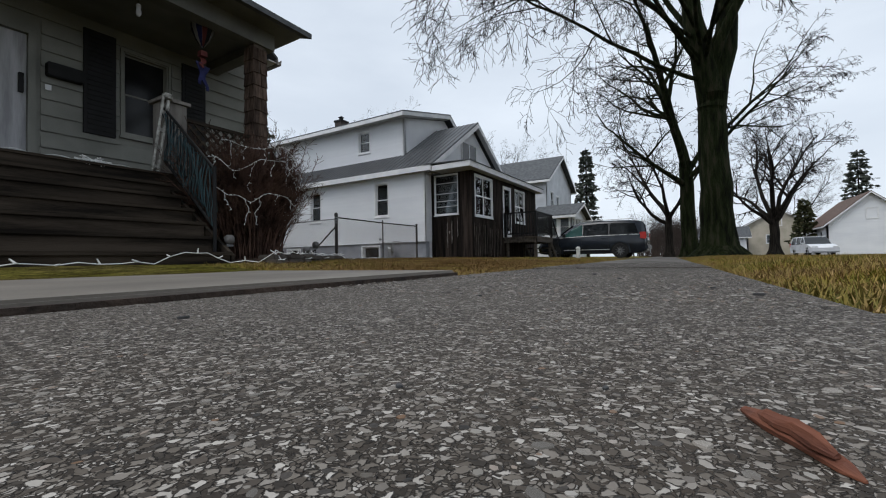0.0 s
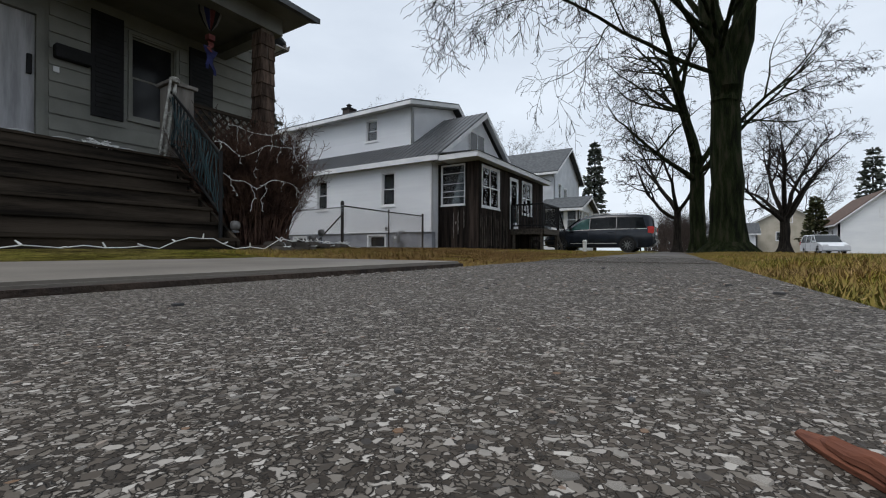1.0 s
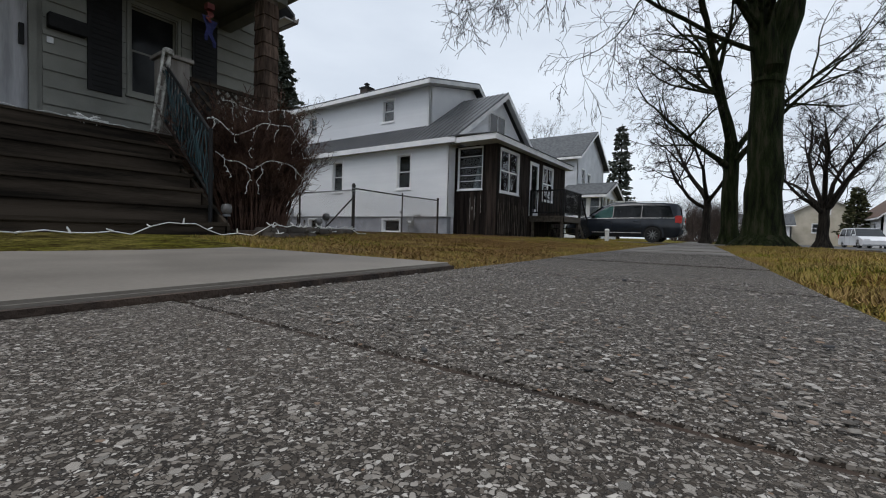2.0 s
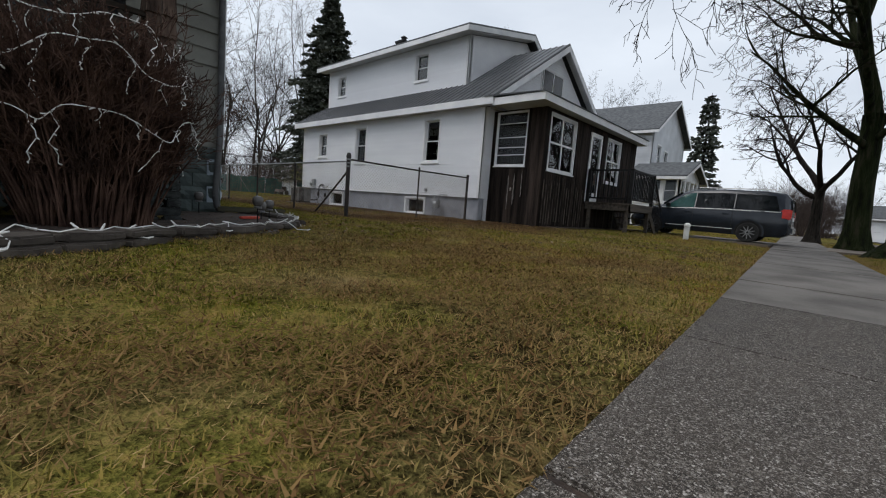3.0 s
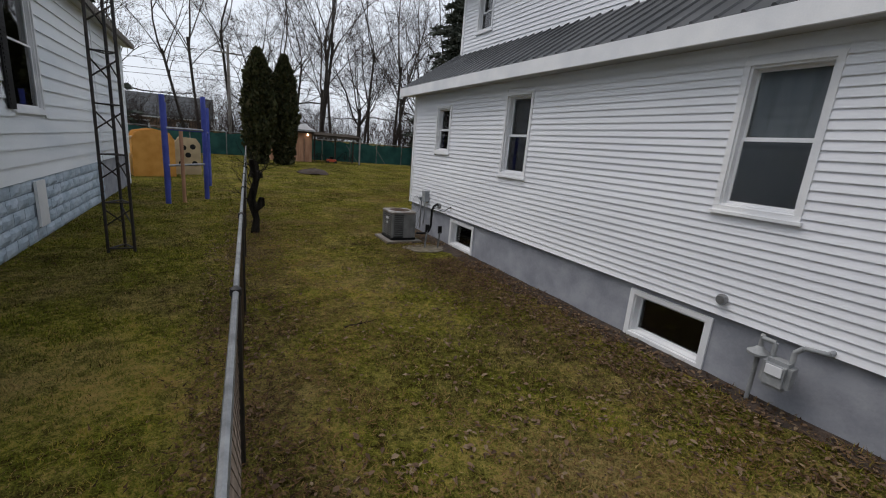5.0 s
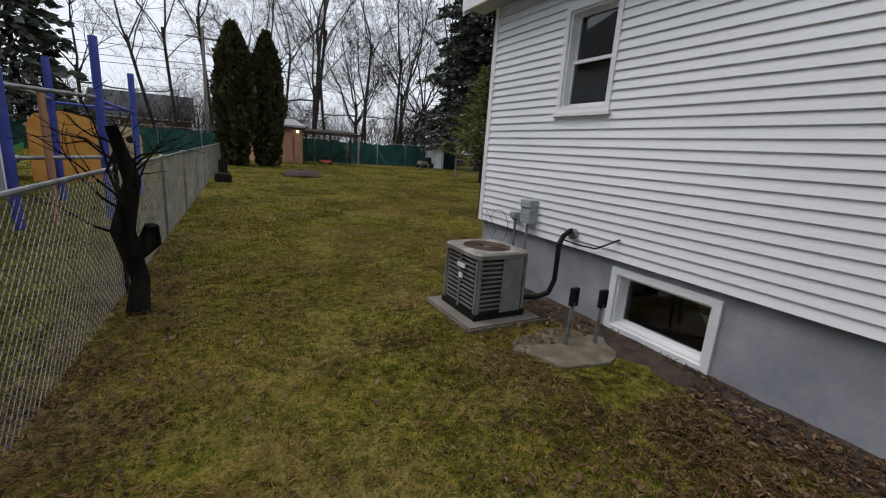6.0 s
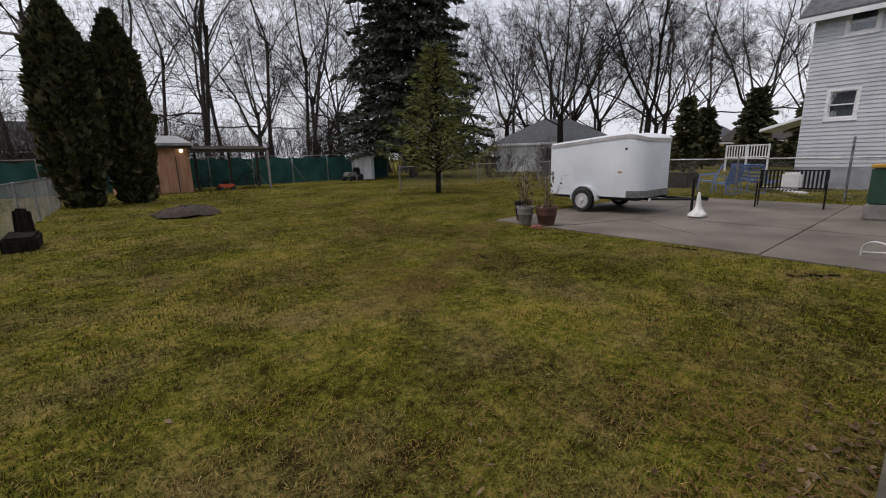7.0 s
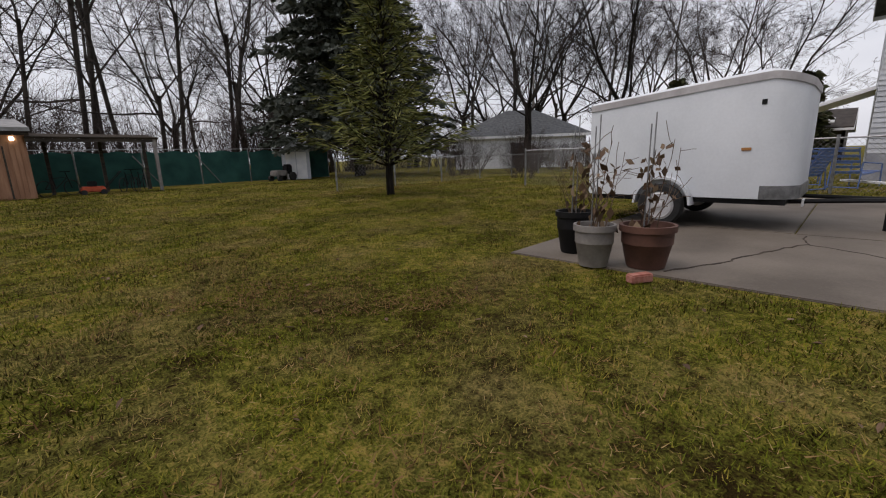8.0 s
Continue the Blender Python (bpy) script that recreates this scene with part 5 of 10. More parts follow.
    part("fan_motor", bm, surface("dull_motor_grey", (0.055, 0.052, 0.05), (0.10, 0.095, 0.09), 8, 0.6, 0.1, 60), c, smooth=50)
    bm = bmesh.new()
    box(bm, -0.285, -0.272, -0.10, 0.04, 0.42, 0.47)
    part("badge", bm, M["trim"], c, "pale blank name badge", bevel=0.008)
    bm = bmesh.new()
    box(bm, -0.284, -0.272, -0.06, 0.0, 0.33, 0.37)
    part("label_plate", bm, M["trim"], c)


condenser()


def pipe(bm, pts, r, n=8):
    for a, b in zip(pts, pts[1:]):
        rod(bm, a, b, r, n=n)


# patch of poured concrete with two capped standpipes
bm = bmesh.new()
ring = [(-0.62 + 0.42 * math.cos(a) * (1 + 0.14 * math.sin(3 * a) + 0.06 * math.sin(7 * a)), 7.42 + 0.36 * math.sin(a) * (1 + 0.12 * math.cos(2 * a) + 0.06 * math.cos(5 * a)), 0) for a in [2 * math.pi * i / 28 for i in range(28)]]
prism(bm, ring, (0, 0, -0.05), (0, 0, 0.036))
single("concrete_patch", bm, surface("muddy_concrete", (0.085, 0.072, 0.055), (0.17, 0.15, 0.12), 7, 0.9, 0.6, 60, c3=(0.12, 0.10, 0.06)), "small rounded patch of poured concrete", "concrete patch", kind="structure", bevel=0.006)
for x, y, hh, lean in ((-0.62, 7.45, 0.46, 0.03), (-0.36, 7.38, 0.44, 0.02)):
    s = thing("standpipe", (x, y, 0.03), "rusty steel standpipe with a dark double cap", "pipe", "standpipes by the wall")
    bm = bmesh.new()
    rod(bm, (0, 0, 0), (lean, 0, hh - 0.1), 0.017, n=10)
    part("pipe", bm, M["steel"], s, smooth=40)
    for dx in (-0.02, 0.022):
        bm = bmesh.new()
        box(bm, lean + dx - 0.017, lean + dx + 0.017, -0.02, 0.02, hh - 0.13, hh + 0.02)
        part("cap", bm, M["black"], s, bevel=0.006)
# refrigerant line and cables from the wall to the condenser
ln = thing("refrigerant_line", (0.0, 8.08, 0.8), "black insulated refrigerant line bent from the wall", "pipe")
bm = bmesh.new()
pipe(bm, [(-0.015, 0, 0.02), (-0.08, 0, 0.03), (-0.16, 0, -0.02), (-0.2, 0, -0.1), (-0.2, 0.0, -0.45), (-0.24, 0.02, -0.58), (-0.36, 0.04, -0.62), (-0.5, 0.08, -0.62)], 0.024, 10)
part("insulation", bm, M["black"], ln, smooth=50)
bm = bmesh.new()
lathe(bm, [(0.05, -0.02), (0.05, 0.06), (0.03, 0.07)], 14)
b = part("wall_flange", bm, M["steel"], ln, smooth=40)
b.rotation_euler = (0, radians(-90), 0)
bm = bmesh.new()
pipe(bm, [(-0.02, -0.52, 0.05), (-0.06, -0.45, 0.0), (-0.05, -0.3, -0.08), (-0.05, -0.12, -0.09), (-0.18, -0.04, -0.05)], 0.008, 6)
part("cable", bm, M["black"], ln)
bx = thing("disconnect_box", (-0.03, 8.72, 0.79), "grey electrical disconnect box with conduit", "electrical box")
gbox = surface("grey_box_paint", (0.26, 0.28, 0.29), (0.36, 0.38, 0.39), 4, 0.5, 0.1, 60)
bm = bmesh.new()
box(bm, -0.09, 0.02, -0.08, 0.08, 0.0, 0.24)
part("body", bm, gbox, bx, bevel=0.006)
bm = bmesh.new()
box(bm, -0.10, 0.02, -0.085, 0.085, 0.17, 0.25)
part("lid", bm, gbox, bx, bevel=0.006)
bm = bmesh.new()
pipe(bm, [(-0.04, 0.0, 0.0), (-0.04, 0.0, -0.2), (-0.06, 0.0, -0.55)], 0.014)
part("conduit", bm, M["steel"], bx)
sk = thing("outdoor_socket", (-0.03, 8.93, 0.78), "grey weatherproof socket box on a conduit", "socket box")
bm = bmesh.new()
box(bm, -0.06, 0.02, -0.045, 0.045, 0.0, 0.1)
box(bm, -0.1, -0.06, -0.04, 0.04, 0.03, 0.1)
part("body", bm, gbox, sk, bevel=0.006)
bm = bmesh.new()
rod(bm, (-0.04, 0, 0), (-0.04, 0, -0.65), 0.016)
part("conduit", bm, M["steel"], sk)


def gas_meter(at, turn, label):
    g = thing("gas_meter", at, label, "gas meter", turn=turn)
    gm = surface("meter_grey", (0.20, 0.21, 0.22), (0.32, 0.33, 0.33), 6, 0.5, 0.2, 60)
    bm = bmesh.new()
    box(bm, -0.11, 0.11, -0.26, -0.09, 0.25, 0.5)
    part("body", bm, gm, g, bevel=0.035)
    bm = bmesh.new()
    pipe(bm, [(-0.07, -0.17, 0.5), (-0.07, -0.17, 0.62), (-0.17, -0.17, 0.62), (-0.2, -0.1, 0.62), (-0.2, -0.1, -0.05)], 0.02)
    part("inlet_pipe", bm, gm, g, smooth=50)
    bm = bmesh.new()
    pipe(bm, [(0.07, -0.17, 0.5), (0.07, -0.17, 0.6), (0.12, -0.17, 0.66), (0.25, -0.1, 0.66), (0.25, 0.02, 0.66)], 0.02)
    part("outlet_pipe", bm, gm, g, smooth=50)
    bm = bmesh.new()
    lathe(bm, [(0.03, 0.0), (0.085, 0.02), (0.09, 0.045), (0.05, 0.07), (0.02, 0.1)], 16, (-0.2, -0.1, 0.42))
    part("regulator", bm, gm, g, smooth=50)
    bm = bmesh.new()
    box(bm, -0.06, 0.06, -0.275, -0.261, 0.38, 0.46)
    part("dial_window", bm, M["trim"], g)


gas_meter((-0.0, 1.45, 0.04), -90, "grey gas meter on the block foundation")
gas_meter((-6.83, 1.15, 0.02), 90, "grey gas meter with bent pipes beside the house wall")
bm = bmesh.new()
lathe(bm, [(0.05, 0), (0.055, 0.03), (0.04, 0.06)], 14)
v = single("wall_vent", bm, M["steel"], "round grey wall vent", "vent", at=(-0.01, 2.08, 0.83), smooth=40)
v.rotation_euler = (0, radians(-90), 0)
# storage chest behind the house corner
ch = thing("storage_chest", (1.22, 10.16, 0.0), "weathered beige wooden storage chest", "chest")
beige = surface("weathered_beige", (0.16, 0.145, 0.12), (0.27, 0.25, 0.21), 4, 0.8, 0.4, 40, stretch=(1, 1, 3))
bm = bmesh.new()
box(bm, -0.52, 0.5, -0.27, 0.35, 0.03, 0.58)
part("body", bm, beige, ch)
bm = bmesh.new()
box(bm, -0.56, 0.53, -0.30, 0.38, 0.58, 0.63)
part("lid", bm, beige, ch, bevel=0.006)
for s in ((-0.55, -0.52, -0.29, -0.2, 0.0, 0.58), (-0.55, -0.52, 0.28, 0.36, 0.0, 0.58), (-0.55, -0.52, -0.2, 0.28, 0.05, 0.13), (-0.55, -0.52, -0.2, 0.28, 0.5, 0.58)):
    bm = bmesh.new()
    box(bm, *s)
    part("frame_board", bm, beige, ch)
cb = thing("loose_cable", (-0.02, 9.6, 0.6), "thin black cable looped on the house corner", "cable")
bm = bmesh.new()
pts = [(-0.01, -0.25 + 0.19 * math.cos(a) - 0.05, 0.05 + 0.2 * math.sin(a)) for a in [0.3 + i * 0.32 for i in range(14)]]
pipe(bm, pts + [(-0.02, -0.3, -0.2), (-0.03, -0.42, -0.45), (-0.04, -0.33, -0.55)], 0.0028, 5)
pipe(bm, [(-0.012, -0.02, 0.12), (-0.02, -0.1, -0.02), (-0.025, -0.2, -0.1), (-0.02, -0.28, -0.02), (-0.012, -0.16, 0.1), (-0.02, 0.0, 0.22)], 0.0024, 5)
pipe(bm, [(-0.012, -0.62, -0.04), (-0.03, -0.6, -0.2), (-0.03, -0.52, -0.38), (-0.05, -0.46, -0.56)], 0.0032, 5)
part("loop", bm, M["black"], cb)


# ---------------------------------------------------------------- branches and leaves
M["bark"] = surface("grey_brown_bark", (0.009, 0.008, 0.007), (0.034, 0.029, 0.024), 3, 0.95, 1.0, 26, stretch=(4, 4, 0.6), dist=0.03, spec=0.08)
M["mossy_bark"] = surface("mossy_bark", (0.007, 0.0075, 0.005), (0.038, 0.036, 0.022), 2.2, 0.95, 1.0, 14, c3=(0.016, 0.022, 0.008), stretch=(3, 3, 0.5), dist=0.06, spec=0.06)
M["wood_bark"] = surface("pale_woodland_bark", (0.022, 0.019, 0.017), (0.085, 0.074, 0.064), 2, 0.95, 0.8, 26, stretch=(3, 3, 0.6), dist=0.02, spec=0.06)
M["wood_twig"] = surface("brown_grey_twig", (0.024, 0.018, 0.016), (0.075, 0.060, 0.052), 1.5, 0.95, 0.0, 20, spec=0.05)
M["twig"] = surface("dark_twig", (0.010, 0.008, 0.007), (0.034, 0.027, 0.023), 1.5, 0.95, 0.0, 20, spec=0.06)


class Wood:
    """Collects tapering branch tubes, thick ones and thin ones apart."""

    def __init__(self):
        self.sets = {True: ([], []), False: ([], [])}

    def tube(self, pts, radii, n):
        thick = n > 4
        v, f = self.sets[thick]
        prev = None
        for i, (p, r) in enumerate(zip(pts, radii)):
            d = (pts[min(i + 1, len(pts) - 1)] - pts[max(i - 1, 0)]).normalized()
            u = d.cross(Vector((0.31, 0.93, 0.2))).normalized()
            w = d.cross(u)
            row = len(v)
            for k in range(n):
                a = 2 * math.pi * k / n
                v.append(p + r * (math.cos(a) * u + math.sin(a) * w))
            if prev is not None:
                for k in range(n):
                    f.append((prev + k, prev + (k + 1) % n, row + (k + 1) % n, row + k))
            prev = row
        f.append(tuple(range(prev + n - 1, prev - 1, -1)))

    def mesh(self, thick, name):
        me = bpy.data.meshes.new(name)
        me.from_pydata(*([list(map(tuple, self.sets[thick][0])), [], self.sets[thick][1]]))
        me.update()
        if thick:
            me.shade_smooth()
        return me


TWIG = {"least": 0.0024}          # thinnest twig, in metres


def grow(w, rng, p, d, length, r, level, spec):
    """One branch and, along it, its children. spec: per level (segments, wander, pull of gravity, children, child length, child angle)."""
    segs, wander, pull, kids, klen, kang = spec[level]
    pts, radii = [Vector(p)], [r]
    d = Vector(d).normalized()
    dirs = [d]
    for i in range(segs):
        d = (d + Vector((rng.gauss(0, wander), rng.gauss(0, wander), rng.gauss(0, wander) + pull))).normalized()
        pts.append(pts[-1] + d * (length / segs))
        radii.append(max(r * (1 - 0.82 * (i + 1) / segs), TWIG["least"]))
        dirs.append(d)
    w.tube(pts, radii, 10 if level == 0 else 7 if level == 1 else 5 if level == 2 else 3)
    if level + 1 >= len(spec):
        return
    for k in range(kids):
        u = (0.22 if level else 0.35) + (0.78 if level else 0.65) * (k + rng.random()) / kids
        i = min(int(u * segs), segs - 1)
        q = pts[i].lerp(pts[i + 1], u * segs - i)
        dd = dirs[i]
        side = dd.cross(Vector((rng.gauss(0, 1), rng.gauss(0, 1), rng.gauss(0, 1)))).normalized()
        a = radians(kang) * rng.uniform(0.6, 1.3)
        nd = dd * math.cos(a) + side * math.sin(a)
        rr = max(radii[i] * rng.uniform(0.45, 0.7), TWIG["least"])
        grow(w, rng, q, nd, length * klen * rng.uniform(0.6, 1.25) * (1.15 - 0.5 * u), rr, level + 1, spec)


def leaf_mesh(name, centres, size, rng, up=0.0, droop=0.0, width=0.35):
    """Many small two-triangle sprays round the given (place, direction) pairs, as one mesh."""
    v, f = [], []
    for p, d in centres:
        d = Vector(d)
        s = size * rng.uniform(0.6, 1.4)
        q = Vector((rng.gauss(0, 1), rng.gauss(0, 1), rng.gauss(0, 1)))
        d = (d + q * 0.35 + Vector((0, 0, up - droop))).normalized()
        u = d.cross(q).normalized() * s * width
        k = len(v)
        a, b = Vector(p), Vector(p) + d * s
        m = a.lerp(b, 0.5)
        v += [tuple(a), tuple(m + u), tuple(b), tuple(m - u)]
        f += [(k, k + 1, k + 2, k + 3)]
    me = bpy.data.meshes.new(name)
    me.from_pydata(v, [], f)
    me.update()
    return me


M["dry_leaf"] = island_surface("dead_leaf", [(0.055, 0.032, 0.018), (0.10, 0.06, 0.035), (0.16, 0.10, 0.06), (0.22, 0.16, 0.10)])

# ---------------------------------------------------------------- front garden bed
M["red_plastic"] = surface("red_plastic", (0.45, 0.05, 0.03), (0.60, 0.09, 0.05), 5, 0.5, 0.1, 40)
M["rubber"] = surface("black_rubber", (0.010, 0.010, 0.010), (0.025, 0.025, 0.025), 6, 0.85, 0.3, 60)
M["rim"] = surface("silver_rim", (0.45, 0.45, 0.46), (0.62, 0.62, 0.62), 6, 0.4, 0.05, 60, metal=0.2)
M["terracotta"] = surface("brown_pot", (0.075, 0.032, 0.022), (0.14, 0.062, 0.042), 4, 0.7, 0.3, 40)
M["grey_pot"] = surface("grey_pot", (0.17, 0.155, 0.145), (0.28, 0.26, 0.245), 4, 0.7, 0.3, 40)
M["blue_paint"] = surface("faded_blue_paint", (0.030, 0.045, 0.26), (0.060, 0.085, 0.38), 3, 0.6, 0.3, 40)
M["orange_wood"] = surface("orange_shed_wood", (0.30, 0.15, 0.085), (0.44, 0.24, 0.145), 2.5, 0.8, 0.3, 40, stretch=(3, 3, 0.4))
M["green_net"] = surface("green_privacy_screen", (0.018, 0.085, 0.075), (0.040, 0.145, 0.125), 1.2, 0.85, 0.3, 60)
M["chip_wood"] = surface("split_redwood", (0.10, 0.032, 0.018), (0.27, 0.095, 0.045), 30, 0.8, 0.6, 160, stretch=(0.15, 1, 1))
bed_line = [(-9.45, -4.1), (-8.75, -3.75), (-8.0, -3.35), (-7.2, -2.95), (-6.68, -2.35), (-6.42, -1.6), (-6.38, -0.9), (-6.5, -0.35)]
bm = bmesh.new()
prism(bm, [(x, y, 0) for x, y in bed_line] + [(-7.6, -0.5, 0), (-7.85, -2.15, 0), (-9.5, -2.3, 0)], (0, 0, -0.15), (0, 0, 0.05))
single("garden_bed", bm, M["soil"], "garden bed of dark bare mulch under the porch", "garden bed", kind="structure")
edging = tagged(new("bed_edging"), "low edging of flat grey stones round the bed", "edging", kind="structure")
rs = random.Random(21)
for (xa, ya), (xb, yb) in zip(bed_line, bed_line[1:]):
    L = math.hypot(xb - xa, yb - ya)
    n = max(1, round(L / 0.42))
    for k in range(n):
        u0, u1 = k / n + 0.01, (k + 1) / n - 0.01
        d = Vector((xb - xa, yb - ya, 0)) / L
        s = Vector((-d.y, d.x, 0))
        for lvl in range(2):
            bm = bmesh.new()
            a, b = Vector((xa, ya, 0)) + d * L * u0, Vector((xa, ya, 0)) + d * L * u1
            w0, w1 = rs.uniform(0.10, 0.15), rs.uniform(0.10, 0.15)
            j = [rs.uniform(-0.055, 0.04) for _ in range(6)]
            a = a + d * rs.uniform(-0.0, 0.05) + s * rs.uniform(-0.04, 0.04)
            b = b - d * rs.uniform(-0.03, 0.04) + s * rs.uniform(-0.04, 0.04)
            ring = [a - s * (w0 + j[0]), a.lerp(b, 0.5) - s * (w0 + 0.02 + j[1]), b - s * (w1 + j[2]), b + s * (w1 + j[3]), a.lerp(b, 0.5) + s * (w1 + 0.03 + j[4]), a + s * (w0 + j[5])]
            z = -0.03 + 0.065 * lvl + rs.uniform(-0.006, 0.006)
            prism(bm, [tuple(p) for p in ring], (0, 0, z), (0, 0, z + 0.06))
            for v in bm.verts:
                v.co.z += 0.03 * noise.noise(v.co * 3)
            part("edging_stone", bm, M["stone"], edging, bevel=0.014)
# cable of white fairy lights lying along the edging
fl = thing("fairy_lights", (-8.0, -3.4, 0.1), "white fairy-light cable lying along the stone edging", "string lights")
bm = bmesh.new()
q = None
pts = []
for (xa, ya), (xb, yb) in zip(bed_line, bed_line[1:]):
    for k in range(9):
        u = k / 9
        pts.append(Vector((xa + (xb - xa) * u, ya + (yb - ya) * u, 0)))
pts = [Vector((-13.4 + 0.13 * i, -4.3 + 0.007 * i, 0)) for i in range(30)] + pts[:52]
for i, p in enumerate(pts):
    base = Vector((p.x + 8.0 + 0.02 * math.sin(i * 1.1), p.y + 3.4 - 0.10 + 0.06 * math.sin(i * 0.8), 0.015 + 0.012 * math.sin(i * 2.3) + (0.10 * max(0, math.sin(i * 0.55 + 1)) if 20 < i < 34 else 0) - (0.1 if i < 30 else 0)))
    if q is not None:
        rod(bm, q, base, 0.0045, n=5)
    if i % 2 == 0:
        dd = Vector((rs.gauss(0, 1), rs.gauss(0, 1), abs(rs.gauss(0, 0.7)) + 0.2)).normalized()
        rod(bm, base, base + dd * 0.05, 0.009, 0.005, 6)
    if i % 9 == 5 and i > 30:
        e = base
        for m in range(5):
            f2 = e + Vector((rs.uniform(-0.05, 0.06), -0.03, -0.035 if m < 2 else rs.uniform(-0.005, 0.005)))
            rod(bm, e, f2, 0.0045, n=5)
            e = f2
        rod(bm, e, e + Vector((0.03, -0.01, 0.01)), 0.008, 0.004, 6)
    q = base
tagged(part("cable", bm, M["white_plastic"], fl), kind="stuff")


def globe_light(at, h):
    g = thing("garden_light", at, "round smoked-glass solar garden light on a stake", "garden light", "solar lights in the bed")
    bm = bmesh.new()
    rod(bm, (0, 0, -0.1), (0, 0, h - 0.05), 0.008)
    part("stake", bm, M["black"], g)
    bm = bmesh.new()
    lathe(bm, [(0.03, h - 0.06), (0.05, h - 0.045), (0.062, h - 0.01), (0.06, h + 0.025), (0.045, h + 0.05), (0.02, h + 0.06)], 16)
    part("globe", bm, surface("smoked_globe", (0.10, 0.095, 0.09), (0.20, 0.19, 0.18), 5, 0.2, 0.05, 40), g, smooth=60)
    bm = bmesh.new()
    lathe(bm, [(0.045, h - 0.085), (0.045, h - 0.065), (0.03, h - 0.06)], 14)
    part("collar", bm, M["steel"], g)


for x, y, h in ((-9.5, -3.5, 0.24), (-7.18, -2.4, 0.26), (-6.85, -1.75, 0.18), (-6.65, -1.55, 0.2), (-7.3, -0.75, 0.24)):
    globe_light((x, y, 0.05), h)
bm = bmesh.new()
prism(bm, [(-0.16, -0.03, 0), (0.1, -0.05, 0), (0.17, 0.0, 0), (0.1, 0.05, 0), (-0.14, 0.04, 0)], (0, 0, 0), (0, 0, 0.035))
single("plastic_scrap", bm, M["red_plastic"], "flat red plastic scrap lying in the bed", "plastic piece", at=(-7.0, -1.75, 0.052), bevel=0.01, turn=20)
# wooden outlet from the downspout
o = thing("drain_trough", (-6.98, -0.5, 0.07), "long rotten wooden drain trough lying on the grass", "drain trough", turn=-9)
bm = bmesh.new()
for a, b, z0, z1 in ((-0.07, 0.07, 0.0, 0.02), (-0.07, -0.05, 0.02, 0.075), (0.05, 0.07, 0.02, 0.075)):
    box(bm, 0.0, 1.0, a, b, z0, z1)
part("trough", bm, surface("mossy_timber", (0.022, 0.022, 0.013), (0.075, 0.070, 0.045), 5, 0.9, 0.6, 40, stretch=(0.3, 2, 2)), o, bevel=0.008)
# white marker post on the lawn
mk = thing("marker_post", (4.45, -4.25, -0.08), "short white marker post in the lawn", "marker post")
bm = bmesh.new()
lathe(bm, [(0.075, 0), (0.075, 0.36), (0.06, 0.37), (0.085, 0.40), (0.085, 0.46), (0.04, 0.5)], 14)
part("post", bm, M["white_plastic"], mk, smooth=30)

# porch ornaments
M["dark_red_cloth"] = surface("dull_red_cloth", (0.10, 0.02, 0.018), (0.17, 0.04, 0.032), 5, 0.85, 0.1, 40)
M["pale_cloth"] = surface("dull_white_cloth", (0.24, 0.23, 0.22), (0.34, 0.33, 0.32), 5, 0.85, 0.1, 40)
M["navy_cloth"] = surface("navy_cloth", (0.008, 0.011, 0.06), (0.016, 0.02, 0.10), 5, 0.85, 0.1, 40)
wind = thing("hanging_ornament", (-8.86, -1.75, 3.80), "striped balloon wind spinner hanging from the porch", "ornament")
bm = bmesh.new()
rod(bm, (0, 0, 0.05), (0, 0, 0.25), 0.003, n=4)
part("cord", bm, M["black"], wind)
for k in range(12):
    bm = bmesh.new()
    rings = [(0.03, -0.36), (0.10, -0.26), (0.155, -0.12), (0.165, -0.02), (0.12, 0.05), (0.02, 0.07)]
    a0, a1 = k * math.pi / 6, (k + 1) * math.pi / 6 - 0.03
    va = [bm.verts.new((r * math.cos(a0), r * math.sin(a0), z)) for r, z in rings]
    vb = [bm.verts.new((r * math.cos(a1), r * math.sin(a1), z)) for r, z in rings]
    for i in range(5):
        bm.faces.new((va[i], vb[i], vb[i + 1], va[i + 1]))
    bmesh.ops.solidify(bm, geom=bm.faces[:], thickness=0.004)
    part("gore", bm, (M["dark_red_cloth"], M["black"], M["pale_cloth"], M["navy_cloth"])[k % 4], wind)
bm = bmesh.new()
box(bm, -0.05, 0.05, -0.05, 0.05, -0.52, -0.44)
part("basket", bm, M["dark_red_cloth"], wind)
for sx, lo, hi, m in ((0.0, -0.70, -0.54, "dark_red_cloth"), (0.04, -1.05, -0.66, "navy_cloth"), (-0.03, -0.98, -0.62, "navy_cloth")):
    bm = bmesh.new()
    rows = []
    for k in range(7):
        z = hi + (lo - hi) * k / 6
        x = sx + 0.03 * math.sin(k * 1.1 + sx * 40)
        wd = 0.05 * (1 - 0.1 * k)
        rows.append([bm.verts.new((x + a, b + 0.02 * math.sin(k * 0.9), z)) for a, b in ((-wd, -0.003), (wd, -0.003), (wd, 0.003), (-wd, 0.003))])
    for r0, r1 in zip(rows, rows[1:]):
        for q in range(4):
            bm.faces.new((r0[q], r0[(q + 1) % 4], r1[(q + 1) % 4], r1[q]))
    bm.faces.new(rows[0][::-1])
    bm.faces.new(rows[-1])
    part("streamer", bm, M[m], wind)
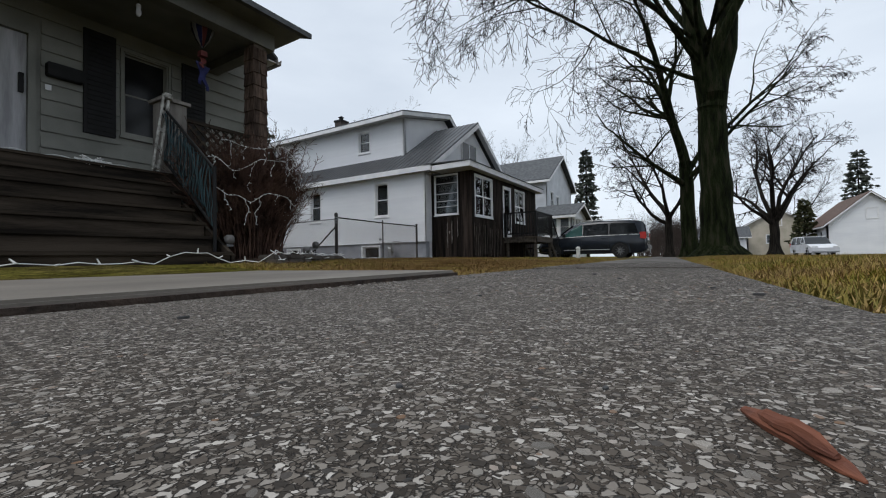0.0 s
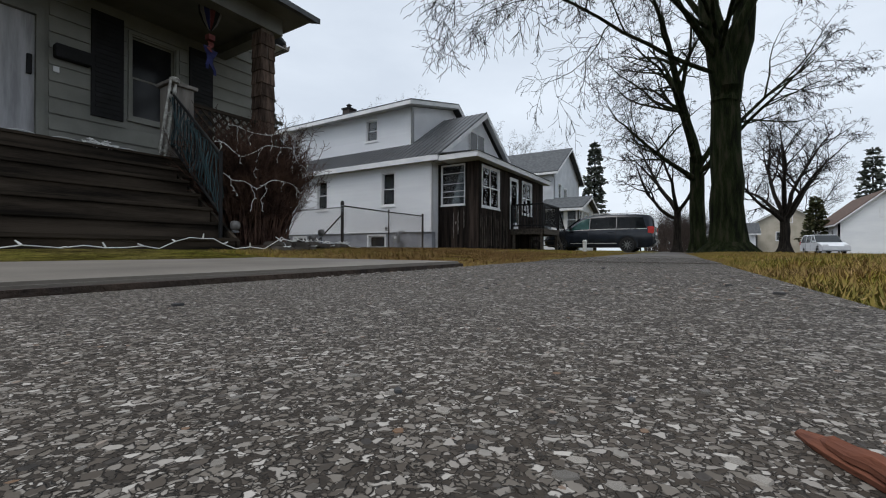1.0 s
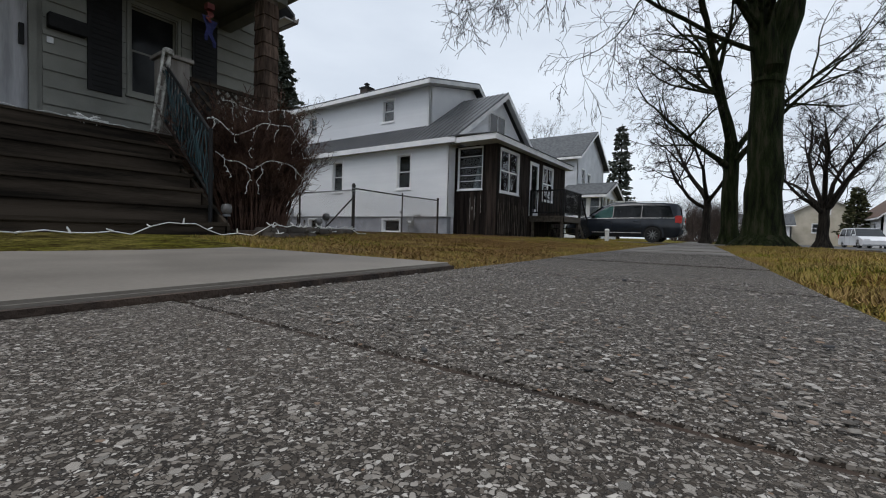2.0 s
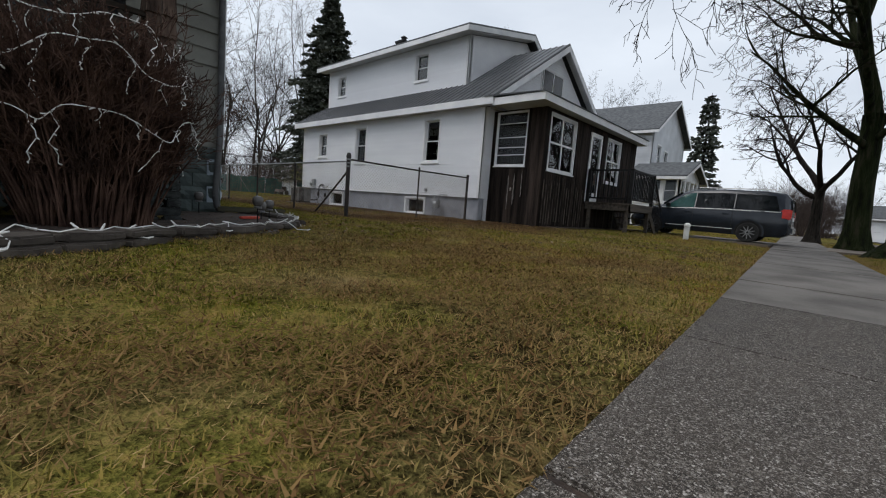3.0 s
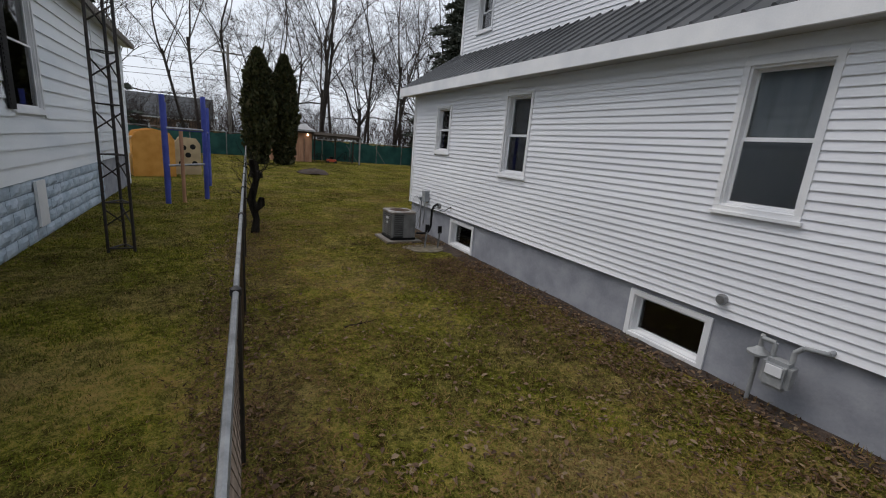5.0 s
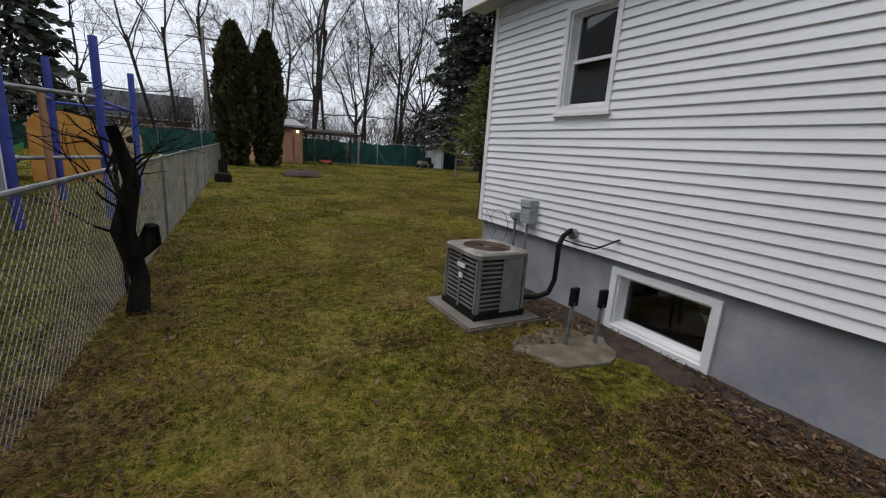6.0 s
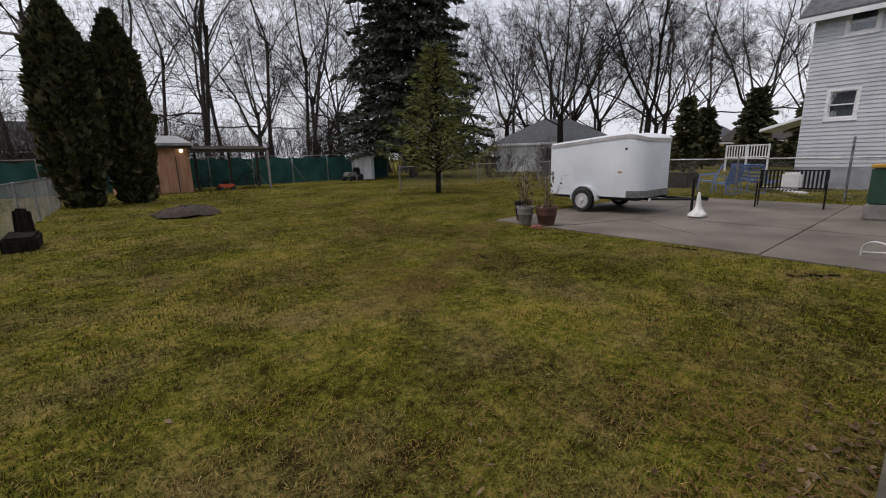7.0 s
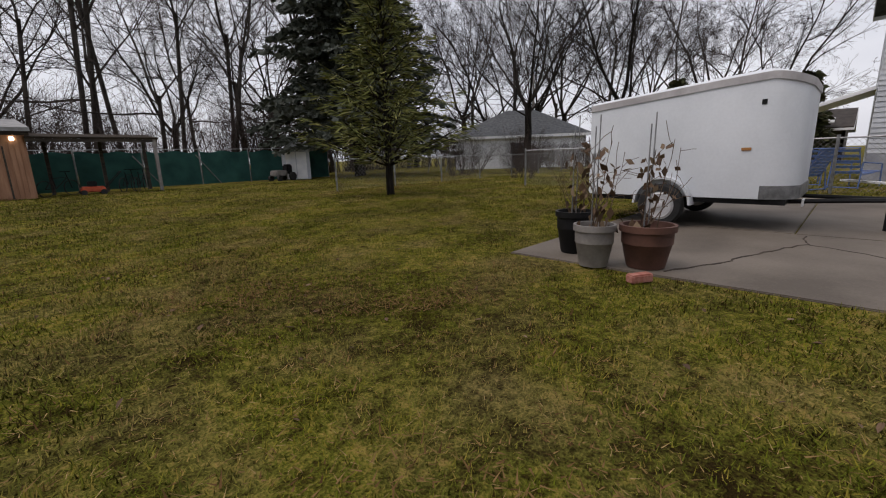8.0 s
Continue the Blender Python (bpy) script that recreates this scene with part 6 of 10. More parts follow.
# small clear hanging ornament further along the porch
drop = thing("hanging_ornament", (-9.75, -1.75, 3.80), "small clear glass ornament hanging from the porch ceiling", "ornament")
bm = bmesh.new()
rod(bm, (0, 0, -0.12), (0, 0, 0.06), 0.003, n=4)
part("cord", bm, M["black"], drop)
bm = bmesh.new()
lathe(bm, [(0.01, -0.12), (0.03, -0.14), (0.032, -0.17), (0.024, -0.2), (0.034, -0.23), (0.034, -0.27), (0.02, -0.30), (0.004, -0.31)], 12)
part("glass_body", bm, M["curtain"], drop, smooth=50)
# snowflake of fairy lights lying on the porch boards, with its cable
flake = thing("light_decoration", (-10.35, -2.02, 1.272), "white wire snowflake light lying on the porch boards", "string lights")
bm = bmesh.new()
for k in range(6):
    a = k * math.pi / 3
    tip = Vector((0.19 * math.cos(a), 0.07 * math.sin(a), 0.03 + 0.07 * math.sin(a)))
    rod(bm, (0, 0, 0.03), tip, 0.008, n=5)
    for u in (0.45, 0.72):
        for b in (-0.7, 0.7):
            rod(bm, tip * u, tip * u + Vector((0.06 * math.cos(a + b), 0.02 * math.sin(a + b), 0.02 * math.sin(a + b) + 0.004)), 0.006, n=4)
part("snowflake", bm, M["white_plastic"], flake)
bm = bmesh.new()
q = None
for k in range(40):
    p = Vector((-1.5 + 0.05 * k, 0.0 + 0.03 * math.sin(k * 0.7), 0.006 + 0.01 * (1 + math.sin(k * 0.9))))
    if q is not None:
        rod(bm, q, p, 0.005, n=4)
    q = p
part("cable", bm, M["white_plastic"], flake)

# ---------------------------------------------------------------- trailer on the pad
def trailer():
    t = thing("cargo_trailer", (8.95, 16.1, 0.037), "white enclosed cargo trailer parked on concrete", "trailer")
    white = surface("white_trailer_skin", (0.58, 0.61, 0.64), (0.70, 0.73, 0.76), 1.0, 0.35, 0.1, 30)
    x0, x1, y0, y1, zb = -0.84, 0.84, -1.0, 1.5, 0.40
    # plan with rounded nose corners, roof rising to a domed nose
    r = 0.36
    plan = [(x0, y1), (x0, 1.0), (x0, 0.42), (x0, -0.1)] + [(x0 + r - r * math.cos(a), y0 + r - r * math.sin(a)) for a in [k * math.pi / 16 for k in range(9)]]
    plan += [(-x, y) for x, y in plan[::-1]]

    def crown(y):
        return 1.70 + 0.18 * (y1 - y) / (y1 + 0.55) if y > -0.55 else 1.88 - 0.10 * ((-0.55 - y) / (-0.55 - y0)) ** 2

    def band(name, low, high, out, mat, label="", rows=plan, closed=True):
        b = bmesh.new()
        n = len(rows)
        loops = [[b.verts.new((x * (1 + o / 0.84), y - (o if y < -0.6 else 0.0), z(y))) for x, y in rows] for o, z in ((out, low), (out, high), (0.003, high), (0.003, low))]
        for a, c in zip(loops, loops[1:] + loops[:1]):
            for q in range(n if closed else n - 1):
                b.faces.new((a[q], a[(q + 1) % n], c[(q + 1) % n], c[q]))
        if not closed:
            b.faces.new([k[0] for k in loops])
            b.faces.new([k[-1] for k in loops][::-1])
        return part(name, b, mat, t, label)

    bm = bmesh.new()
    rings = [[bm.verts.new((x * sc, y * sc if y < 0 else y, zb if lvl == 0 else crown(y) + up)) for x, y in plan] for lvl, sc, up in ((0, 1.0, 0), (1, 1.0, -0.07), (1, 0.985, -0.02), (1, 0.94, 0.02), (1, 0.6, 0.05))]
    for a, b in zip(rings, rings[1:]):
        for k in range(len(plan)):
            bm.faces.new((a[k], a[(k + 1) % len(plan)], b[(k + 1) % len(plan)], b[k]))
    bm.faces.new(rings[0][::-1])
    bm.faces.new(rings[-1])
    body = part("body", bm, white, t, smooth=50)
    alu = surface("pale_aluminium", (0.40, 0.38, 0.38), (0.55, 0.53, 0.53), 4, 0.45, 0.05, 40, metal=0.15)
    band("roof_trim", lambda y: crown(y) - 0.10, lambda y: crown(y) - 0.015, 0.014, alu, "dull aluminium roof-edge trim")
    nose = [q for q in plan if q[1] < -0.45]
    band("stone_guard", lambda y: zb, lambda y: zb + 0.16, 0.014, M["steel"], "grey stone guard round the nose", rows=nose, closed=False)
    bm = bmesh.new()
    box(bm, x0 + 0.05, x1 - 0.05, y0 + 0.1, y1 - 0.05, zb - 0.07, zb)
    part("frame", bm, M["black"], t)
    for x in (x0 - 0.13, x1 + 0.13):
        w = bmesh.new()
        hoop(w, [(0.19, -0.085), (0.265, -0.085), (0.285, -0.05), (0.285, 0.05), (0.265, 0.085), (0.19, 0.085)], 32)
        wheel = part("wheel", w, M["rubber"], t, "black trailer tyre", smooth=50)
        wheel.matrix_local = pose(x + (0.04 if x < 0 else -0.04), 0.42, 0.285, 0, 90, 0)
        w = bmesh.new()
        lathe(w, [(0.19, -0.07), (0.185, 0.07), (0.16, 0.085), (0.15, 0.05), (0.06, 0.04), (0.05, 0.09), (0.02, 0.1)], 24)
        lathe(w, [(0.19, 0.07), (0.185, -0.07), (0.16, -0.085), (0.15, -0.05), (0.06, -0.04), (0.05, -0.09), (0.02, -0.1)], 24)
        part("rim", w, M["rim"], wheel, "white spoked steel rim", smooth=50)
        # black discs on the rim: the holes' darkness as colour
        for k in range(8):
            w = bmesh.new()
            a = k * math.pi / 4
            for s in (-1, 1):
                lathe(w, [(0.022, 0.052 * s), (0.018, 0.058 * s)], 10, (0.105 * math.cos(a), 0.105 * math.sin(a), 0))
            part("rim_hole", w, M["black"], wheel)
        bm = bmesh.new()
        pts = [(0.42 + r * math.cos(a), 0.30 + r * math.sin(a)) for r, aa in ((0.37, range(0, 11)), (0.34, range(10, -1, -1))) for a in [k * math.pi / 10 for k in aa]]
        prism(bm, [(0, y, z) for y, z in pts], (min(x, x * 0.8), 0, 0), (max(x, x * 0.8) + (0.0), 0, 0))
        part("fender", bm, white, t, "rounded white wheel arch", smooth=35)
    bm = bmesh.new()
    rod(bm, (x0, 0.42, 0.285), (x1, 0.42, 0.285), 0.03)
    part("axle", bm, M["black"], t)
    for s in (-0.45, 0.45):
        bm = bmesh.new()
        rod(bm, (s, y0 + 0.1, zb - 0.05), (0, y0 - 0.95, zb - 0.03), 0.03, n=6)
        part("tongue", bm, M["black"], t)
    bm = bmesh.new()
    box(bm, -0.04, 0.04, y0 - 1.12, y0 - 0.85, zb - 0.05, zb + 0.04)
    part("coupler", bm, M["black"], t, bevel=0.01)
    bm = bmesh.new()
    rod(bm, (0.0, y0 - 0.8, 0.0), (0.0, y0 - 0.8, 0.82), 0.03)
    rod(bm, (0.0, y0 - 0.8, 0.80), (0.12, y0 - 0.8, 0.80), 0.012)
    part("jack", bm, M["black"], t)
    bm = bmesh.new()
    box(bm, x0 - 0.012, x0, -0.52, -0.42, 0.98, 1.015)
    part("marker_lamp", bm, surface("amber_lens", (0.30, 0.12, 0.03), (0.42, 0.19, 0.05), 5, 0.4, 0.1, 40), t, "small amber side lamp", bevel=0.003)
    bm = bmesh.new()
    box(bm, x0 - 0.004, x0 + 0.02, -0.62, -0.57, 1.50, 1.56)
    part("emblem", bm, M["black"], t)
    bm = bmesh.new()
    box(bm, -0.5, -0.3, y0 - 0.05, y0 - 0.03, zb - 0.1, zb - 0.02)
    part("plate", bm, M["trim"], t)
    bm = bmesh.new()
    box(bm, x0 - 0.02, x0, 1.40, 1.46, 0.9, 1.0)
    part("door_latch", bm, M["steel"], t)
    return t


trailer()
bm = bmesh.new()
lathe(bm, [(0.02, 0.0), (0.21, 0.005), (0.25, 0.035), (0.235, 0.08), (0.16, 0.13), (0.09, 0.19), (0.07, 0.27), (0.06, 0.36), (0.045, 0.46), (0.03, 0.53), (0.005, 0.54)], 26)
for v in bm.verts:
    k = noise.noise(v.co * 9 + Vector((2, 7, 0))) * 0.035 + noise.noise(v.co * 24) * 0.018
    lean = max(0.0, v.co.z - 0.12)
    v.co.x = v.co.x * (1.1 + k * 7 * (v.co.z < 0.3)) + 0.22 * lean + k
    v.co.y = v.co.y * (0.75 + k * 5) + 0.1 * lean
    v.co.z = max(0.0, v.co.z + k * 0.7 * (v.co.z > 0.02))
single("sack", bm, M["white_plastic"], "white plastic sack slumped against the trailer jack", "sack", at=(8.72, 14.08, 0.036), smooth=60)


def pot(at, r, h, mat, label, plants, seed):
    rng = random.Random(seed)
    p = thing("flower_pot", at, label, "flower pot", "pots on the pad corner")
    bm = bmesh.new()
    lathe(bm, [(r * 0.72, 0), (r * 0.76, 0.02), (r * 0.95, h * 0.55), (r * 0.99, h * 0.57), (r * 0.99, h * 0.62), (r, h - 0.06), (r * 1.1, h - 0.055), (r * 1.1, h), (r * 0.97, h), (r * 0.92, h - 0.07)], 28)
    part("pot", bm, mat, p, smooth=40)
    bm = bmesh.new()
    lathe(bm, [(r * 0.9, h - 0.07), (r * 0.5, h - 0.05), (0.02, h - 0.045)], 18)
    part("soil", bm, M["soil"], p)
    w = Wood()
    cs = []
    for _ in range(plants):
        a, rr = rng.uniform(0, 6.28), r * 0.6 * rng.random()
        q = Vector((rr * math.cos(a), rr * math.sin(a), h - 0.06))
        grow(w, rng, q, (0.25 * rng.gauss(0, 1), 0.25 * rng.gauss(0, 1), 1.0), rng.uniform(0.35, 0.85), 0.006, 0, [(5, 0.12, 0.0, 3, 0.4, 40), (3, 0.2, -0.15, 0, 0, 0)])
        for k in range(7):
            cs.append((q + Vector((rng.gauss(0, 0.07), rng.gauss(0, 0.07), rng.uniform(0.05, 0.75))), (rng.gauss(0, 1), rng.gauss(0, 1), -0.8)))
    v, f = [], []
    for thick in (True, False):
        me = w.mesh(thick, "stem")
        me.materials.append(M["dry_stem"])
        o = tagged(new("dry_stem", me), kind="stuff")
        o.parent = p
    me = leaf_mesh("dry_leaves", cs, 0.09, rng, droop=0.5, width=0.28)
    me.materials.append(M["dry_leaf"])
    o = tagged(new("dry_leaves", me), kind="stuff")
    o.parent = p
    for k in range(2):
        bm = bmesh.new()
        x = r * (0.3 - 0.5 * k)
        rod(bm, (x, 0.02, h - 0.08), (x + 0.02, 0.02, h + 0.95 - 0.1 * k), 0.006, n=6)
        part("cane", bm, M["steel"], p)


M["dry_stem"] = surface("dry_stem", (0.07, 0.045, 0.03), (0.15, 0.10, 0.065), 5, 0.9, 0.0, 30)
pot((5.45, 16.28, 0.04), 0.17, 0.38, M["grey_pot"], "pale grey flower pot with dead stems", 8, 1)
pot((5.68, 15.9, 0.04), 0.215, 0.38, M["terracotta"], "banded brown flower pot with dead stems and canes", 7, 2)
pot((5.86, 16.68, 0.04), 0.18, 0.43, M["black"], "black plastic plant pot with dry growth", 6, 3)
bm = bmesh.new()
box(bm, -0.1, 0.1, -0.045, 0.045, 0, 0.07)
single("brick_piece", bm, surface("pale_red_brick", (0.30, 0.10, 0.07), (0.45, 0.20, 0.16), 20, 0.9, 0.5, 60), "broken pale red brick on the grass", "brick", at=(5.2, 15.78, 0.025), bevel=0.01, turn=-30)


def bench():
    b = thing("garden_bench", (11.75, 13.1, 0.037), "dark slatted metal garden bench", "bench", turn=8)
    metal = M["black"]
    for k in range(17):
        y = -0.62 + 1.24 * k / 16
        bm = bmesh.new()
        box(bm, 0.30, 0.315, y - 0.02, y + 0.02, 0.44, 0.9)
        part("back_slat", bm, metal, b)
        bm = bmesh.new()
        box(bm, -0.18, 0.3, y - 0.02, y + 0.02, 0.42, 0.435)
        part("seat_slat", bm, metal, b)
    for y in (-0.66, 0.66):
        bm = bmesh.new()
        for p, q in (((0.32, y, 0), (0.32, y, 0.92)), ((-0.2, y, 0), (-0.2, y, 0.62)), ((-0.2, y, 0.62), (0.32, y, 0.65)), ((-0.2, y, 0.42), (0.32, y, 0.42))):
            rod(bm, p, q, 0.018)
        part("side_frame", bm, metal, b)
    for z in (0.46, 0.9):
        bm = bmesh.new()
        rod(bm, (0.31, -0.66, z), (0.31, 0.66, z), 0.016)
        part("rail", bm, metal, b)


bench()
bag = bmesh.new()
box(bag, -0.07, 0.07, -0.2, 0.2, 0.0, 0.42)
single("sack", bag, M["white_plastic"], "crumpled white sack leaning on the bench", "sack", at=(11.98, 13.15, 0.475), bevel=0.05)
bn = thing("wheelie_bin", (10.6, 11.3, 0.037), "dark green wheeled bin with yellow lid and pale base", "bin")
bm = bmesh.new()
prism(bm, [(-0.27, -0.3, 0), (0.27, -0.3, 0), (0.27, 0.3, 0), (-0.27, 0.3, 0)], (0, 0, 0.30), (0, 0, 1.02))
part("body", bm, surface("green_bin_plastic", (0.012, 0.05, 0.030), (0.022, 0.075, 0.045), 5, 0.5, 0.1, 40), bn, bevel=0.03)
bm = bmesh.new()
box(bm, -0.29, 0.29, -0.33, 0.32, 1.02, 1.09)
part("lid", bm, surface("yellow_lid", (0.45, 0.26, 0.03), (0.60, 0.36, 0.06), 5, 0.5, 0.1, 40), bn, bevel=0.02)
bm = bmesh.new()
box(bm, -0.3, 0.3, -0.33, 0.33, 0.0, 0.3)
part("base", bm, M["grey_pot"], bn, bevel=0.02)

# ---------------------------------------------------------------- back garden: sheds, screens, mound
def tool_shed():
    s = thing("garden_shed", (1.75, 37.6, 0.0), "orange-brown wooden garden shed with flat grey roof", "shed", turn=4)
    w = Wall((-2.4, -1.0, 0), (1, 0, 0), (0, -1, 0), 3.2, 0.0, 2.45)
    bm = bmesh.new()
    box(bm, -2.4, 0.8, -0.99, 1.6, -0.1, 2.45)
    part("body", bm, M["orange_wood"], s)
    for k in range(22):
        bm = bmesh.new()
        w.slab(bm, 0.01 + 0.143 * k, 0.143 * (k + 1) - 0.006, 0.02, 2.4, 0.0, 0.015)
        part("board", bm, M["orange_wood"], s)
    for a in (0.75, 1.66):
        bm = bmesh.new()
        w.slab(bm, a, a + 0.86, 0.08, 1.85, 0.016, 0.045)
        d = part("door", bm, M["orange_wood"], s)
    for a in (0.69, 1.612, 2.53):
        bm = bmesh.new()
        w.slab(bm, a, a + 0.05, 0.05, 1.93, 0.046, 0.07)
        part("batten", bm, M["deck_wood"], s)
    bm = bmesh.new()
    prism(bm, [(0, -1.3, 2.45), (0, 1.8, 2.95), (0, 1.8, 3.1), (0, -1.3, 2.58)], (-2.8, 0, 0), (0.95, 0, 0))
    part("roof", bm, surface("grey_roll_roof", (0.20, 0.20, 0.20), (0.32, 0.32, 0.32), 3, 0.8, 0.3, 40), s)
    bm = bmesh.new()
    lathe(bm, [(0.05, 0), (0.07, 0.05), (0.07, 0.12), (0.03, 0.15)], 12, (0.45, -1.06, 2.12))
    eave = bmesh.new()
    box(eave, -2.75, 0.9, -1.32, -1.27, 2.30, 2.44)
    part("eave_board", eave, M["step_wood"], s)
    lamp = bpy.data.materials.new("lit_bulb")
    lamp.use_nodes = True
    lamp.node_tree.nodes["Principled BSDF"].inputs["Emission Color"].default_value = (1.0, 0.85, 0.6, 1)
    lamp.node_tree.nodes["Principled BSDF"].inputs["Emission Strength"].default_value = 6.0
    part("lamp", bm, lamp, s, "small lit wall lamp")
    return s


tool_shed()
lt = thing("lean_to", (5.0, 37.6, 0.0), "open wooden lean-to roof on posts", "lean-to")
bm = bmesh.new()
prism(bm, [(0, -1.2, 2.2), (0, 1.2, 2.45), (0, 1.2, 2.52), (0, -1.2, 2.27)], (-2.4, 0, 0), (1.75, 0, 0))
part("roof", bm, M["step_wood"], lt)
for x, y in ((1.6, -1.1), (1.6, 1.0), (0.0, 1.0), (-1.8, 1.0)):
    bm = bmesh.new()
    box(bm, x - 0.06, x + 0.06, y - 0.06, y + 0.06, -0.1, 2.3)
    part("post", bm, M["grey_pot"] if y < 0 else M["deck_wood"], lt)
bm = bmesh.new()
box(bm, -2.4, 1.7, -1.15, -1.08, 2.08, 2.2)
part("beam", bm, M["deck_wood"], lt)
# things stored below the lean-to
mw = thing("lawn_mower", (4.3, 37.0, 0.0), "small orange lawn mower under the lean-to", "mower")
bm = bmesh.new()
box(bm, -0.4, 0.4, -0.25, 0.25, 0.12, 0.34)
part("deck", bm, surface("orange_enamel", (0.40, 0.06, 0.02), (0.55, 0.10, 0.04), 5, 0.5, 0.1, 40), mw, bevel=0.05)
bm = bmesh.new()
box(bm, -0.15, 0.15, -0.15, 0.15, 0.34, 0.55)
part("engine", bm, M["black"], mw, bevel=0.03)
for x, y in ((-0.32, -0.27), (0.32, -0.27), (-0.32, 0.27), (0.32, 0.27)):
    bm = bmesh.new()
    rod(bm, (x, y - 0.03, 0.11), (x, y + 0.03, 0.11), 0.11, n=16)
    part("wheel", bm, M["rubber"], mw)
bm = bmesh.new()
rod(bm, (0.4, -0.2, 0.25), (1.0, -0.2, 0.9), 0.015)
rod(bm, (0.4, 0.2, 0.25), (1.0, 0.2, 0.9), 0.015)
rod(bm, (1.0, -0.2, 0.9), (1.0, 0.2, 0.9), 0.015)
part("handle", bm, M["black"], mw)
for x, y, s in ((3.3, 37.3, 0.45), (5.6, 37.4, 0.5), (6.0, 37.1, 0.35)):
    b = thing("bicycle", (x, y, 0.0), "old dark bicycle leaning under the lean-to", "bicycle", "bicycles under the lean-to", turn=10 * x)
    for c in (-0.5, 0.5):
        bm = bmesh.new()
        q = None
        for i in range(21):
            p = Vector((c + 0.31 * math.cos(i * math.pi / 10), 0, 0.32 + 0.31 * math.sin(i * math.pi / 10)))
            if q is not None:
                rod(bm, q, p, 0.018, n=5)
            q = p
        part("wheel", bm, M["rubber"], b)
    bm = bmesh.new()
    for p, q in (((-0.5, 0, 0.32), (-0.1, 0, 0.32)), ((-0.1, 0, 0.32), (-0.2, 0, 0.85)), ((-0.5, 0, 0.32), (-0.17, 0, 0.72)), ((-0.17, 0, 0.72), (0.36, 0, 0.75)), ((-0.1, 0, 0.32), (0.36, 0, 0.72)), ((0.5, 0, 0.32), (0.34, 0, 0.95)), ((0.34, -0.25, 0.97), (0.34, 0.25, 0.97))):
        rod(bm, p, q, 0.016, n=6)
    part("frame", bm, M["black"], b)


def screen_fence():
    f = thing("screen_fence", (0, 40.3, 0.0), "chain-link back fence covered with green privacy screen", "fence")
    xs = [-14 + 2.6 * k for k in range(13)]
    for i, x in enumerate(xs):
        bm = bmesh.new()
        rod(bm, (x, 0, -0.2), (x, 0, 1.95), 0.035)
        part("post", bm, M["steel"], f)
        if i + 1 < len(xs):
            bm = bmesh.new()
            n, m = 14, 6
            grid = [[bm.verts.new((x + 0.04 + 2.52 * k / n, -0.05 - 0.05 * noise.noise((x + k * 0.4, j * 0.5, 1)), 0.05 + 1.72 * j / m + (0.05 * math.sin(k * 0.8 + i) if j == m else 0))) for k in range(n + 1)] for j in range(m + 1)]
            for j in range(m):
                for k in range(n):
                    bm.faces.new((grid[j][k], grid[j][k + 1], grid[j + 1][k + 1], grid[j + 1][k]))
            bmesh.ops.solidify(bm, geom=bm.faces[:], thickness=0.006)
            part("screen", bm, M["green_net"], f, smooth=60)
            bm = bmesh.new()
            rod(bm, (x, 0, 1.9), (xs[i + 1], 0, 1.9), 0.02, n=6)
            part("top_rail", bm, M["steel"], f)
    for x in (6.4, 9.2):
        bm = bmesh.new()
        rod(bm, (x, -0.1, 1.6), (x + 1.1, -0.1, 0.05), 0.025, n=6)
        part("brace", bm, M["steel"], f)


screen_fence()
sd = thing("white_shed", (14.75, 40.0, 0.0), "small white metal garden shed with gable roof", "shed", turn=-25)
bm = bmesh.new()
box(bm, -0.8, 0.8, -0.9, 1.1, 0, 1.75)
prism(bm, [(-0.8, 0, 1.75), (0.8, 0, 1.75), (0, 0, 2.35)], (0, -0.9, 0), (0, 1.1, 0))
part("body", bm, surface("dull_white_metal", (0.36, 0.38, 0.42), (0.50, 0.52, 0.56), 2, 0.5, 0.1, 30), sd)
for s in (-1, 1):
    bm = bmesh.new()
    prism(bm, [(0, 0, 2.36), (0.9 * s, 0, 1.69), (0.9 * s, 0, 1.74), (0, 0, 2.41)], (0, -1.0, 0), (0, 1.2, 0))
    part("roof", bm, surface("grey_metal_roof", (0.22, 0.23, 0.24), (0.32, 0.33, 0.34), 3, 0.5, 0.1, 30), sd)
    bm = bmesh.new()
    box(bm, min(0.02 * s, 0.6 * s), max(0.02 * s, 0.6 * s), -0.93, -0.901, 0.05, 1.65)
    part("door", bm, M["trim"], sd)
bk = thing("garden_tractor", (13.2, 38.9, 0.0), "pale garden tractor parked beside the white shed", "tractor", turn=200)
bm = bmesh.new()
box(bm, -0.3, 0.6, -0.28, 0.28, 0.3, 0.62)
part("bonnet", bm, M["grey_pot"], bk, bevel=0.06)
bm = bmesh.new()
box(bm, -0.75, -0.35, -0.25, 0.25, 0.4, 0.95)
part("seat", bm, M["black"], bk, bevel=0.08)
for x, y, r in ((-0.55, -0.38, 0.25), (-0.55, 0.38, 0.25), (0.45, -0.34, 0.17), (0.45, 0.34, 0.17)):
    bm = bmesh.new()
    rod(bm, (x, y - 0.07, r), (x, y + 0.07, r), r, n=18)
    part("wheel", bm, M["rubber"], bk)
bm = bmesh.new()
ring = []
n = 26
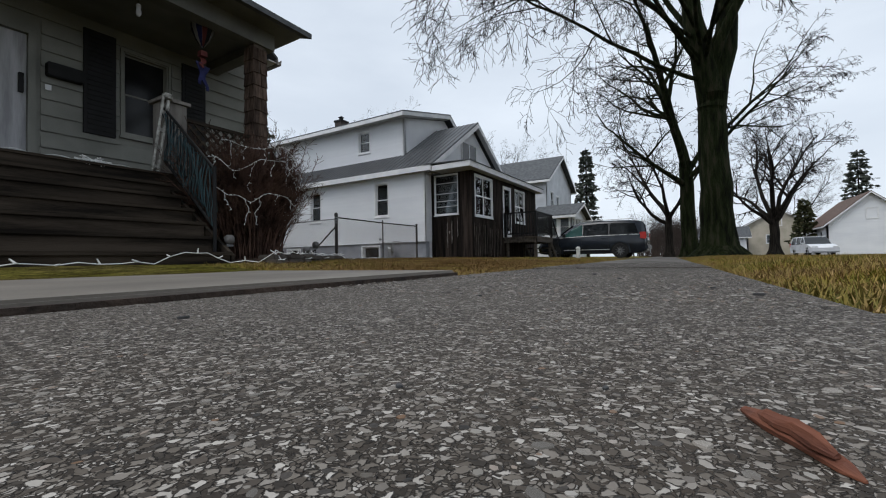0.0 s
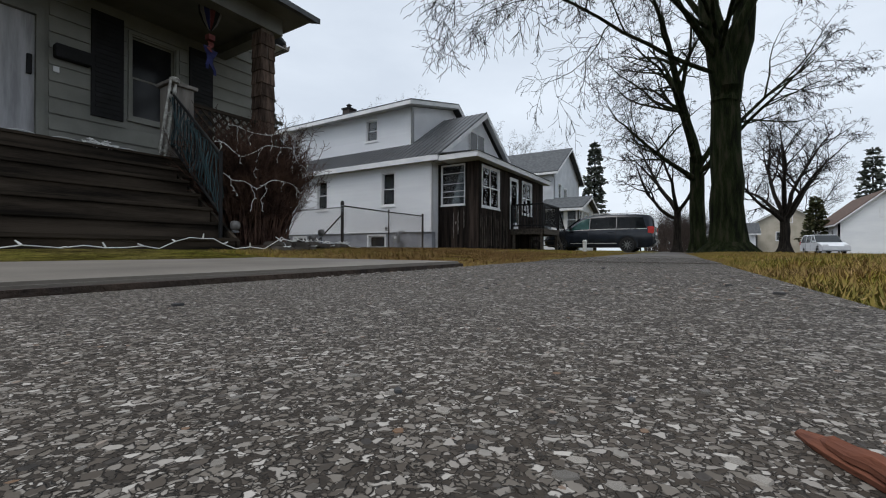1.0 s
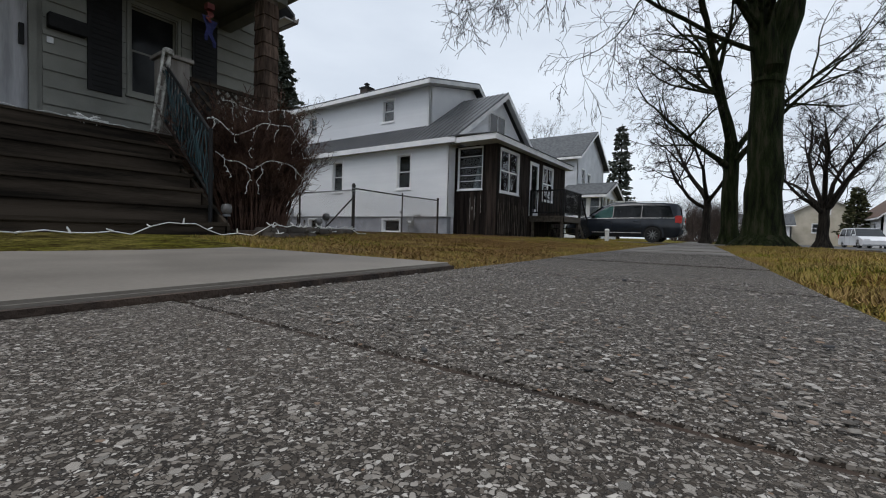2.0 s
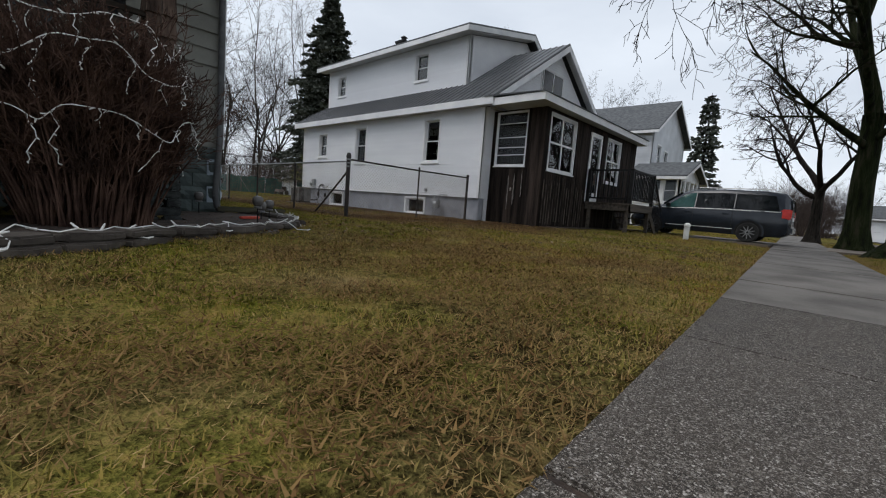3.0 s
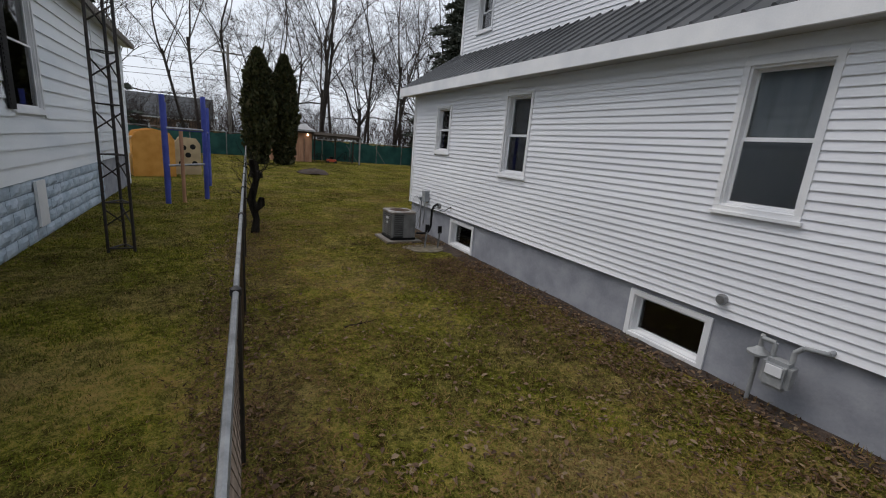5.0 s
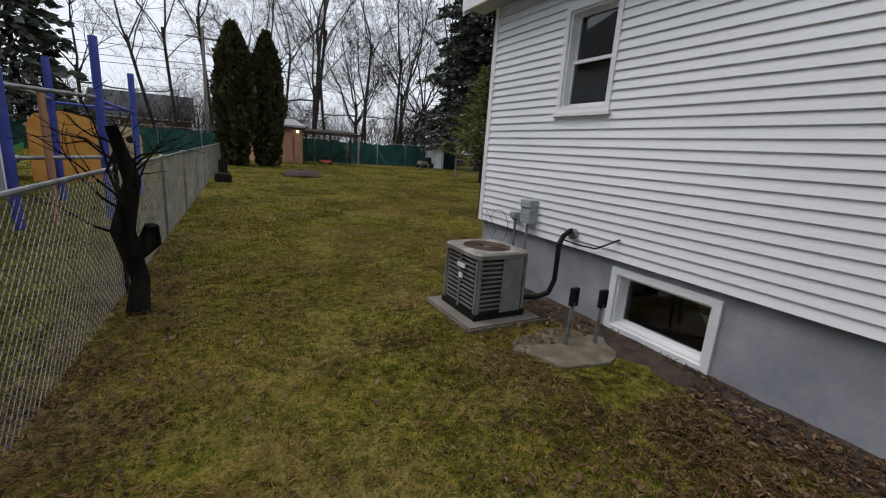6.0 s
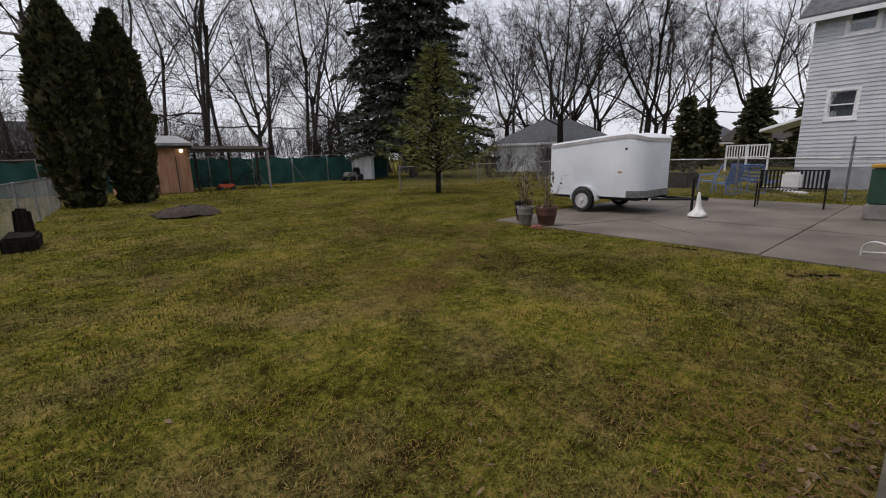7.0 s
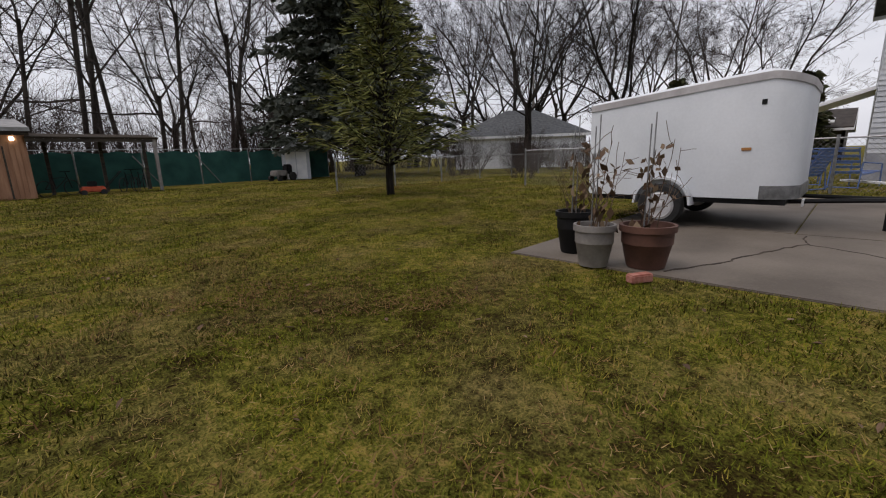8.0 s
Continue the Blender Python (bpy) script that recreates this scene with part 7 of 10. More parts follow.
for rr, z in ((1.0, -0.04), (0.86, 0.06), (0.68, 0.13), (0.48, 0.18), (0.25, 0.21), (0.05, 0.22)):
    ring.append([bm.verts.new((0.85 * rr * math.cos(2 * math.pi * i / n) * (1 + 0.15 * math.sin(3 * i)), 0.7 * rr * math.sin(2 * math.pi * i / n) * (1 + 0.1 * math.cos(2 * i)), z + 0.07 * noise.noise((i * 0.7, rr * 9, 2.5)))) for i in range(n)])
for a, b in zip(ring, ring[1:]):
    for i in range(n):
        bm.faces.new((a[i], a[(i + 1) % n], b[(i + 1) % n], b[i]))
bm.faces.new(ring[-1])
single("soil_mound", bm, M["soil"], "low dark mound of soil on the lawn", "mound", at=(0.45, 24.5, 0.10), smooth=60)
for k, (x, y, w, h) in enumerate(((-2.75, 21.4, 0.5, 0.3), (-2.72, 21.9, 0.28, 0.72))):
    bm = bmesh.new()
    box(bm, -w / 2, w / 2, -0.55 if k == 0 else -0.12, 0.55 if k == 0 else 0.12, -0.03, h)
    for v in bm.verts:
        v.co += Vector((noise.noise(v.co * 3), noise.noise(v.co * 3 + Vector((4, 0, 0))), noise.noise(v.co * 3 + Vector((0, 4, 0))))) * 0.07
    bmesh.ops.bevel(bm, geom=bm.edges[:], offset=0.05, segments=2, affect="EDGES")
    single("tree_stump" if k else "fallen_log", bm, M["bark"], ("upright dark rotten stump by the fence", "short dark log lying by the fence")[1 - k] if k else "short dark log lying by the fence", "log", at=(x, y, 0.0), smooth=50)
for k, (x, y) in enumerate(((-3.66, 9.2),)):
    st = thing("ivy_stump", (x, y, 0.0), "gnarled dark trunk grown through the fence", "tree stump")
    w = Wood()
    rng = random.Random(66)
    w.tube([Vector((0, 0, -0.1)), Vector((0.05, 0.03, 0.3)), Vector((-0.04, 0.06, 0.7)), Vector((0.06, 0.0, 1.1)), Vector((-0.03, -0.04, 1.5))], [0.10, 0.065, 0.085, 0.06, 0.04], 9)
    w.tube([Vector((0.03, 0.0, 0.5)), Vector((0.14, 0.02, 0.62)), Vector((0.16, 0.0, 0.75))], [0.06, 0.085, 0.05], 9)
    for _ in range(16):
        grow(w, rng, (rng.gauss(0, 0.04), rng.gauss(0, 0.04), rng.uniform(0.7, 1.45)), (rng.gauss(0, 1), rng.gauss(0, 1), 0.9), rng.uniform(0.3, 0.8), 0.011, 0, [(4, 0.2, 0.05, 4, 0.45, 40), (3, 0.25, 0.0, 0, 0, 0)])
    for thick, nm in ((True, "trunk"), (False, "twig_crown")):
        me = w.mesh(thick, nm)
        me.materials.append(M["bark"])
        o = new(nm, me)
        o.parent = st
        if not thick:
            tagged(o, kind="stuff")

# ---------------------------------------------------------------- neighbours' garden: mast, swing frame, playhouse
def mast():
    t = thing("antenna_mast", (-5.65, 8.05, 0.0), "narrow rusty lattice antenna mast", "mast")
    feet = [(-0.17, -0.1), (0.17, -0.1), (0.0, 0.2)]
    rust = M["black_post"]
    H = 11.0
    for x, y in feet:
        bm = bmesh.new()
        rod(bm, (x, y, -0.1), (x * 0.82, y * 0.82, H), 0.022, n=8)
        part("leg", bm, rust, t)
    z, k = 0.08, 0
    while z < H:
        s = 1 - 0.18 * z / H
        for i in range(3):
            a, b = feet[i], feet[(i + 1) % 3]
            bm = bmesh.new()
            rod(bm, (a[0] * s, a[1] * s, z), (b[0] * s, b[1] * s, z + (0.0 if k % 2 == 0 else 0.26)), 0.012, n=6)
            part("rung", bm, rust, t)
        z += 0.36
        k += 1


mast()


def swing_frame():
    t = thing("climbing_frame", (-5.0, 15.0, 0.0), "blue-painted timber posts of a climbing frame with rails", "climbing frame")
    for x, y, h in ((-0.45, -1.95, 2.75), (-0.7, 1.2, 2.7), (0.42, -1.0, 2.85), (0.45, 2.3, 2.7)):
        bm = bmesh.new()
        rod(bm, (x, y, -0.2), (x, y, h), 0.062, n=14)
        part("post", bm, M["blue_paint"], t, smooth=40)
    for a, b, m in (((-0.45, -1.95, 1.95), (0.42, -1.0, 1.95), "steel"), ((-0.7, 1.2, 1.9), (0.45, 2.3, 1.9), "blue_paint"), ((-0.45, -1.95, 1.0), (0.42, -1.0, 1.02), "steel"), ((0.42, -1.0, 1.9), (0.45, 2.3, 1.88), "blue_paint"), ((-0.45, -1.95, 1.98), (-0.7, 1.2, 1.96), "steel")):
        bm = bmesh.new()
        rod(bm, a, b, 0.03, n=10)
        part("rail", bm, M[m], t, smooth=40)
    bm = bmesh.new()
    rod(bm, (-0.1, -1.75, -0.1), (-0.1, -1.7, 1.9), 0.045, n=10)
    part("wooden_prop", bm, M["orange_wood"], t)


swing_frame()
ph = thing("playhouse", (-6.6, 20.6, 0.0), "orange and beige plastic playhouse with slide", "playhouse", turn=15)
yel = surface("orange_yellow_plastic", (0.50, 0.22, 0.03), (0.62, 0.30, 0.06), 3, 0.5, 0.05, 30)
tan = surface("beige_plastic", (0.38, 0.29, 0.17), (0.50, 0.39, 0.24), 3, 0.5, 0.05, 30)
bm = bmesh.new()
pts = [(-0.7, 0), (0.7, 0), (0.7, 1.45), (0.55, 1.72), (0.0, 1.85), (-0.55, 1.72), (-0.7, 1.45)]
prism(bm, [(x, 0, z) for x, z in pts], (0, -0.6, 0), (0, -0.5, 0))
prism(bm, [(x, 0, z) for x, z in pts], (0, 0.5, 0), (0, 0.6, 0))
part("end_wall", bm, yel, ph, bevel=0.02)
for s in (-0.7, 0.62):
    bm = bmesh.new()
    box(bm, s, s + 0.08, -0.5, 0.5, 0, 1.45)
    part("side_wall", bm, yel, ph, bevel=0.02)
bm = bmesh.new()
box(bm, -0.75, 0.75, -0.5, 0.5, 1.4, 1.5)
part("roof", bm, tan, ph, bevel=0.03)
bm = bmesh.new()
prism(bm, [(x, 0, z) for x, z in [(-0.5, 0), (0.5, 0), (0.5, 1.3), (0.35, 1.55), (-0.3, 1.6), (-0.5, 1.3)]], (1.35, 0.4, 0), (1.35, 0.52, 0))
panel = part("climbing_panel", bm, tan, ph, "beige climbing panel with round holes", bevel=0.02)
# black discs through the panel: the holes' darkness as colour
for x, z in ((1.1, 0.5), (1.6, 0.5), (1.2, 1.15), (1.55, 1.2), (1.36, 0.85)):
    bm = bmesh.new()
    rod(bm, (x, 0.385, z), (x, 0.535, z), 0.11, n=14)
    part("hole", bm, M["black"], panel)
bm = bmesh.new()
prism(bm, [(0, -0.25, 0), (0, 0.25, 0), (0, 0.25, 0.14), (0, 0.2, 0.14), (0, 0.2, 0.05), (0, -0.2, 0.05), (0, -0.2, 0.14), (0, -0.25, 0.14)], (-0.8, 0, 0.85), (-2.0, 0, 0.02))
part("slide", bm, surface("green_plastic", (0.05, 0.30, 0.06), (0.09, 0.40, 0.10), 3, 0.4, 0.05, 30), ph, "green plastic slide")
bm = bmesh.new()
box(bm, -2.3, -0.9, 0.4, 1.1, 0.42, 0.6)
part("water_table", bm, surface("light_blue_plastic", (0.05, 0.22, 0.50), (0.08, 0.30, 0.60), 3, 0.4, 0.05, 30), ph, bevel=0.04)
gc = thing("garden_chair", (-8.4, 19.6, 0.0), "light metal folding garden chair on the grass", "chair", turn=30)
for nm, segs in (("frame", (((-0.25, -0.25, 0), (-0.2, 0.2, 0.45)), ((0.25, -0.25, 0), (0.2, 0.2, 0.45)), ((-0.22, 0.25, 0), (-0.22, -0.2, 0.45)), ((0.22, 0.25, 0), (0.22, -0.2, 0.45)), ((-0.22, 0.2, 0.42), (-0.22, 0.36, 0.92)), ((0.22, 0.2, 0.42), (0.22, 0.36, 0.92)), ((-0.22, 0.36, 0.92), (0.22, 0.36, 0.92)))),):
    bm = bmesh.new()
    for p, q in segs:
        rod(bm, p, q, 0.014, n=6)
    part(nm, bm, M["steel"], gc)
bm = bmesh.new()
box(bm, -0.22, 0.22, -0.2, 0.2, 0.43, 0.45)
part("seat", bm, M["grey_pot"], gc)

# ---------------------------------------------------------------- side fence and things beyond
def far_fence():
    f = thing("side_fence", (14.3, 0.0, 0.0), "chain-link boundary fence beyond the driveway", "fence")
    ys = [2.0 + 2.6 * k for k in range(9)]
    for i, y in enumerate(ys):
        bm = bmesh.new()
        rod(bm, (0, y, -0.2), (0, y, 1.27 if i != 4 else 1.75), 0.03)
        part("post", bm, M["steel"], f)
        if i + 1 < len(ys):
            bm = bmesh.new()
            rod(bm, (0, y, 1.2), (0, ys[i + 1], 1.2), 0.02, n=6)
            part("top_rail", bm, M["steel"], f)
            bm = bmesh.new()
            chain_link(bm, (0, y), (0, ys[i + 1]), 0.05, 1.2, 0.08, 0.003)
            tagged(part("wire_net", bm, M["wire"], f), kind="stuff")
    xs = [0.0 - 4.5 + 2.6 * k for k in range(10)]
    for i, x in enumerate(xs):
        bm = bmesh.new()
        rod(bm, (x, 27.5, -0.2), (x, 27.5, 1.15), 0.03)
        part("post", bm, M["steel"], f)
        if i + 1 < len(xs):
            bm = bmesh.new()
            rod(bm, (x, 27.5, 1.1), (xs[i + 1], 27.5, 1.1), 0.02, n=6)
            part("top_rail", bm, M["steel"], f)
            bm = bmesh.new()
            chain_link(bm, (x, 27.5), (xs[i + 1], 27.5), 0.05, 1.1, 0.11, 0.003)
            tagged(part("wire_net", bm, M["wire"], f), kind="stuff")


far_fence()
M["chair_blue"] = surface("sun_faded_blue", (0.050, 0.110, 0.30), (0.10, 0.18, 0.42), 4, 0.6, 0.2, 60)
for x, y, turn, ln in ((15.2, 15.5, 150, 0.0), (16.1, 14.75, 70, 0.5), (16.9, 15.6, 95, 0.7), (16.4, 16.5, 200, 0.0)):
    c = thing("blue_chair", (x, y, 0.0), "faded blue tube-framed garden lounger" if ln else "faded blue tube-framed garden chair with sling seat", "chair", "blue garden chairs", turn=turn)
    for s in (-0.29, 0.29):
        bm = bmesh.new()
        pipe(bm, [(s, -0.34 - ln, 0.0), (s, -0.30 - ln, 0.58), (s, 0.20, 0.64), (s, 0.27, 0.0)], 0.016, 6)
        part("side_frame", bm, M["chair_blue"], c, smooth=50)
        bm = bmesh.new()
        pipe(bm, [(s * 0.9, -0.32 - ln, 0.40), (s * 0.9, 0.14, 0.34), (s * 0.9, 0.42, 0.98)], 0.014, 6)
        part("seat_rail", bm, M["chair_blue"], c, smooth=50)
    for yy, zz in ((-0.32 - ln, 0.40), (0.42, 0.98), (0.27, 0.05)):
        bm = bmesh.new()
        rod(bm, (-0.29, yy, zz), (0.29, yy, zz), 0.014, n=6)
        part("cross_bar", bm, M["chair_blue"], c, smooth=50)
    for j in range(9 if ln == 0 else 5):
        u = (j + 0.5) / (9 if ln == 0 else 5)
        bm = bmesh.new()
        box(bm, -0.255, 0.255, -0.032, 0.032, -0.004, 0.004)
        o = part("strap", bm, M["chair_blue"], c)
        o.location = (0, 0.14 + 0.28 * u, 0.34 + 0.64 * u)
        o.rotation_euler = (radians(66), 0, 0)
    for j in range(5):
        bm = bmesh.new()
        box(bm, -0.255, 0.255, -0.30 - ln + (0.44 + ln) * j / 5, -0.30 - ln + (0.44 + ln) * (j + 0.8) / 5, 0.372, 0.38)
        part("strap", bm, M["chair_blue"], c)
bm = bmesh.new()
box(bm, -1.3, 1.3, -0.09, 0.09, -0.025, 0.025)
pl = single("plank", bm, M["trim"], "long white plank lying propped on the grass", "plank", at=(15.9, 14.1, 0.16), bevel=0.004, turn=35)
bm = bmesh.new()
box(bm, -0.6, 0.6, -1.6, 1.6, 0.0, 0.62)
single("wood_pile", bm, M["step_wood"], "dark covered wood pile along the fence", "wood pile", at=(17.5, 19.0, 0.0), bevel=0.08)
sa = thing("swing_set", (24.5, 36.5, 0.0), "bare steel A-frame swing set", "swing set")
for s in (-1.0, 1.0):
    for d in (-0.7, 0.7):
        bm = bmesh.new()
        rod(bm, (s, d, 0), (s * 0.8, 0, 2.0), 0.03, n=6)
        part("leg", bm, M["steel"], sa)
bm = bmesh.new()
rod(bm, (-0.8, 0, 2.0), (0.8, 0, 2.0), 0.03, n=6)
part("beam", bm, M["steel"], sa)


# ---------------------------------------------------------------- other houses
def plain_house(at, size, eave, ridge, label, wall, roof, windows, turn=0, along="y", name="house"):
    """A simple gabled house: walls with window openings, eaves, roof. windows: (wall, a0, a1, z0, z1)."""
    h = thing(name, at, label, "house", turn=turn)
    w, d = size
    defs = {"W": Wall((0, 0, 0), (0, 1, 0), (-1, 0, 0), d, -0.2, eave), "S": Wall((0.0, 0, 0), (1, 0, 0), (0, -1, 0), w, -0.2, eave),
            "N": Wall((0.0, d, 0), (1, 0, 0), (0, 1, 0), w, -0.2, eave), "E": Wall((w, 0, 0), (0, 1, 0), (1, 0, 0), d, -0.2, eave)}
    for k, wl in defs.items():
        wl.holes = [(a0, a1, z0, z1) for kk, a0, a1, z0, z1 in windows if kk == k]
        part("wall", wl.core(0.16), wall, h)
        for a0, a1, z0, z1 in wl.holes:
            sash_window(wl, a0, a1, z0, z1, h, recess=0.05, casing=0.09, backing="curtain")
    ov = 0.4
    bm = bmesh.new()
    if along == "y":
        c = w / 2
        prism(bm, [(0, 0, eave), (w, 0, eave), (c, 0, ridge - 0.1)], (0, 0.02, 0), (0, 0.14, 0))
        prism(bm, [(0, 0, eave), (w, 0, eave), (c, 0, ridge - 0.1)], (0, d - 0.14, 0), (0, d - 0.02, 0))
        part("gable", bm, wall, h)
        s = (ridge - eave) / c
        for q in (1, -1):
            bm = bmesh.new()
            xe = -ov if q == 1 else w + ov
            prism(bm, [(xe, 0, eave - ov * s + 0.1), (c, 0, ridge + 0.1), (c, 0, ridge), (xe, 0, eave - ov * s)], (0, -ov, 0), (0, d + ov, 0))
            part("roof", bm, roof, h)
            bm = bmesh.new()
            for yy in (-ov - 0.02, d + ov - 0.01):
                prism(bm, [(xe, 0, eave - ov * s - 0.14), (c, 0, ridge - 0.14), (c, 0, ridge + 0.02), (xe, 0, eave - ov * s + 0.02)], (0, yy, 0), (0, yy + 0.03, 0))
            box(bm, min(xe, xe - 0.03 * q), max(xe, xe - 0.03 * q), -ov, d + ov, eave - ov * s - 0.14, eave - ov * s + 0.02)
            part("fascia", bm, M["trim"], h)
    elif along == "hip":
        c = d / 2
        z = eave - 0.12
        foot = [(-ov, -ov), (w + ov, -ov), (w + ov, d + ov), (-ov, d + ov)]
        for k, tops in enumerate((((c, c), (w - c, c)), ((w - c, c),), ((w - c, c), (c, c)), ((c, c),))):
            ring = [(*foot[k], z), (*foot[(k + 1) % 4], z)] + [(*q, ridge) for q in tops[::-1]]
            b2 = bmesh.new()
            prism(b2, ring, (0, 0, 0), (0, 0, 0.08))
            part("roof", b2, roof, h)
        box(bm, -ov - 0.01, w + ov + 0.01, -ov - 0.02, -ov, z - 0.14, z + 0.06)
        box(bm, -ov - 0.02, -ov, -ov, d + ov, z - 0.14, z + 0.06)
        box(bm, -ov, w + ov, -ov, d + ov, z - 0.03, z - 0.01)
        part("fascia", bm, M["trim"], h)
    else:
        c = d / 2
        prism(bm, [(0, 0, eave), (0, d, eave), (0, c, ridge - 0.1)], (0.02, 0, 0), (0.14, 0, 0))
        prism(bm, [(0, 0, eave), (0, d, eave), (0, c, ridge - 0.1)], (w - 0.14, 0, 0), (w - 0.02, 0, 0))
        part("gable", bm, wall, h)
        s = (ridge - eave) / c
        for q in (1, -1):
            bm = bmesh.new()
            ye = -ov if q == 1 else d + ov
            prism(bm, [(0, ye, eave - ov * s + 0.1), (0, c, ridge + 0.1), (0, c, ridge), (0, ye, eave - ov * s)], (-ov, 0, 0), (w + ov, 0, 0))
            part("roof", bm, roof, h)
            bm = bmesh.new()
            box(bm, -ov, w + ov, min(ye, ye - 0.03 * q), max(ye, ye - 0.03 * q), eave - ov * s - 0.14, eave - ov * s + 0.02)
            for xx in (-ov - 0.02, w + ov - 0.01):
                prism(bm, [(0, ye, eave - ov * s - 0.14), (0, c, ridge - 0.14), (0, c, ridge + 0.02), (0, ye, eave - ov * s + 0.02)], (xx, 0, 0), (xx + 0.03, 0, 0))
            part("fascia", bm, M["trim"], h)
    return h, defs


M["grey_siding"] = surface("pale_grey_siding", (0.44, 0.46, 0.49), (0.56, 0.58, 0.61), 1.2, 0.45, 0.12, 80, vary=0.03)
hb, wb = plain_house((19.0, 1.6, 0.0), (7.2, 12.9), 6.15, 8.4, "two-storey pale grey lap-sided house", M["grey_siding"], M["shingle"],
                     [("W", 11.5, 12.2, 2.5, 3.4), ("W", 11.3, 12.0, 5.25, 5.9), ("S", 1.1, 1.8, 3.9, 5.2), ("S", 2.6, 3.3, 3.7, 5.0), ("W", 6.0, 6.8, 2.4, 3.6)])
wb["W"].z0 = 0.8
wb["W"].boards(hb, 0.14, M["grey_siding"], proud=0.026, margin=0.09)
bm = bmesh.new()
box(bm, -0.02, 0.0, 0, 12.9, -0.1, 0.78)
part("foundation", bm, M["foundation"], hb)
bm = bmesh.new()
for k in range(2):
    box(bm, 1.2, 1.6, 3.5 + 3.6 * k, 3.9 + 3.6 * k, 6.95, 7.02)
part("roof_vent", bm, M["black"], hb)
bm = bmesh.new()
box(bm, 3.3, 3.75, 8.4, 8.85, 8.0, 9.4)
part("chimney", bm, M["black"], hb)
bm = bmesh.new()
wb["W"].slab(bm, 3.0, 3.14, 4.9, 5.25, 0.0, 0.14)
part("meter_box", bm, M["black"], hb)
bm = bmesh.new()
prism(bm, [(0, 14.2, 2.15), (0, 12.92, 2.55), (0, 12.92, 2.62), (0, 14.2, 2.22)], (0.15, 0, 0), (2.4, 0, 0))
part("side_canopy", bm, M["trim"], hb, "white ribbed metal awning")
for k in range(8):
    bm = bmesh.new()
    prism(bm, [(0, 14.2, 2.225), (0, 12.94, 2.62), (0, 12.94, 2.65), (0, 14.2, 2.255)], (0.2 + 0.28 * k, 0, 0), (0.25 + 0.28 * k, 0, 0))
    part("canopy_rib", bm, M["trim"], hb)
an, wa = plain_house((17.0, -0.75, 0.0), (4.4, 2.6), 3.05, 3.9, "white enclosed side porch with a grey roof", M["siding"], M["shingle"],
                     [("W", 0.15, 0.8, 1.5, 2.8), ("W", 1.0, 1.65, 1.5, 2.8), ("W", 1.85, 2.5, 1.5, 2.8), ("S", 0.3, 1.0, 1.5, 2.8), ("S", 1.25, 1.95, 1.5, 2.8), ("S", 2.2, 2.9, 1.5, 2.8), ("S", 3.1, 3.8, 1.5, 2.8)], along="y", name="side_porch")
plain_house((48.0, -27.0, 0.0), (11.0, 7.0), 3.2, 6.3, "white house with brown roof across the street", M["siding"], M["brown_shingle"], [("W", 1.0, 2.0, 1.2, 2.4), ("W", 3.0, 3.8, 3.6, 4.6), ("N", 2.0, 3.2, 1.2, 2.4), ("N", 7.0, 8.0, 1.2, 2.4)], along="x")
plain_house((66.0, -22.5, 0.0), (8.0, 9.0), 4.0, 6.6, "beige gabled house across the street", surface("beige_siding", (0.40, 0.36, 0.28), (0.52, 0.47, 0.38), 1, 0.6, 0.1, 30), M["shingle"], [("W", 1.5, 2.4, 1.6, 2.8), ("W", 5.0, 5.8, 1.6, 2.8), ("W", 4.0, 4.8, 4.2, 5.2)], along="x")
plain_house((60.0, -14.0, 0.0), (6.0, 6.0), 2.6, 4.0, "low white house beside a street tree", M["siding"], M["shingle"], [("W", 1.0, 2.0, 1.0, 2.0), ("W", 3.5, 4.5, 1.0, 2.0)], along="y")
plain_house((28.8, 39.2, 0.0), (10.5, 8.0), 2.7, 4.9, "white garage with grey shingle roof behind the yards", M["siding"], M["shingle"], [("S", 4.6, 6.0, 0.0, 2.1)], along="hip", turn=-57)
plain_house((-14.0, 62.0, 0.0), (9.0, 7.0), 3.2, 5.6, "low brick house beyond the trees", surface("tan_brick", (0.20, 0.13, 0.09), (0.30, 0.20, 0.14), 2, 0.9, 0.2, 30), M["shingle"], [("S", 1.5, 2.6, 1.2, 2.4), ("S", 5.5, 6.6, 1.2, 2.4)], along="x")
plain_house((52.0, 27.0, 0.0), (7.0, 6.0), 2.6, 4.4, "yellow house beyond the side gardens", surface("yellow_siding", (0.36, 0.28, 0.12), (0.46, 0.36, 0.17), 1, 0.6, 0.1, 30), M["shingle"], [("W", 1.0, 2.0, 1.2, 2.3), ("W", 3.6, 4.6, 1.2, 2.3)], along="x")
plain_house((-24.0, -1.0, 0.0), (8.0, 11.0), 3.4, 6.2, "plain house farther down the row", M["house1_side"], M["shingle"], [("S", 1.5, 2.5, 1.4, 2.8), ("S", 5.0, 6.0, 1.4, 2.8)], along="y")
plain_house((-8.0, -34.0, 0.0), (8.0, 9.0), 3.4, 6.2, "plain white house across the road", M["siding"], M["shingle"], [("N", 1.5, 2.5, 1.4, 2.8), ("N", 5.0, 6.0, 1.4, 2.8)], along="y")
plain_house((10.0, -35.0, 0.0), (8.0, 9.0), 3.4, 6.2, "plain beige house across the road", M["house1_side"], M["shingle"], [("N", 1.5, 2.5, 1.4, 2.8), ("N", 5.0, 6.0, 1.4, 2.8)], along="y")

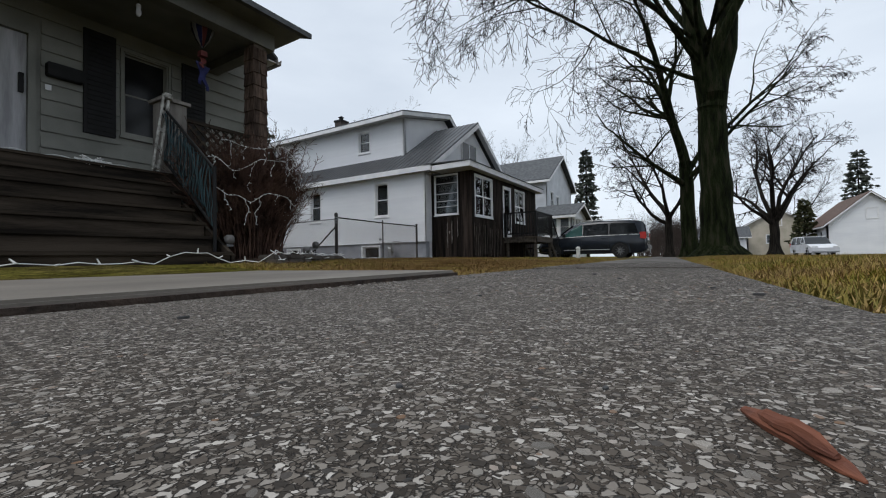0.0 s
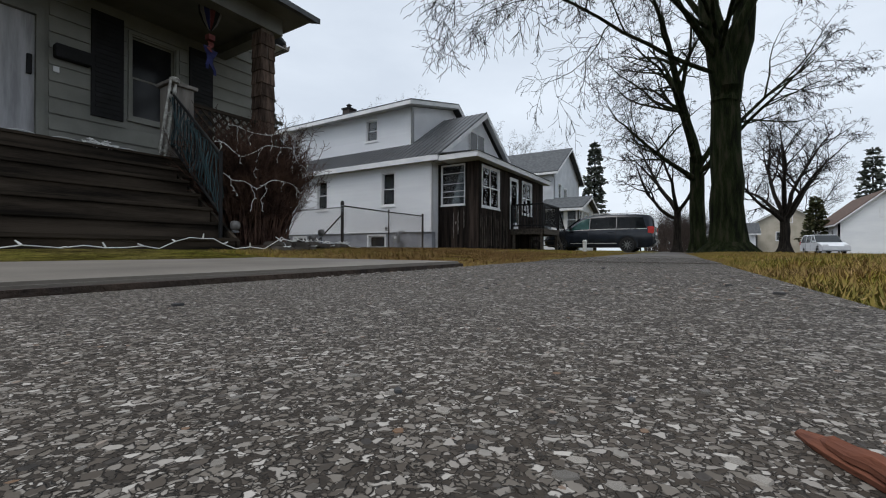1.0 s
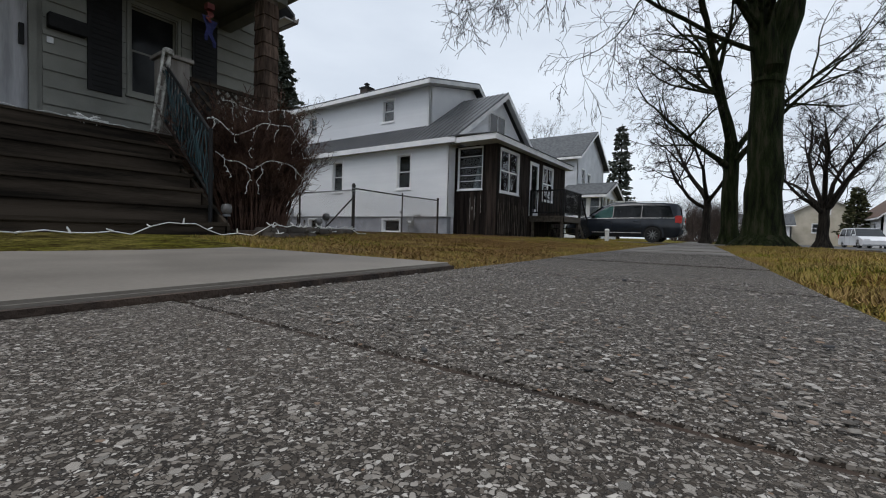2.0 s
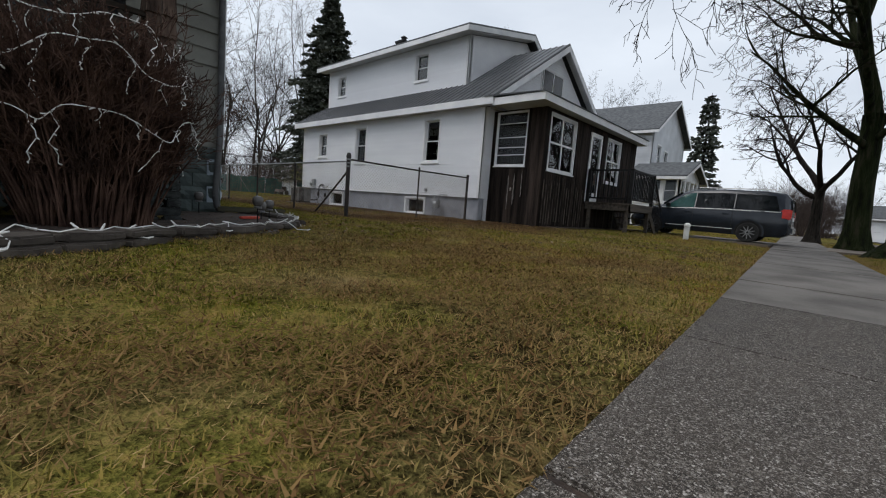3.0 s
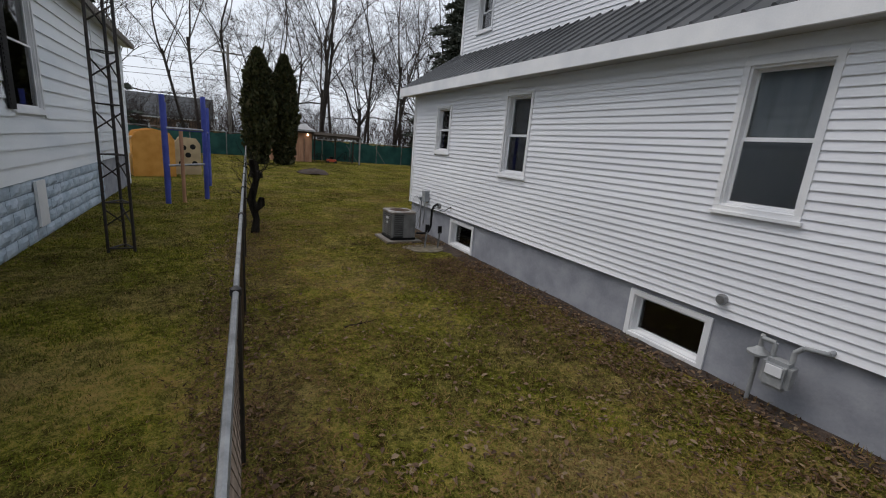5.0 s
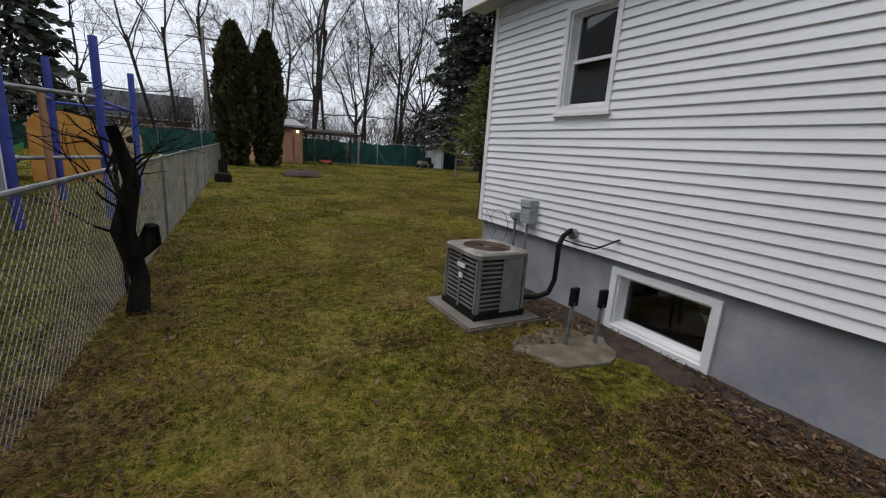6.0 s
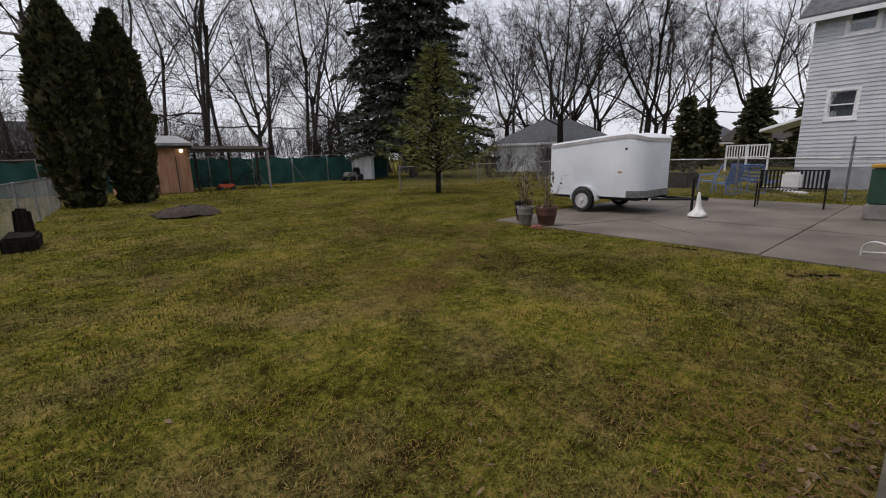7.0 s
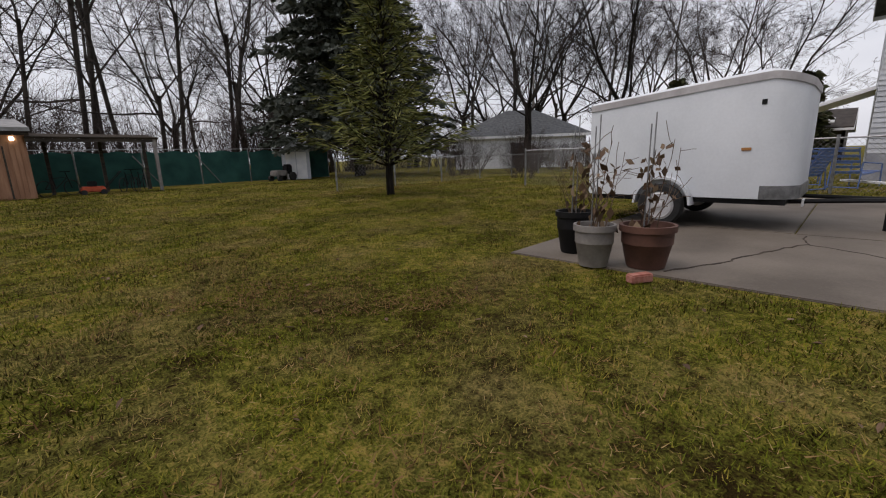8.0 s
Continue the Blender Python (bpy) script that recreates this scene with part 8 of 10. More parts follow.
dh, dw = plain_house((42.0, 15.5, 0.0), (8.0, 8.6), 2.3, 3.6, "low dark brown house with a pale awning behind the side gardens", surface("dark_brown_boards", (0.030, 0.022, 0.017), (0.060, 0.045, 0.036), 2, 0.85, 0.2, 30), surface("dark_felt_roof", (0.022, 0.017, 0.014), (0.050, 0.040, 0.034), 2, 0.9, 0.3, 30),
                     [("W", 1.6, 2.5, 1.5, 2.2), ("W", 5.4, 6.4, 1.1, 2.1)], along="y")
bm = bmesh.new()
prism(bm, [(-1.3, 0.6, 2.5), (-0.02, 0.6, 2.85), (-0.02, 0.6, 2.92), (-1.3, 0.6, 2.58)], (0, 0.0, 0), (0, 2.9, 0))
part("awning", bm, M["soffit"], dh, "pale ribbed awning")
rl = thing("porch_railing", (34.0, 18.9, 0.0), "white wooden porch railing with upright balusters", "railing")
for yy in (0.0, 1.25, 2.5):
    bm = bmesh.new()
    box(bm, -0.05, 0.05, yy - 0.05, yy + 0.05, 0.0, 1.85)
    part("post", bm, M["trim"], rl)
for zz in (0.95, 1.75):
    bm = bmesh.new()
    box(bm, -0.04, 0.04, 0.0, 2.5, zz, zz + 0.08)
    part("rail", bm, M["trim"], rl)
for k in range(14):
    bm = bmesh.new()
    box(bm, -0.02, 0.02, 0.15 + 0.165 * k, 0.21 + 0.165 * k, 1.0, 1.76)
    part("baluster", bm, M["trim"], rl)


# ---------------------------------------------------------------- vehicles
def car(name, at, turn, label, paint, L, Wd, Hh, van=True):
    """A van or tall estate: nose towards +y, parts by panel."""
    c = thing(name, at, label, "car", turn=turn)
    hl, hw = L / 2, Wd / 2
    zb, belt = 0.22, Hh * 0.58
    # lower body: side profile
    low = [(-hl + 0.15, zb), (-hl + 0.02, 0.42), (-hl, 0.60), (-hl + 0.04, belt), (hl - 1.35, belt + 0.02), (hl - 0.95, belt - 0.02), (hl - 0.18, belt - 0.24), (hl, 0.66), (hl - 0.02, 0.34), (hl - 0.12, zb)]
    wheels = (-hl + 1.02, hl - 0.92)
    a0 = math.asin((zb - 0.33) / 0.41)
    for wy in wheels[::-1]:
        low += [(wy + 0.41 * math.cos(a), 0.33 + 0.41 * math.sin(a)) for a in [a0 + (math.pi - 2 * a0) * k / 14 for k in range(15)]]
    bm = bmesh.new()
    prism(bm, [(0, y, z) for y, z in low], (-hw, 0, 0), (hw, 0, 0))
    bmesh.ops.triangulate(bm, faces=[f for f in bm.faces if len(f.verts) > 4])
    body = part("body", bm, paint, c, smooth=30)
    # cabin with glass: tapered
    top = [(-hl + 0.30, Hh - 0.05), (-hl + 0.55, Hh), (hl - 2.2, Hh), (hl - 2.05, Hh - 0.03)]
    foot = [(-hl + 0.05, belt), (hl - 1.3, belt)]
    bm = bmesh.new()
    inn = 0.14
    ring_b = [(-hw + 0.02, foot[0][0]), (hw - 0.02, foot[0][0]), (hw - 0.02, foot[1][0]), (-hw + 0.02, foot[1][0])]
    ring_t = [(-hw + inn, top[0][0]), (hw - inn, top[0][0]), (hw - inn, top[3][0]), (-hw + inn, top[3][0])]
    vb = [bm.verts.new((x, y, belt)) for x, y in ring_b]
    vt = [bm.verts.new((x, y, Hh - 0.07)) for x, y in ring_t]
    for k in range(4):
        bm.faces.new((vb[k], vb[(k + 1) % 4], vt[(k + 1) % 4], vt[k]))
    bm.faces.new(vb[::-1])
    bm.faces.new(vt)
    part("cabin_glass", bm, M["car_glass"], c, "dark tinted windows")
    bm = bmesh.new()
    vt2 = [bm.verts.new((x, y, Hh - 0.075)) for x, y in ring_t]
    vu = [bm.verts.new((x * 0.93, y * 0.985, Hh)) for x, y in ring_t]
    for k in range(4):
        bm.faces.new((vt2[k], vt2[(k + 1) % 4], vu[(k + 1) % 4], vu[k]))
    bm.faces.new(vt2[::-1])
    bm.faces.new(vu)
    part("roof", bm, paint, c, bevel=0.03)
    # pillars
    def on_side(y, z, s):
        u = (z - belt) / (Hh - 0.07 - belt)
        return Vector((s * ((hw - 0.02) + ((hw - inn) - (hw - 0.02)) * u) + s * 0.006, y, z))
    for s in (-1, 1):
        for y0, y1, wd in ((-hl + 0.05, -hl + 0.30, 0.14), (-hl + 1.35, -hl + 1.30, 0.07), (-hl + 2.45, -hl + 2.40, 0.07), (hl - 1.3, hl - 2.05, 0.07)):
            bm = bmesh.new()
            prism(bm, [(0, -wd / 2, 0), (0, wd / 2, 0), (-0.03 * s, wd / 2, 0), (-0.03 * s, -wd / 2, 0)], on_side(y0 + (wd / 2 if y0 < 0 else -wd / 2), belt, s), on_side(y1 + (wd / 2 if y1 < 0 else -wd / 2), Hh - 0.07, s))
            part("pillar", bm, paint, c)
        bm = bmesh.new()
        box(bm, min(s * hw, s * (hw + 0.012)), max(s * hw, s * (hw + 0.012)), -hl + 0.3, hl - 0.5, 0.50, 0.55)
        part("side_trim", bm, paint, c)
        bm = bmesh.new()
        box(bm, min(s * (hw - 0.03), s * (hw + 0.008)), max(s * (hw - 0.03), s * (hw + 0.008)), -hl + 0.25, hl - 1.4, belt - 0.005, belt + 0.022)
        part("chrome_strip", bm, M["rim"], c, "bright chrome strip under the windows")
        for y in (-hl + 2.3, hl - 1.55):
            bm = bmesh.new()
            box(bm, min(s * hw, s * (hw + 0.03)), max(s * hw, s * (hw + 0.03)), y - 0.1, y + 0.1, belt - 0.14, belt - 0.11)
            part("door_handle", bm, paint, c)
        for y in (-hl + 1.33, -hl + 2.42, hl - 1.25):
            bm = bmesh.new()
            box(bm, min(s * (hw - 0.001), s * (hw + 0.003)), max(s * (hw - 0.001), s * (hw + 0.003)), y - 0.005, y + 0.005, 0.3, belt)
            part("door_gap", bm, M["black"], c)
        bm = bmesh.new()
        box(bm, min(s * (hw - 0.02), s * (hw + 0.17)), max(s * (hw - 0.02), s * (hw + 0.17)), hl - 1.62, hl - 1.46, belt + 0.02, belt + 0.17)
        part("mirror", bm, paint, c, bevel=0.03)
        bm = bmesh.new()
        box(bm, min(s * (hw - 0.24), s * (hw + 0.006)), max(s * (hw - 0.24), s * (hw + 0.006)), -hl - 0.012, -hl + 0.16, belt - 0.20, belt + 0.14)
        part("tail_light", bm, M["tail_lamp"], c, "red tail light", bevel=0.015)
        bm = bmesh.new()
        box(bm, min(s * (hw - 0.45), s * (hw - 0.04)), max(s * (hw - 0.45), s * (hw - 0.04)), hl - 0.22, hl + 0.006, 0.66, 0.80)
        part("headlight", bm, M["trim"], c, bevel=0.02)
    bm = bmesh.new()
    box(bm, -hw + 0.04, hw - 0.04, -hl - 0.08, -hl + 0.1, 0.34, 0.58)
    part("rear_bumper", bm, paint, c, bevel=0.04)
    bm = bmesh.new()
    box(bm, -0.26, 0.26, -hl - 0.015, -hl + 0.02, 0.72, 0.84)
    part("plate", bm, M["trim"], c)
    for wy in wheels:
        for s in (-1, 1):
            w = bmesh.new()
            hoop(w, [(0.225, -0.1), (0.31, -0.1), (0.335, -0.06), (0.335, 0.06), (0.31, 0.1), (0.225, 0.1)], 28)
            wheel = part("wheel", w, M["rubber"], c, "black tyre on alloy wheel", smooth=50)
            wheel.matrix_local = pose(s * (hw - 0.12), wy, 0.335, 0, 90, 0)
            w = bmesh.new()
            lathe(w, [(0.225, -0.07), (0.225, 0.07), (0.20, 0.075), (0.19, 0.03), (0.05, 0.05), (0.03, 0.07)], 24)
            lathe(w, [(0.225, 0.07), (0.225, -0.07), (0.20, -0.075), (0.19, -0.03), (0.05, -0.05), (0.03, -0.07)], 24)
            part("rim", w, M["black"], wheel)
            for k in range(5):
                a = k * 2 * math.pi / 5
                u, v2 = Vector((math.cos(a), math.sin(a), 0)), Vector((-math.sin(a), math.cos(a), 0))
                for sg in (-1, 1):
                    w = bmesh.new()
                    prism(w, [u * 0.04 - v2 * 0.035, u * 0.21 - v2 * 0.02, u * 0.21 + v2 * 0.02, u * 0.04 + v2 * 0.035], (0, 0, sg * 0.062), (0, 0, sg * 0.078))
                    part("spoke", w, M["rim"], wheel)
    return c


def minivan(at, turn, label, paint):
    """A long van lofted from cross-sections, nose towards +y, windows and lamps set on it."""
    c = thing("minivan", at, label, "car", turn=turn)
    hw = 0.97
    # y, sill, shoulder height, top, half-width at the shoulder, half-width at the top
    rows = [(-2.52, 0.42, 0.98, 1.10, 0.80, 0.72), (-2.46, 0.32, 1.04, 1.50, 0.90, 0.66), (-2.30, 0.24, 1.06, 1.68, 0.94, 0.70), (-1.8, 0.22, 1.07, 1.74, hw, 0.74), (-0.6, 0.22, 1.06, 1.77, hw, 0.76), (0.35, 0.22, 1.05, 1.73, hw, 0.74),
            (0.65, 0.22, 1.04, 1.62, hw, 0.74), (1.35, 0.22, 1.02, 1.14, hw, 0.80), (1.75, 0.22, 0.97, 1.03, 0.95, 0.76), (2.2, 0.24, 0.84, 0.90, 0.88, 0.66), (2.42, 0.30, 0.70, 0.76, 0.76, 0.55), (2.50, 0.42, 0.58, 0.62, 0.64, 0.45)]
    bm = bmesh.new()
    loops = []
    for y, zb, zs, zt, ws, wt_ in rows:
        half = [(ws * 0.90, zb), (ws, zb + 0.12), (ws * 1.01, (zb + zs) / 2 + 0.05), (ws, zs - 0.03), (ws - 0.02, zs), (wt_, zt - 0.06 if zt - zs > 0.3 else (zs + zt) / 2), (wt_ * 0.88, zt), (wt_ * 0.45, zt + 0.012)]
        loops.append([bm.verts.new((x, y, z)) for x, z in half] + [bm.verts.new((-x, y, z)) for x, z in half[::-1]])
    for a, b in zip(loops, loops[1:]):
        for k in range(16):
            bm.faces.new((a[k], a[(k + 1) % 16], b[(k + 1) % 16], b[k]))
    bm.faces.new(loops[0][::-1])
    bm.faces.new(loops[-1])
    part("body", bm, paint, c, smooth=42)

    def side(y, u, s, out=0.008):
        k = max(i for i in range(len(rows) - 1) if rows[i][0] <= y)
        f = (y - rows[k][0]) / (rows[k + 1][0] - rows[k][0])
        zs, zt, ws, wt_ = (rows[k][i] + (rows[k + 1][i] - rows[k][i]) * f for i in (2, 3, 4, 5))
        return Vector((s * (ws - 0.02 + (wt_ - ws + 0.02) * u + out), y, zs + (zt - 0.06 - zs) * u))

    for s in (-1, 1):
        for k, (b0, b1, t0, t1) in enumerate(((0.235, 1.22, 0.235, 0.62), (-0.955, 0.20, -0.955, 0.20), (-2.22, -0.99, -2.06, -0.99))):
            bm = bmesh.new()
            m = 6
            low = [side(b0 + (b1 - b0) * i / m, 0.05, s) for i in range(m + 1)]
            top = [side(t0 + (t1 - t0) * i / m, 0.88, s) for i in range(m + 1)]
            va, vb = [bm.verts.new(q) for q in low], [bm.verts.new(q) for q in top]
            for i in range(m):
                bm.faces.new((va[i], va[i + 1], vb[i + 1], vb[i]))
            bmesh.ops.solidify(bm, geom=bm.faces[:], thickness=0.004)
            part("side_window", bm, M["teal_glass"] if k == 0 else M["car_glass"], c, "teal front side window, film and reflection in its colour" if k == 0 else "dark tinted side window")
        bm = bmesh.new()
        rod(bm, side(-2.25, 0.0, s, 0.012), side(-0.6, 0.0, s, 0.012), 0.012, n=6)
        rod(bm, side(-0.6, 0.0, s, 0.012), side(1.3, 0.0, s, 0.012), 0.012, n=6)
        part("chrome_strip", bm, M["rim"], c, "bright chrome strip under the windows")
        bm = bmesh.new()
        rod(bm, (s * 0.66, -2.0, 1.80), (s * 0.66, 0.2, 1.80), 0.018, n=6)
        part("roof_rail", bm, M["rim"], c, "silver roof rail")
        for y in (-0.95, 0.25, 1.28):
            bm = bmesh.new()
            box(bm, min(s * (hw - 0.01), s * (hw + 0.012)), max(s * (hw - 0.01), s * (hw + 0.012)), y - 0.006, y + 0.006, 0.34, 1.02)
            part("door_gap", bm, M["black"], c)
        bm = bmesh.new()
        box(bm, min(s * hw, s * (hw + 0.022)), max(s * hw, s * (hw + 0.022)), -1.0, 1.1, 0.40, 0.425)
        part("sill_strip", bm, M["rim"], c)
        for y in (-0.75, 0.42):
            bm = bmesh.new()
            box(bm, min(s * hw, s * (hw + 0.04)), max(s * hw, s * (hw + 0.04)), y - 0.1, y + 0.1, 0.90, 0.93)
            part("door_handle", bm, paint, c, bevel=0.008)
        bm = bmesh.new()
        box(bm, min(s * 0.94, s * 1.14), max(s * 0.94, s * 1.14), 1.0, 1.14, 1.04, 1.20)
        part("mirror", bm, M["black"], c, bevel=0.04)
        bm = bmesh.new()
        box(bm, min(s * 0.66, s * 0.945), max(s * 0.66, s * 0.945), -2.53, -2.26, 0.84, 1.16)
        part("tail_light", bm, M["tail_lamp"], c, "red tail light", bevel=0.03)
        bm = bmesh.new()
        box(bm, min(s * 0.45, s * 0.80), max(s * 0.45, s * 0.80), 2.14, 2.46, 0.64, 0.76)
        part("headlight", bm, M["trim"], c, bevel=0.03)
        for wy in (-1.45, 1.58):
            # no arch is cut: a proud black disc paints the wheel well's shade
            bm = bmesh.new()
            arc = [(wy + 0.40 * math.cos(a), 0.34 + 0.40 * math.sin(a)) for a in [-0.3 + (math.pi + 0.6) * k / 18 for k in range(19)]]
            prism(bm, [(0, y, z) for y, z in arc], (s * (hw - 0.25), 0, 0), (s * (hw + 0.016), 0, 0))
            part("wheel_well", bm, M["black"], c)
            bm = bmesh.new()
            ring = [(wy + r * math.cos(a), 0.34 + r * math.sin(a)) for r, o in ((0.45, 1), (0.395, -1)) for a in [-0.25 + (math.pi + 0.5) * k / 18 for k in range(19)][::o]]
            prism(bm, [(0, y, z) for y, z in ring], (s * (hw - 0.02), 0, 0), (s * (hw + 0.026), 0, 0))
            part("arch_lip", bm, paint, c)
            w = bmesh.new()
            hoop(w, [(0.225, -0.1), (0.31, -0.1), (0.335, -0.06), (0.335, 0.06), (0.31, 0.1), (0.225, 0.1)], 28)
            wheel = part("wheel", w, M["rubber"], c, "black tyre on dark alloy wheel", smooth=50)
            wheel.matrix_local = pose(s * (hw - 0.06), wy, 0.335, 0, 90, 0)
            w = bmesh.new()
            lathe(w, [(0.225, -0.06), (0.225, 0.06), (0.05, 0.05)], 24)
            part("rim", w, M["black"], wheel)
            for k in range(10):
                a = k * math.pi / 5
                u, v2 = Vector((math.cos(a), math.sin(a), 0)), Vector((-math.sin(a), math.cos(a), 0))
                for sg in (-1, 1):
                    w = bmesh.new()
                    prism(w, [u * 0.03 - v2 * 0.02, u * 0.215 - v2 * 0.012, u * 0.215 + v2 * 0.012, u * 0.03 + v2 * 0.02], (0, 0, sg * 0.064), (0, 0, sg * 0.08))
                    part("spoke", w, M["steel"], wheel)
    for name, ring in (("windscreen", [(-0.70, 0.72, 1.605), (0.70, 0.72, 1.605), (0.76, 1.32, 1.17), (-0.76, 1.32, 1.17)]), ("rear_window", [(-0.66, -2.475, 1.48), (0.66, -2.475, 1.48), (0.74, -2.53, 1.12), (-0.74, -2.53, 1.12)])):
        bm = bmesh.new()
        prism(bm, ring, (0, 0, 0.0), (0, 0.012 if name == "windscreen" else -0.012, 0.016))
        part(name, bm, M["car_glass"], c, "dark glass")
    bm = bmesh.new()
    box(bm, -0.84, 0.84, -2.60, -2.40, 0.36, 0.62)
    part("rear_bumper", bm, paint, c, bevel=0.05)
    bm = bmesh.new()
    box(bm, -0.26, 0.26, -2.545, -2.50, 0.80, 0.92)
    part("plate", bm, M["trim"], c)
    return c


# Teal of window film and reflection, both put into the base colour.
M["teal_glass"] = surface("teal_reflection_glass", (0.030, 0.115, 0.105), (0.055, 0.17, 0.155), 3, 0.08, 0.0, 20, spec=0.6)
M["car_glass"] = surface("tinted_car_glass", (0.006, 0.009, 0.011), (0.012, 0.016, 0.018), 2, 0.04, 0.0, 20, spec=0.6)
M["tail_lamp"] = surface("red_lamp_glass", (0.45, 0.012, 0.008), (0.60, 0.025, 0.015), 8, 0.2, 0.1, 60)
dark_paint = surface("dark_slate_car_paint", (0.011, 0.015, 0.022), (0.018, 0.023, 0.032), 2, 0.22, 0.0, 20, spec=0.5)
white_paint = surface("white_car_paint", (0.62, 0.63, 0.65), (0.70, 0.71, 0.73), 2, 0.3, 0.0, 20)
minivan((9.0, -3.8, -0.075), 0, "dark slate minivan parked in the driveway", dark_paint)
car("parked_car", (38.5, -17.2, -0.2), 100, "white sport utility car parked on the street", white_paint, 4.8, 1.95, 1.72)


# ---------------------------------------------------------------- wires, pole and a white frame by the pad
def utility_pole(at, h, label):
    u = thing("utility_pole", at, label, "utility pole")
    bm = bmesh.new()
    rod(bm, (0, 0, -0.2), (0, 0, h), 0.15, 0.10, 12)
    part("pole", bm, M["grey_wood"], u, smooth=40)
    bm = bmesh.new()
    box(bm, -1.1, 1.1, -0.06, 0.06, h - 0.8, h - 0.68)
    part("cross_arm", bm, M["grey_wood"], u)
    for x in (-0.95, -0.4, 0.4, 0.95):
        bm = bmesh.new()
        lathe(bm, [(0.03, h - 0.68), (0.05, h - 0.62), (0.035, h - 0.55), (0.015, h - 0.52)], 8, (x, 0, 0))
        part("insulator", bm, M["trim"], u)


utility_pole((-3.2, 43.5, 0.0), 9.2, "tall grey wooden utility pole behind the back fence")
utility_pole((42.0, 40.0, 0.0), 9.2, "grey wooden utility pole far along the fence")
for z, y in ((8.5, 43.5), (7.4, 43.6), (6.6, 43.4), (6.2, 43.7)):
    w = thing("overhead_wire", (0, y, z), "thin black overhead wire behind the yards", "wire", "overhead wires")
    for x0, x1 in ((-48, -3.2), (-3.2, 42)):
        tube = Wood()
        line = [(x0 + (x1 - x0) * k / 12, k / 12) for k in range(13)]
        tube.tube([Vector((x, -3.5 * max(0, x) / 42, -2.2 * u * (1 - u))) for x, u in line], [0.02] * 13, 5)
        me = tube.mesh(True, "span")
        me.materials.append(M["black"])
        o = new("span", me)
        o.parent = w
ch = thing("folding_chair", (5.85, 10.75, 0.04), "white tubular metal garden chair folded on the pad", "chair", turn=30)
for s in (-0.24, 0.24):
    bm = bmesh.new()
    q = None
    for k in range(14):
        a = k / 13 * math.pi
        p = Vector((-0.42 * math.cos(a), s, 0.03 + 0.24 * math.sin(a) ** 0.7))
        if q is not None:
            rod(bm, q, p, 0.014, n=8)
        q = p
    part("frame_hoop", bm, M["white_plastic"], ch, smooth=50)
for x, z in ((-0.4, 0.06), (0.0, 0.26), (0.38, 0.08)):
    bm = bmesh.new()
    rod(bm, (x, -0.24, z), (x, 0.24, z), 0.012)
    part("cross_bar", bm, M["white_plastic"], ch)


def board_fence(a, b, h, label):
    """A tall privacy fence of upright boards on rails."""
    a, b = Vector((*a, 0)), Vector((*b, 0))
    L = (b - a).length
    f = thing("board_fence", tuple(a), label, "fence", turn=math.degrees(math.atan2(b.y - a.y, b.x - a.x)))
    n = int(L / 0.15)
    for k in range(n):
        bm = bmesh.new()
        box(bm, 0.15 * k, 0.15 * k + 0.142, -0.012, 0.012, 0.03, h + 0.02 * ((k * 7) % 3))
        part("board", bm, M["deck_wood"], f)
    for z in (0.3, h - 0.3):
        bm = bmesh.new()
        box(bm, 0, L, 0.013, 0.06, z, z + 0.09)
        part("rail", bm, M["deck_wood"], f)


board_fence((33.5, 33.7), (36.0, 29.9), 1.75, "dark brown board fence beside the white garage")
board_fence((20.2, 20.5), (26.5, 22.5), 1.5, "dark weathered board fence behind the side gardens")

# ---------------------------------------------------------------- trees
def bare_tree(name, at, label, seed, trunk, limbs, spec, bark, twig, group="", flare=1.0):
    """trunk: (height of the fork, radius, lean x, lean y); limbs: list of (azimuth, slope, length, radius, start height share)."""
    rng = random.Random(seed)
    t = thing(name, at, label, "tree", group)
    hf, tr, lx, ly = trunk
    w = Wood()
    n = 9
    pts = [Vector((lx * i / n + rng.gauss(0, 0.012) * tr * 4, ly * i / n + rng.gauss(0, 0.012) * tr * 4, -0.3 + (hf + 0.3) * i / n)) for i in range(n + 1)]
    radii = [tr * ((1 + 0.75 * flare * max(0.0, 1 - (p.z + 0.1) / 0.9) ** 2) * (1 - 0.22 * i / n)) for i, p in enumerate(pts)]
    w.tube(pts, radii, 16)
    me = w.mesh(True, "trunk")
    # ridged bark: uneven rings
    for v in me.vertices:
        a = math.atan2(v.co.y, v.co.x)
        k = 1 + 0.05 * noise.noise((math.cos(a) * 3, math.sin(a) * 3, v.co.z * 0.4 + seed)) + (0.12 * math.sin(a * 5 + seed) * max(0.0, 1 - v.co.z / 0.6) if flare > 0.5 else 0)
        v.co.x *= k
        v.co.y *= k
    me.materials.append(bark)
    o = new("trunk", me)
    o.parent = t
    w = Wood()
    for az, slope, ln, r, sh, *own in limbs:
        i = min(sh, 1.0) * n
        q = pts[min(int(i), n - 1)].lerp(pts[min(int(i) + 1, n)], i - int(i)) + Vector((-0.13, 0.11, 1.0)) * hf * max(0.0, sh - 1.0)
        d = Vector((math.cos(radians(az)) * math.cos(radians(slope)), math.sin(radians(az)) * math.cos(radians(slope)), math.sin(radians(slope))))
        grow(w, rng, q - d * tr * 0.4, d, ln, r, 0, own[0] if own else spec)
    for thick, nm, mt in ((True, "limb", bark), (False, "twig_crown", twig)):
        me = w.mesh(thick, nm)
        me.materials.append(mt)
        o = new(nm, me)
        o.parent = t
        if not thick:
            tagged(o, kind="stuff")
    return t


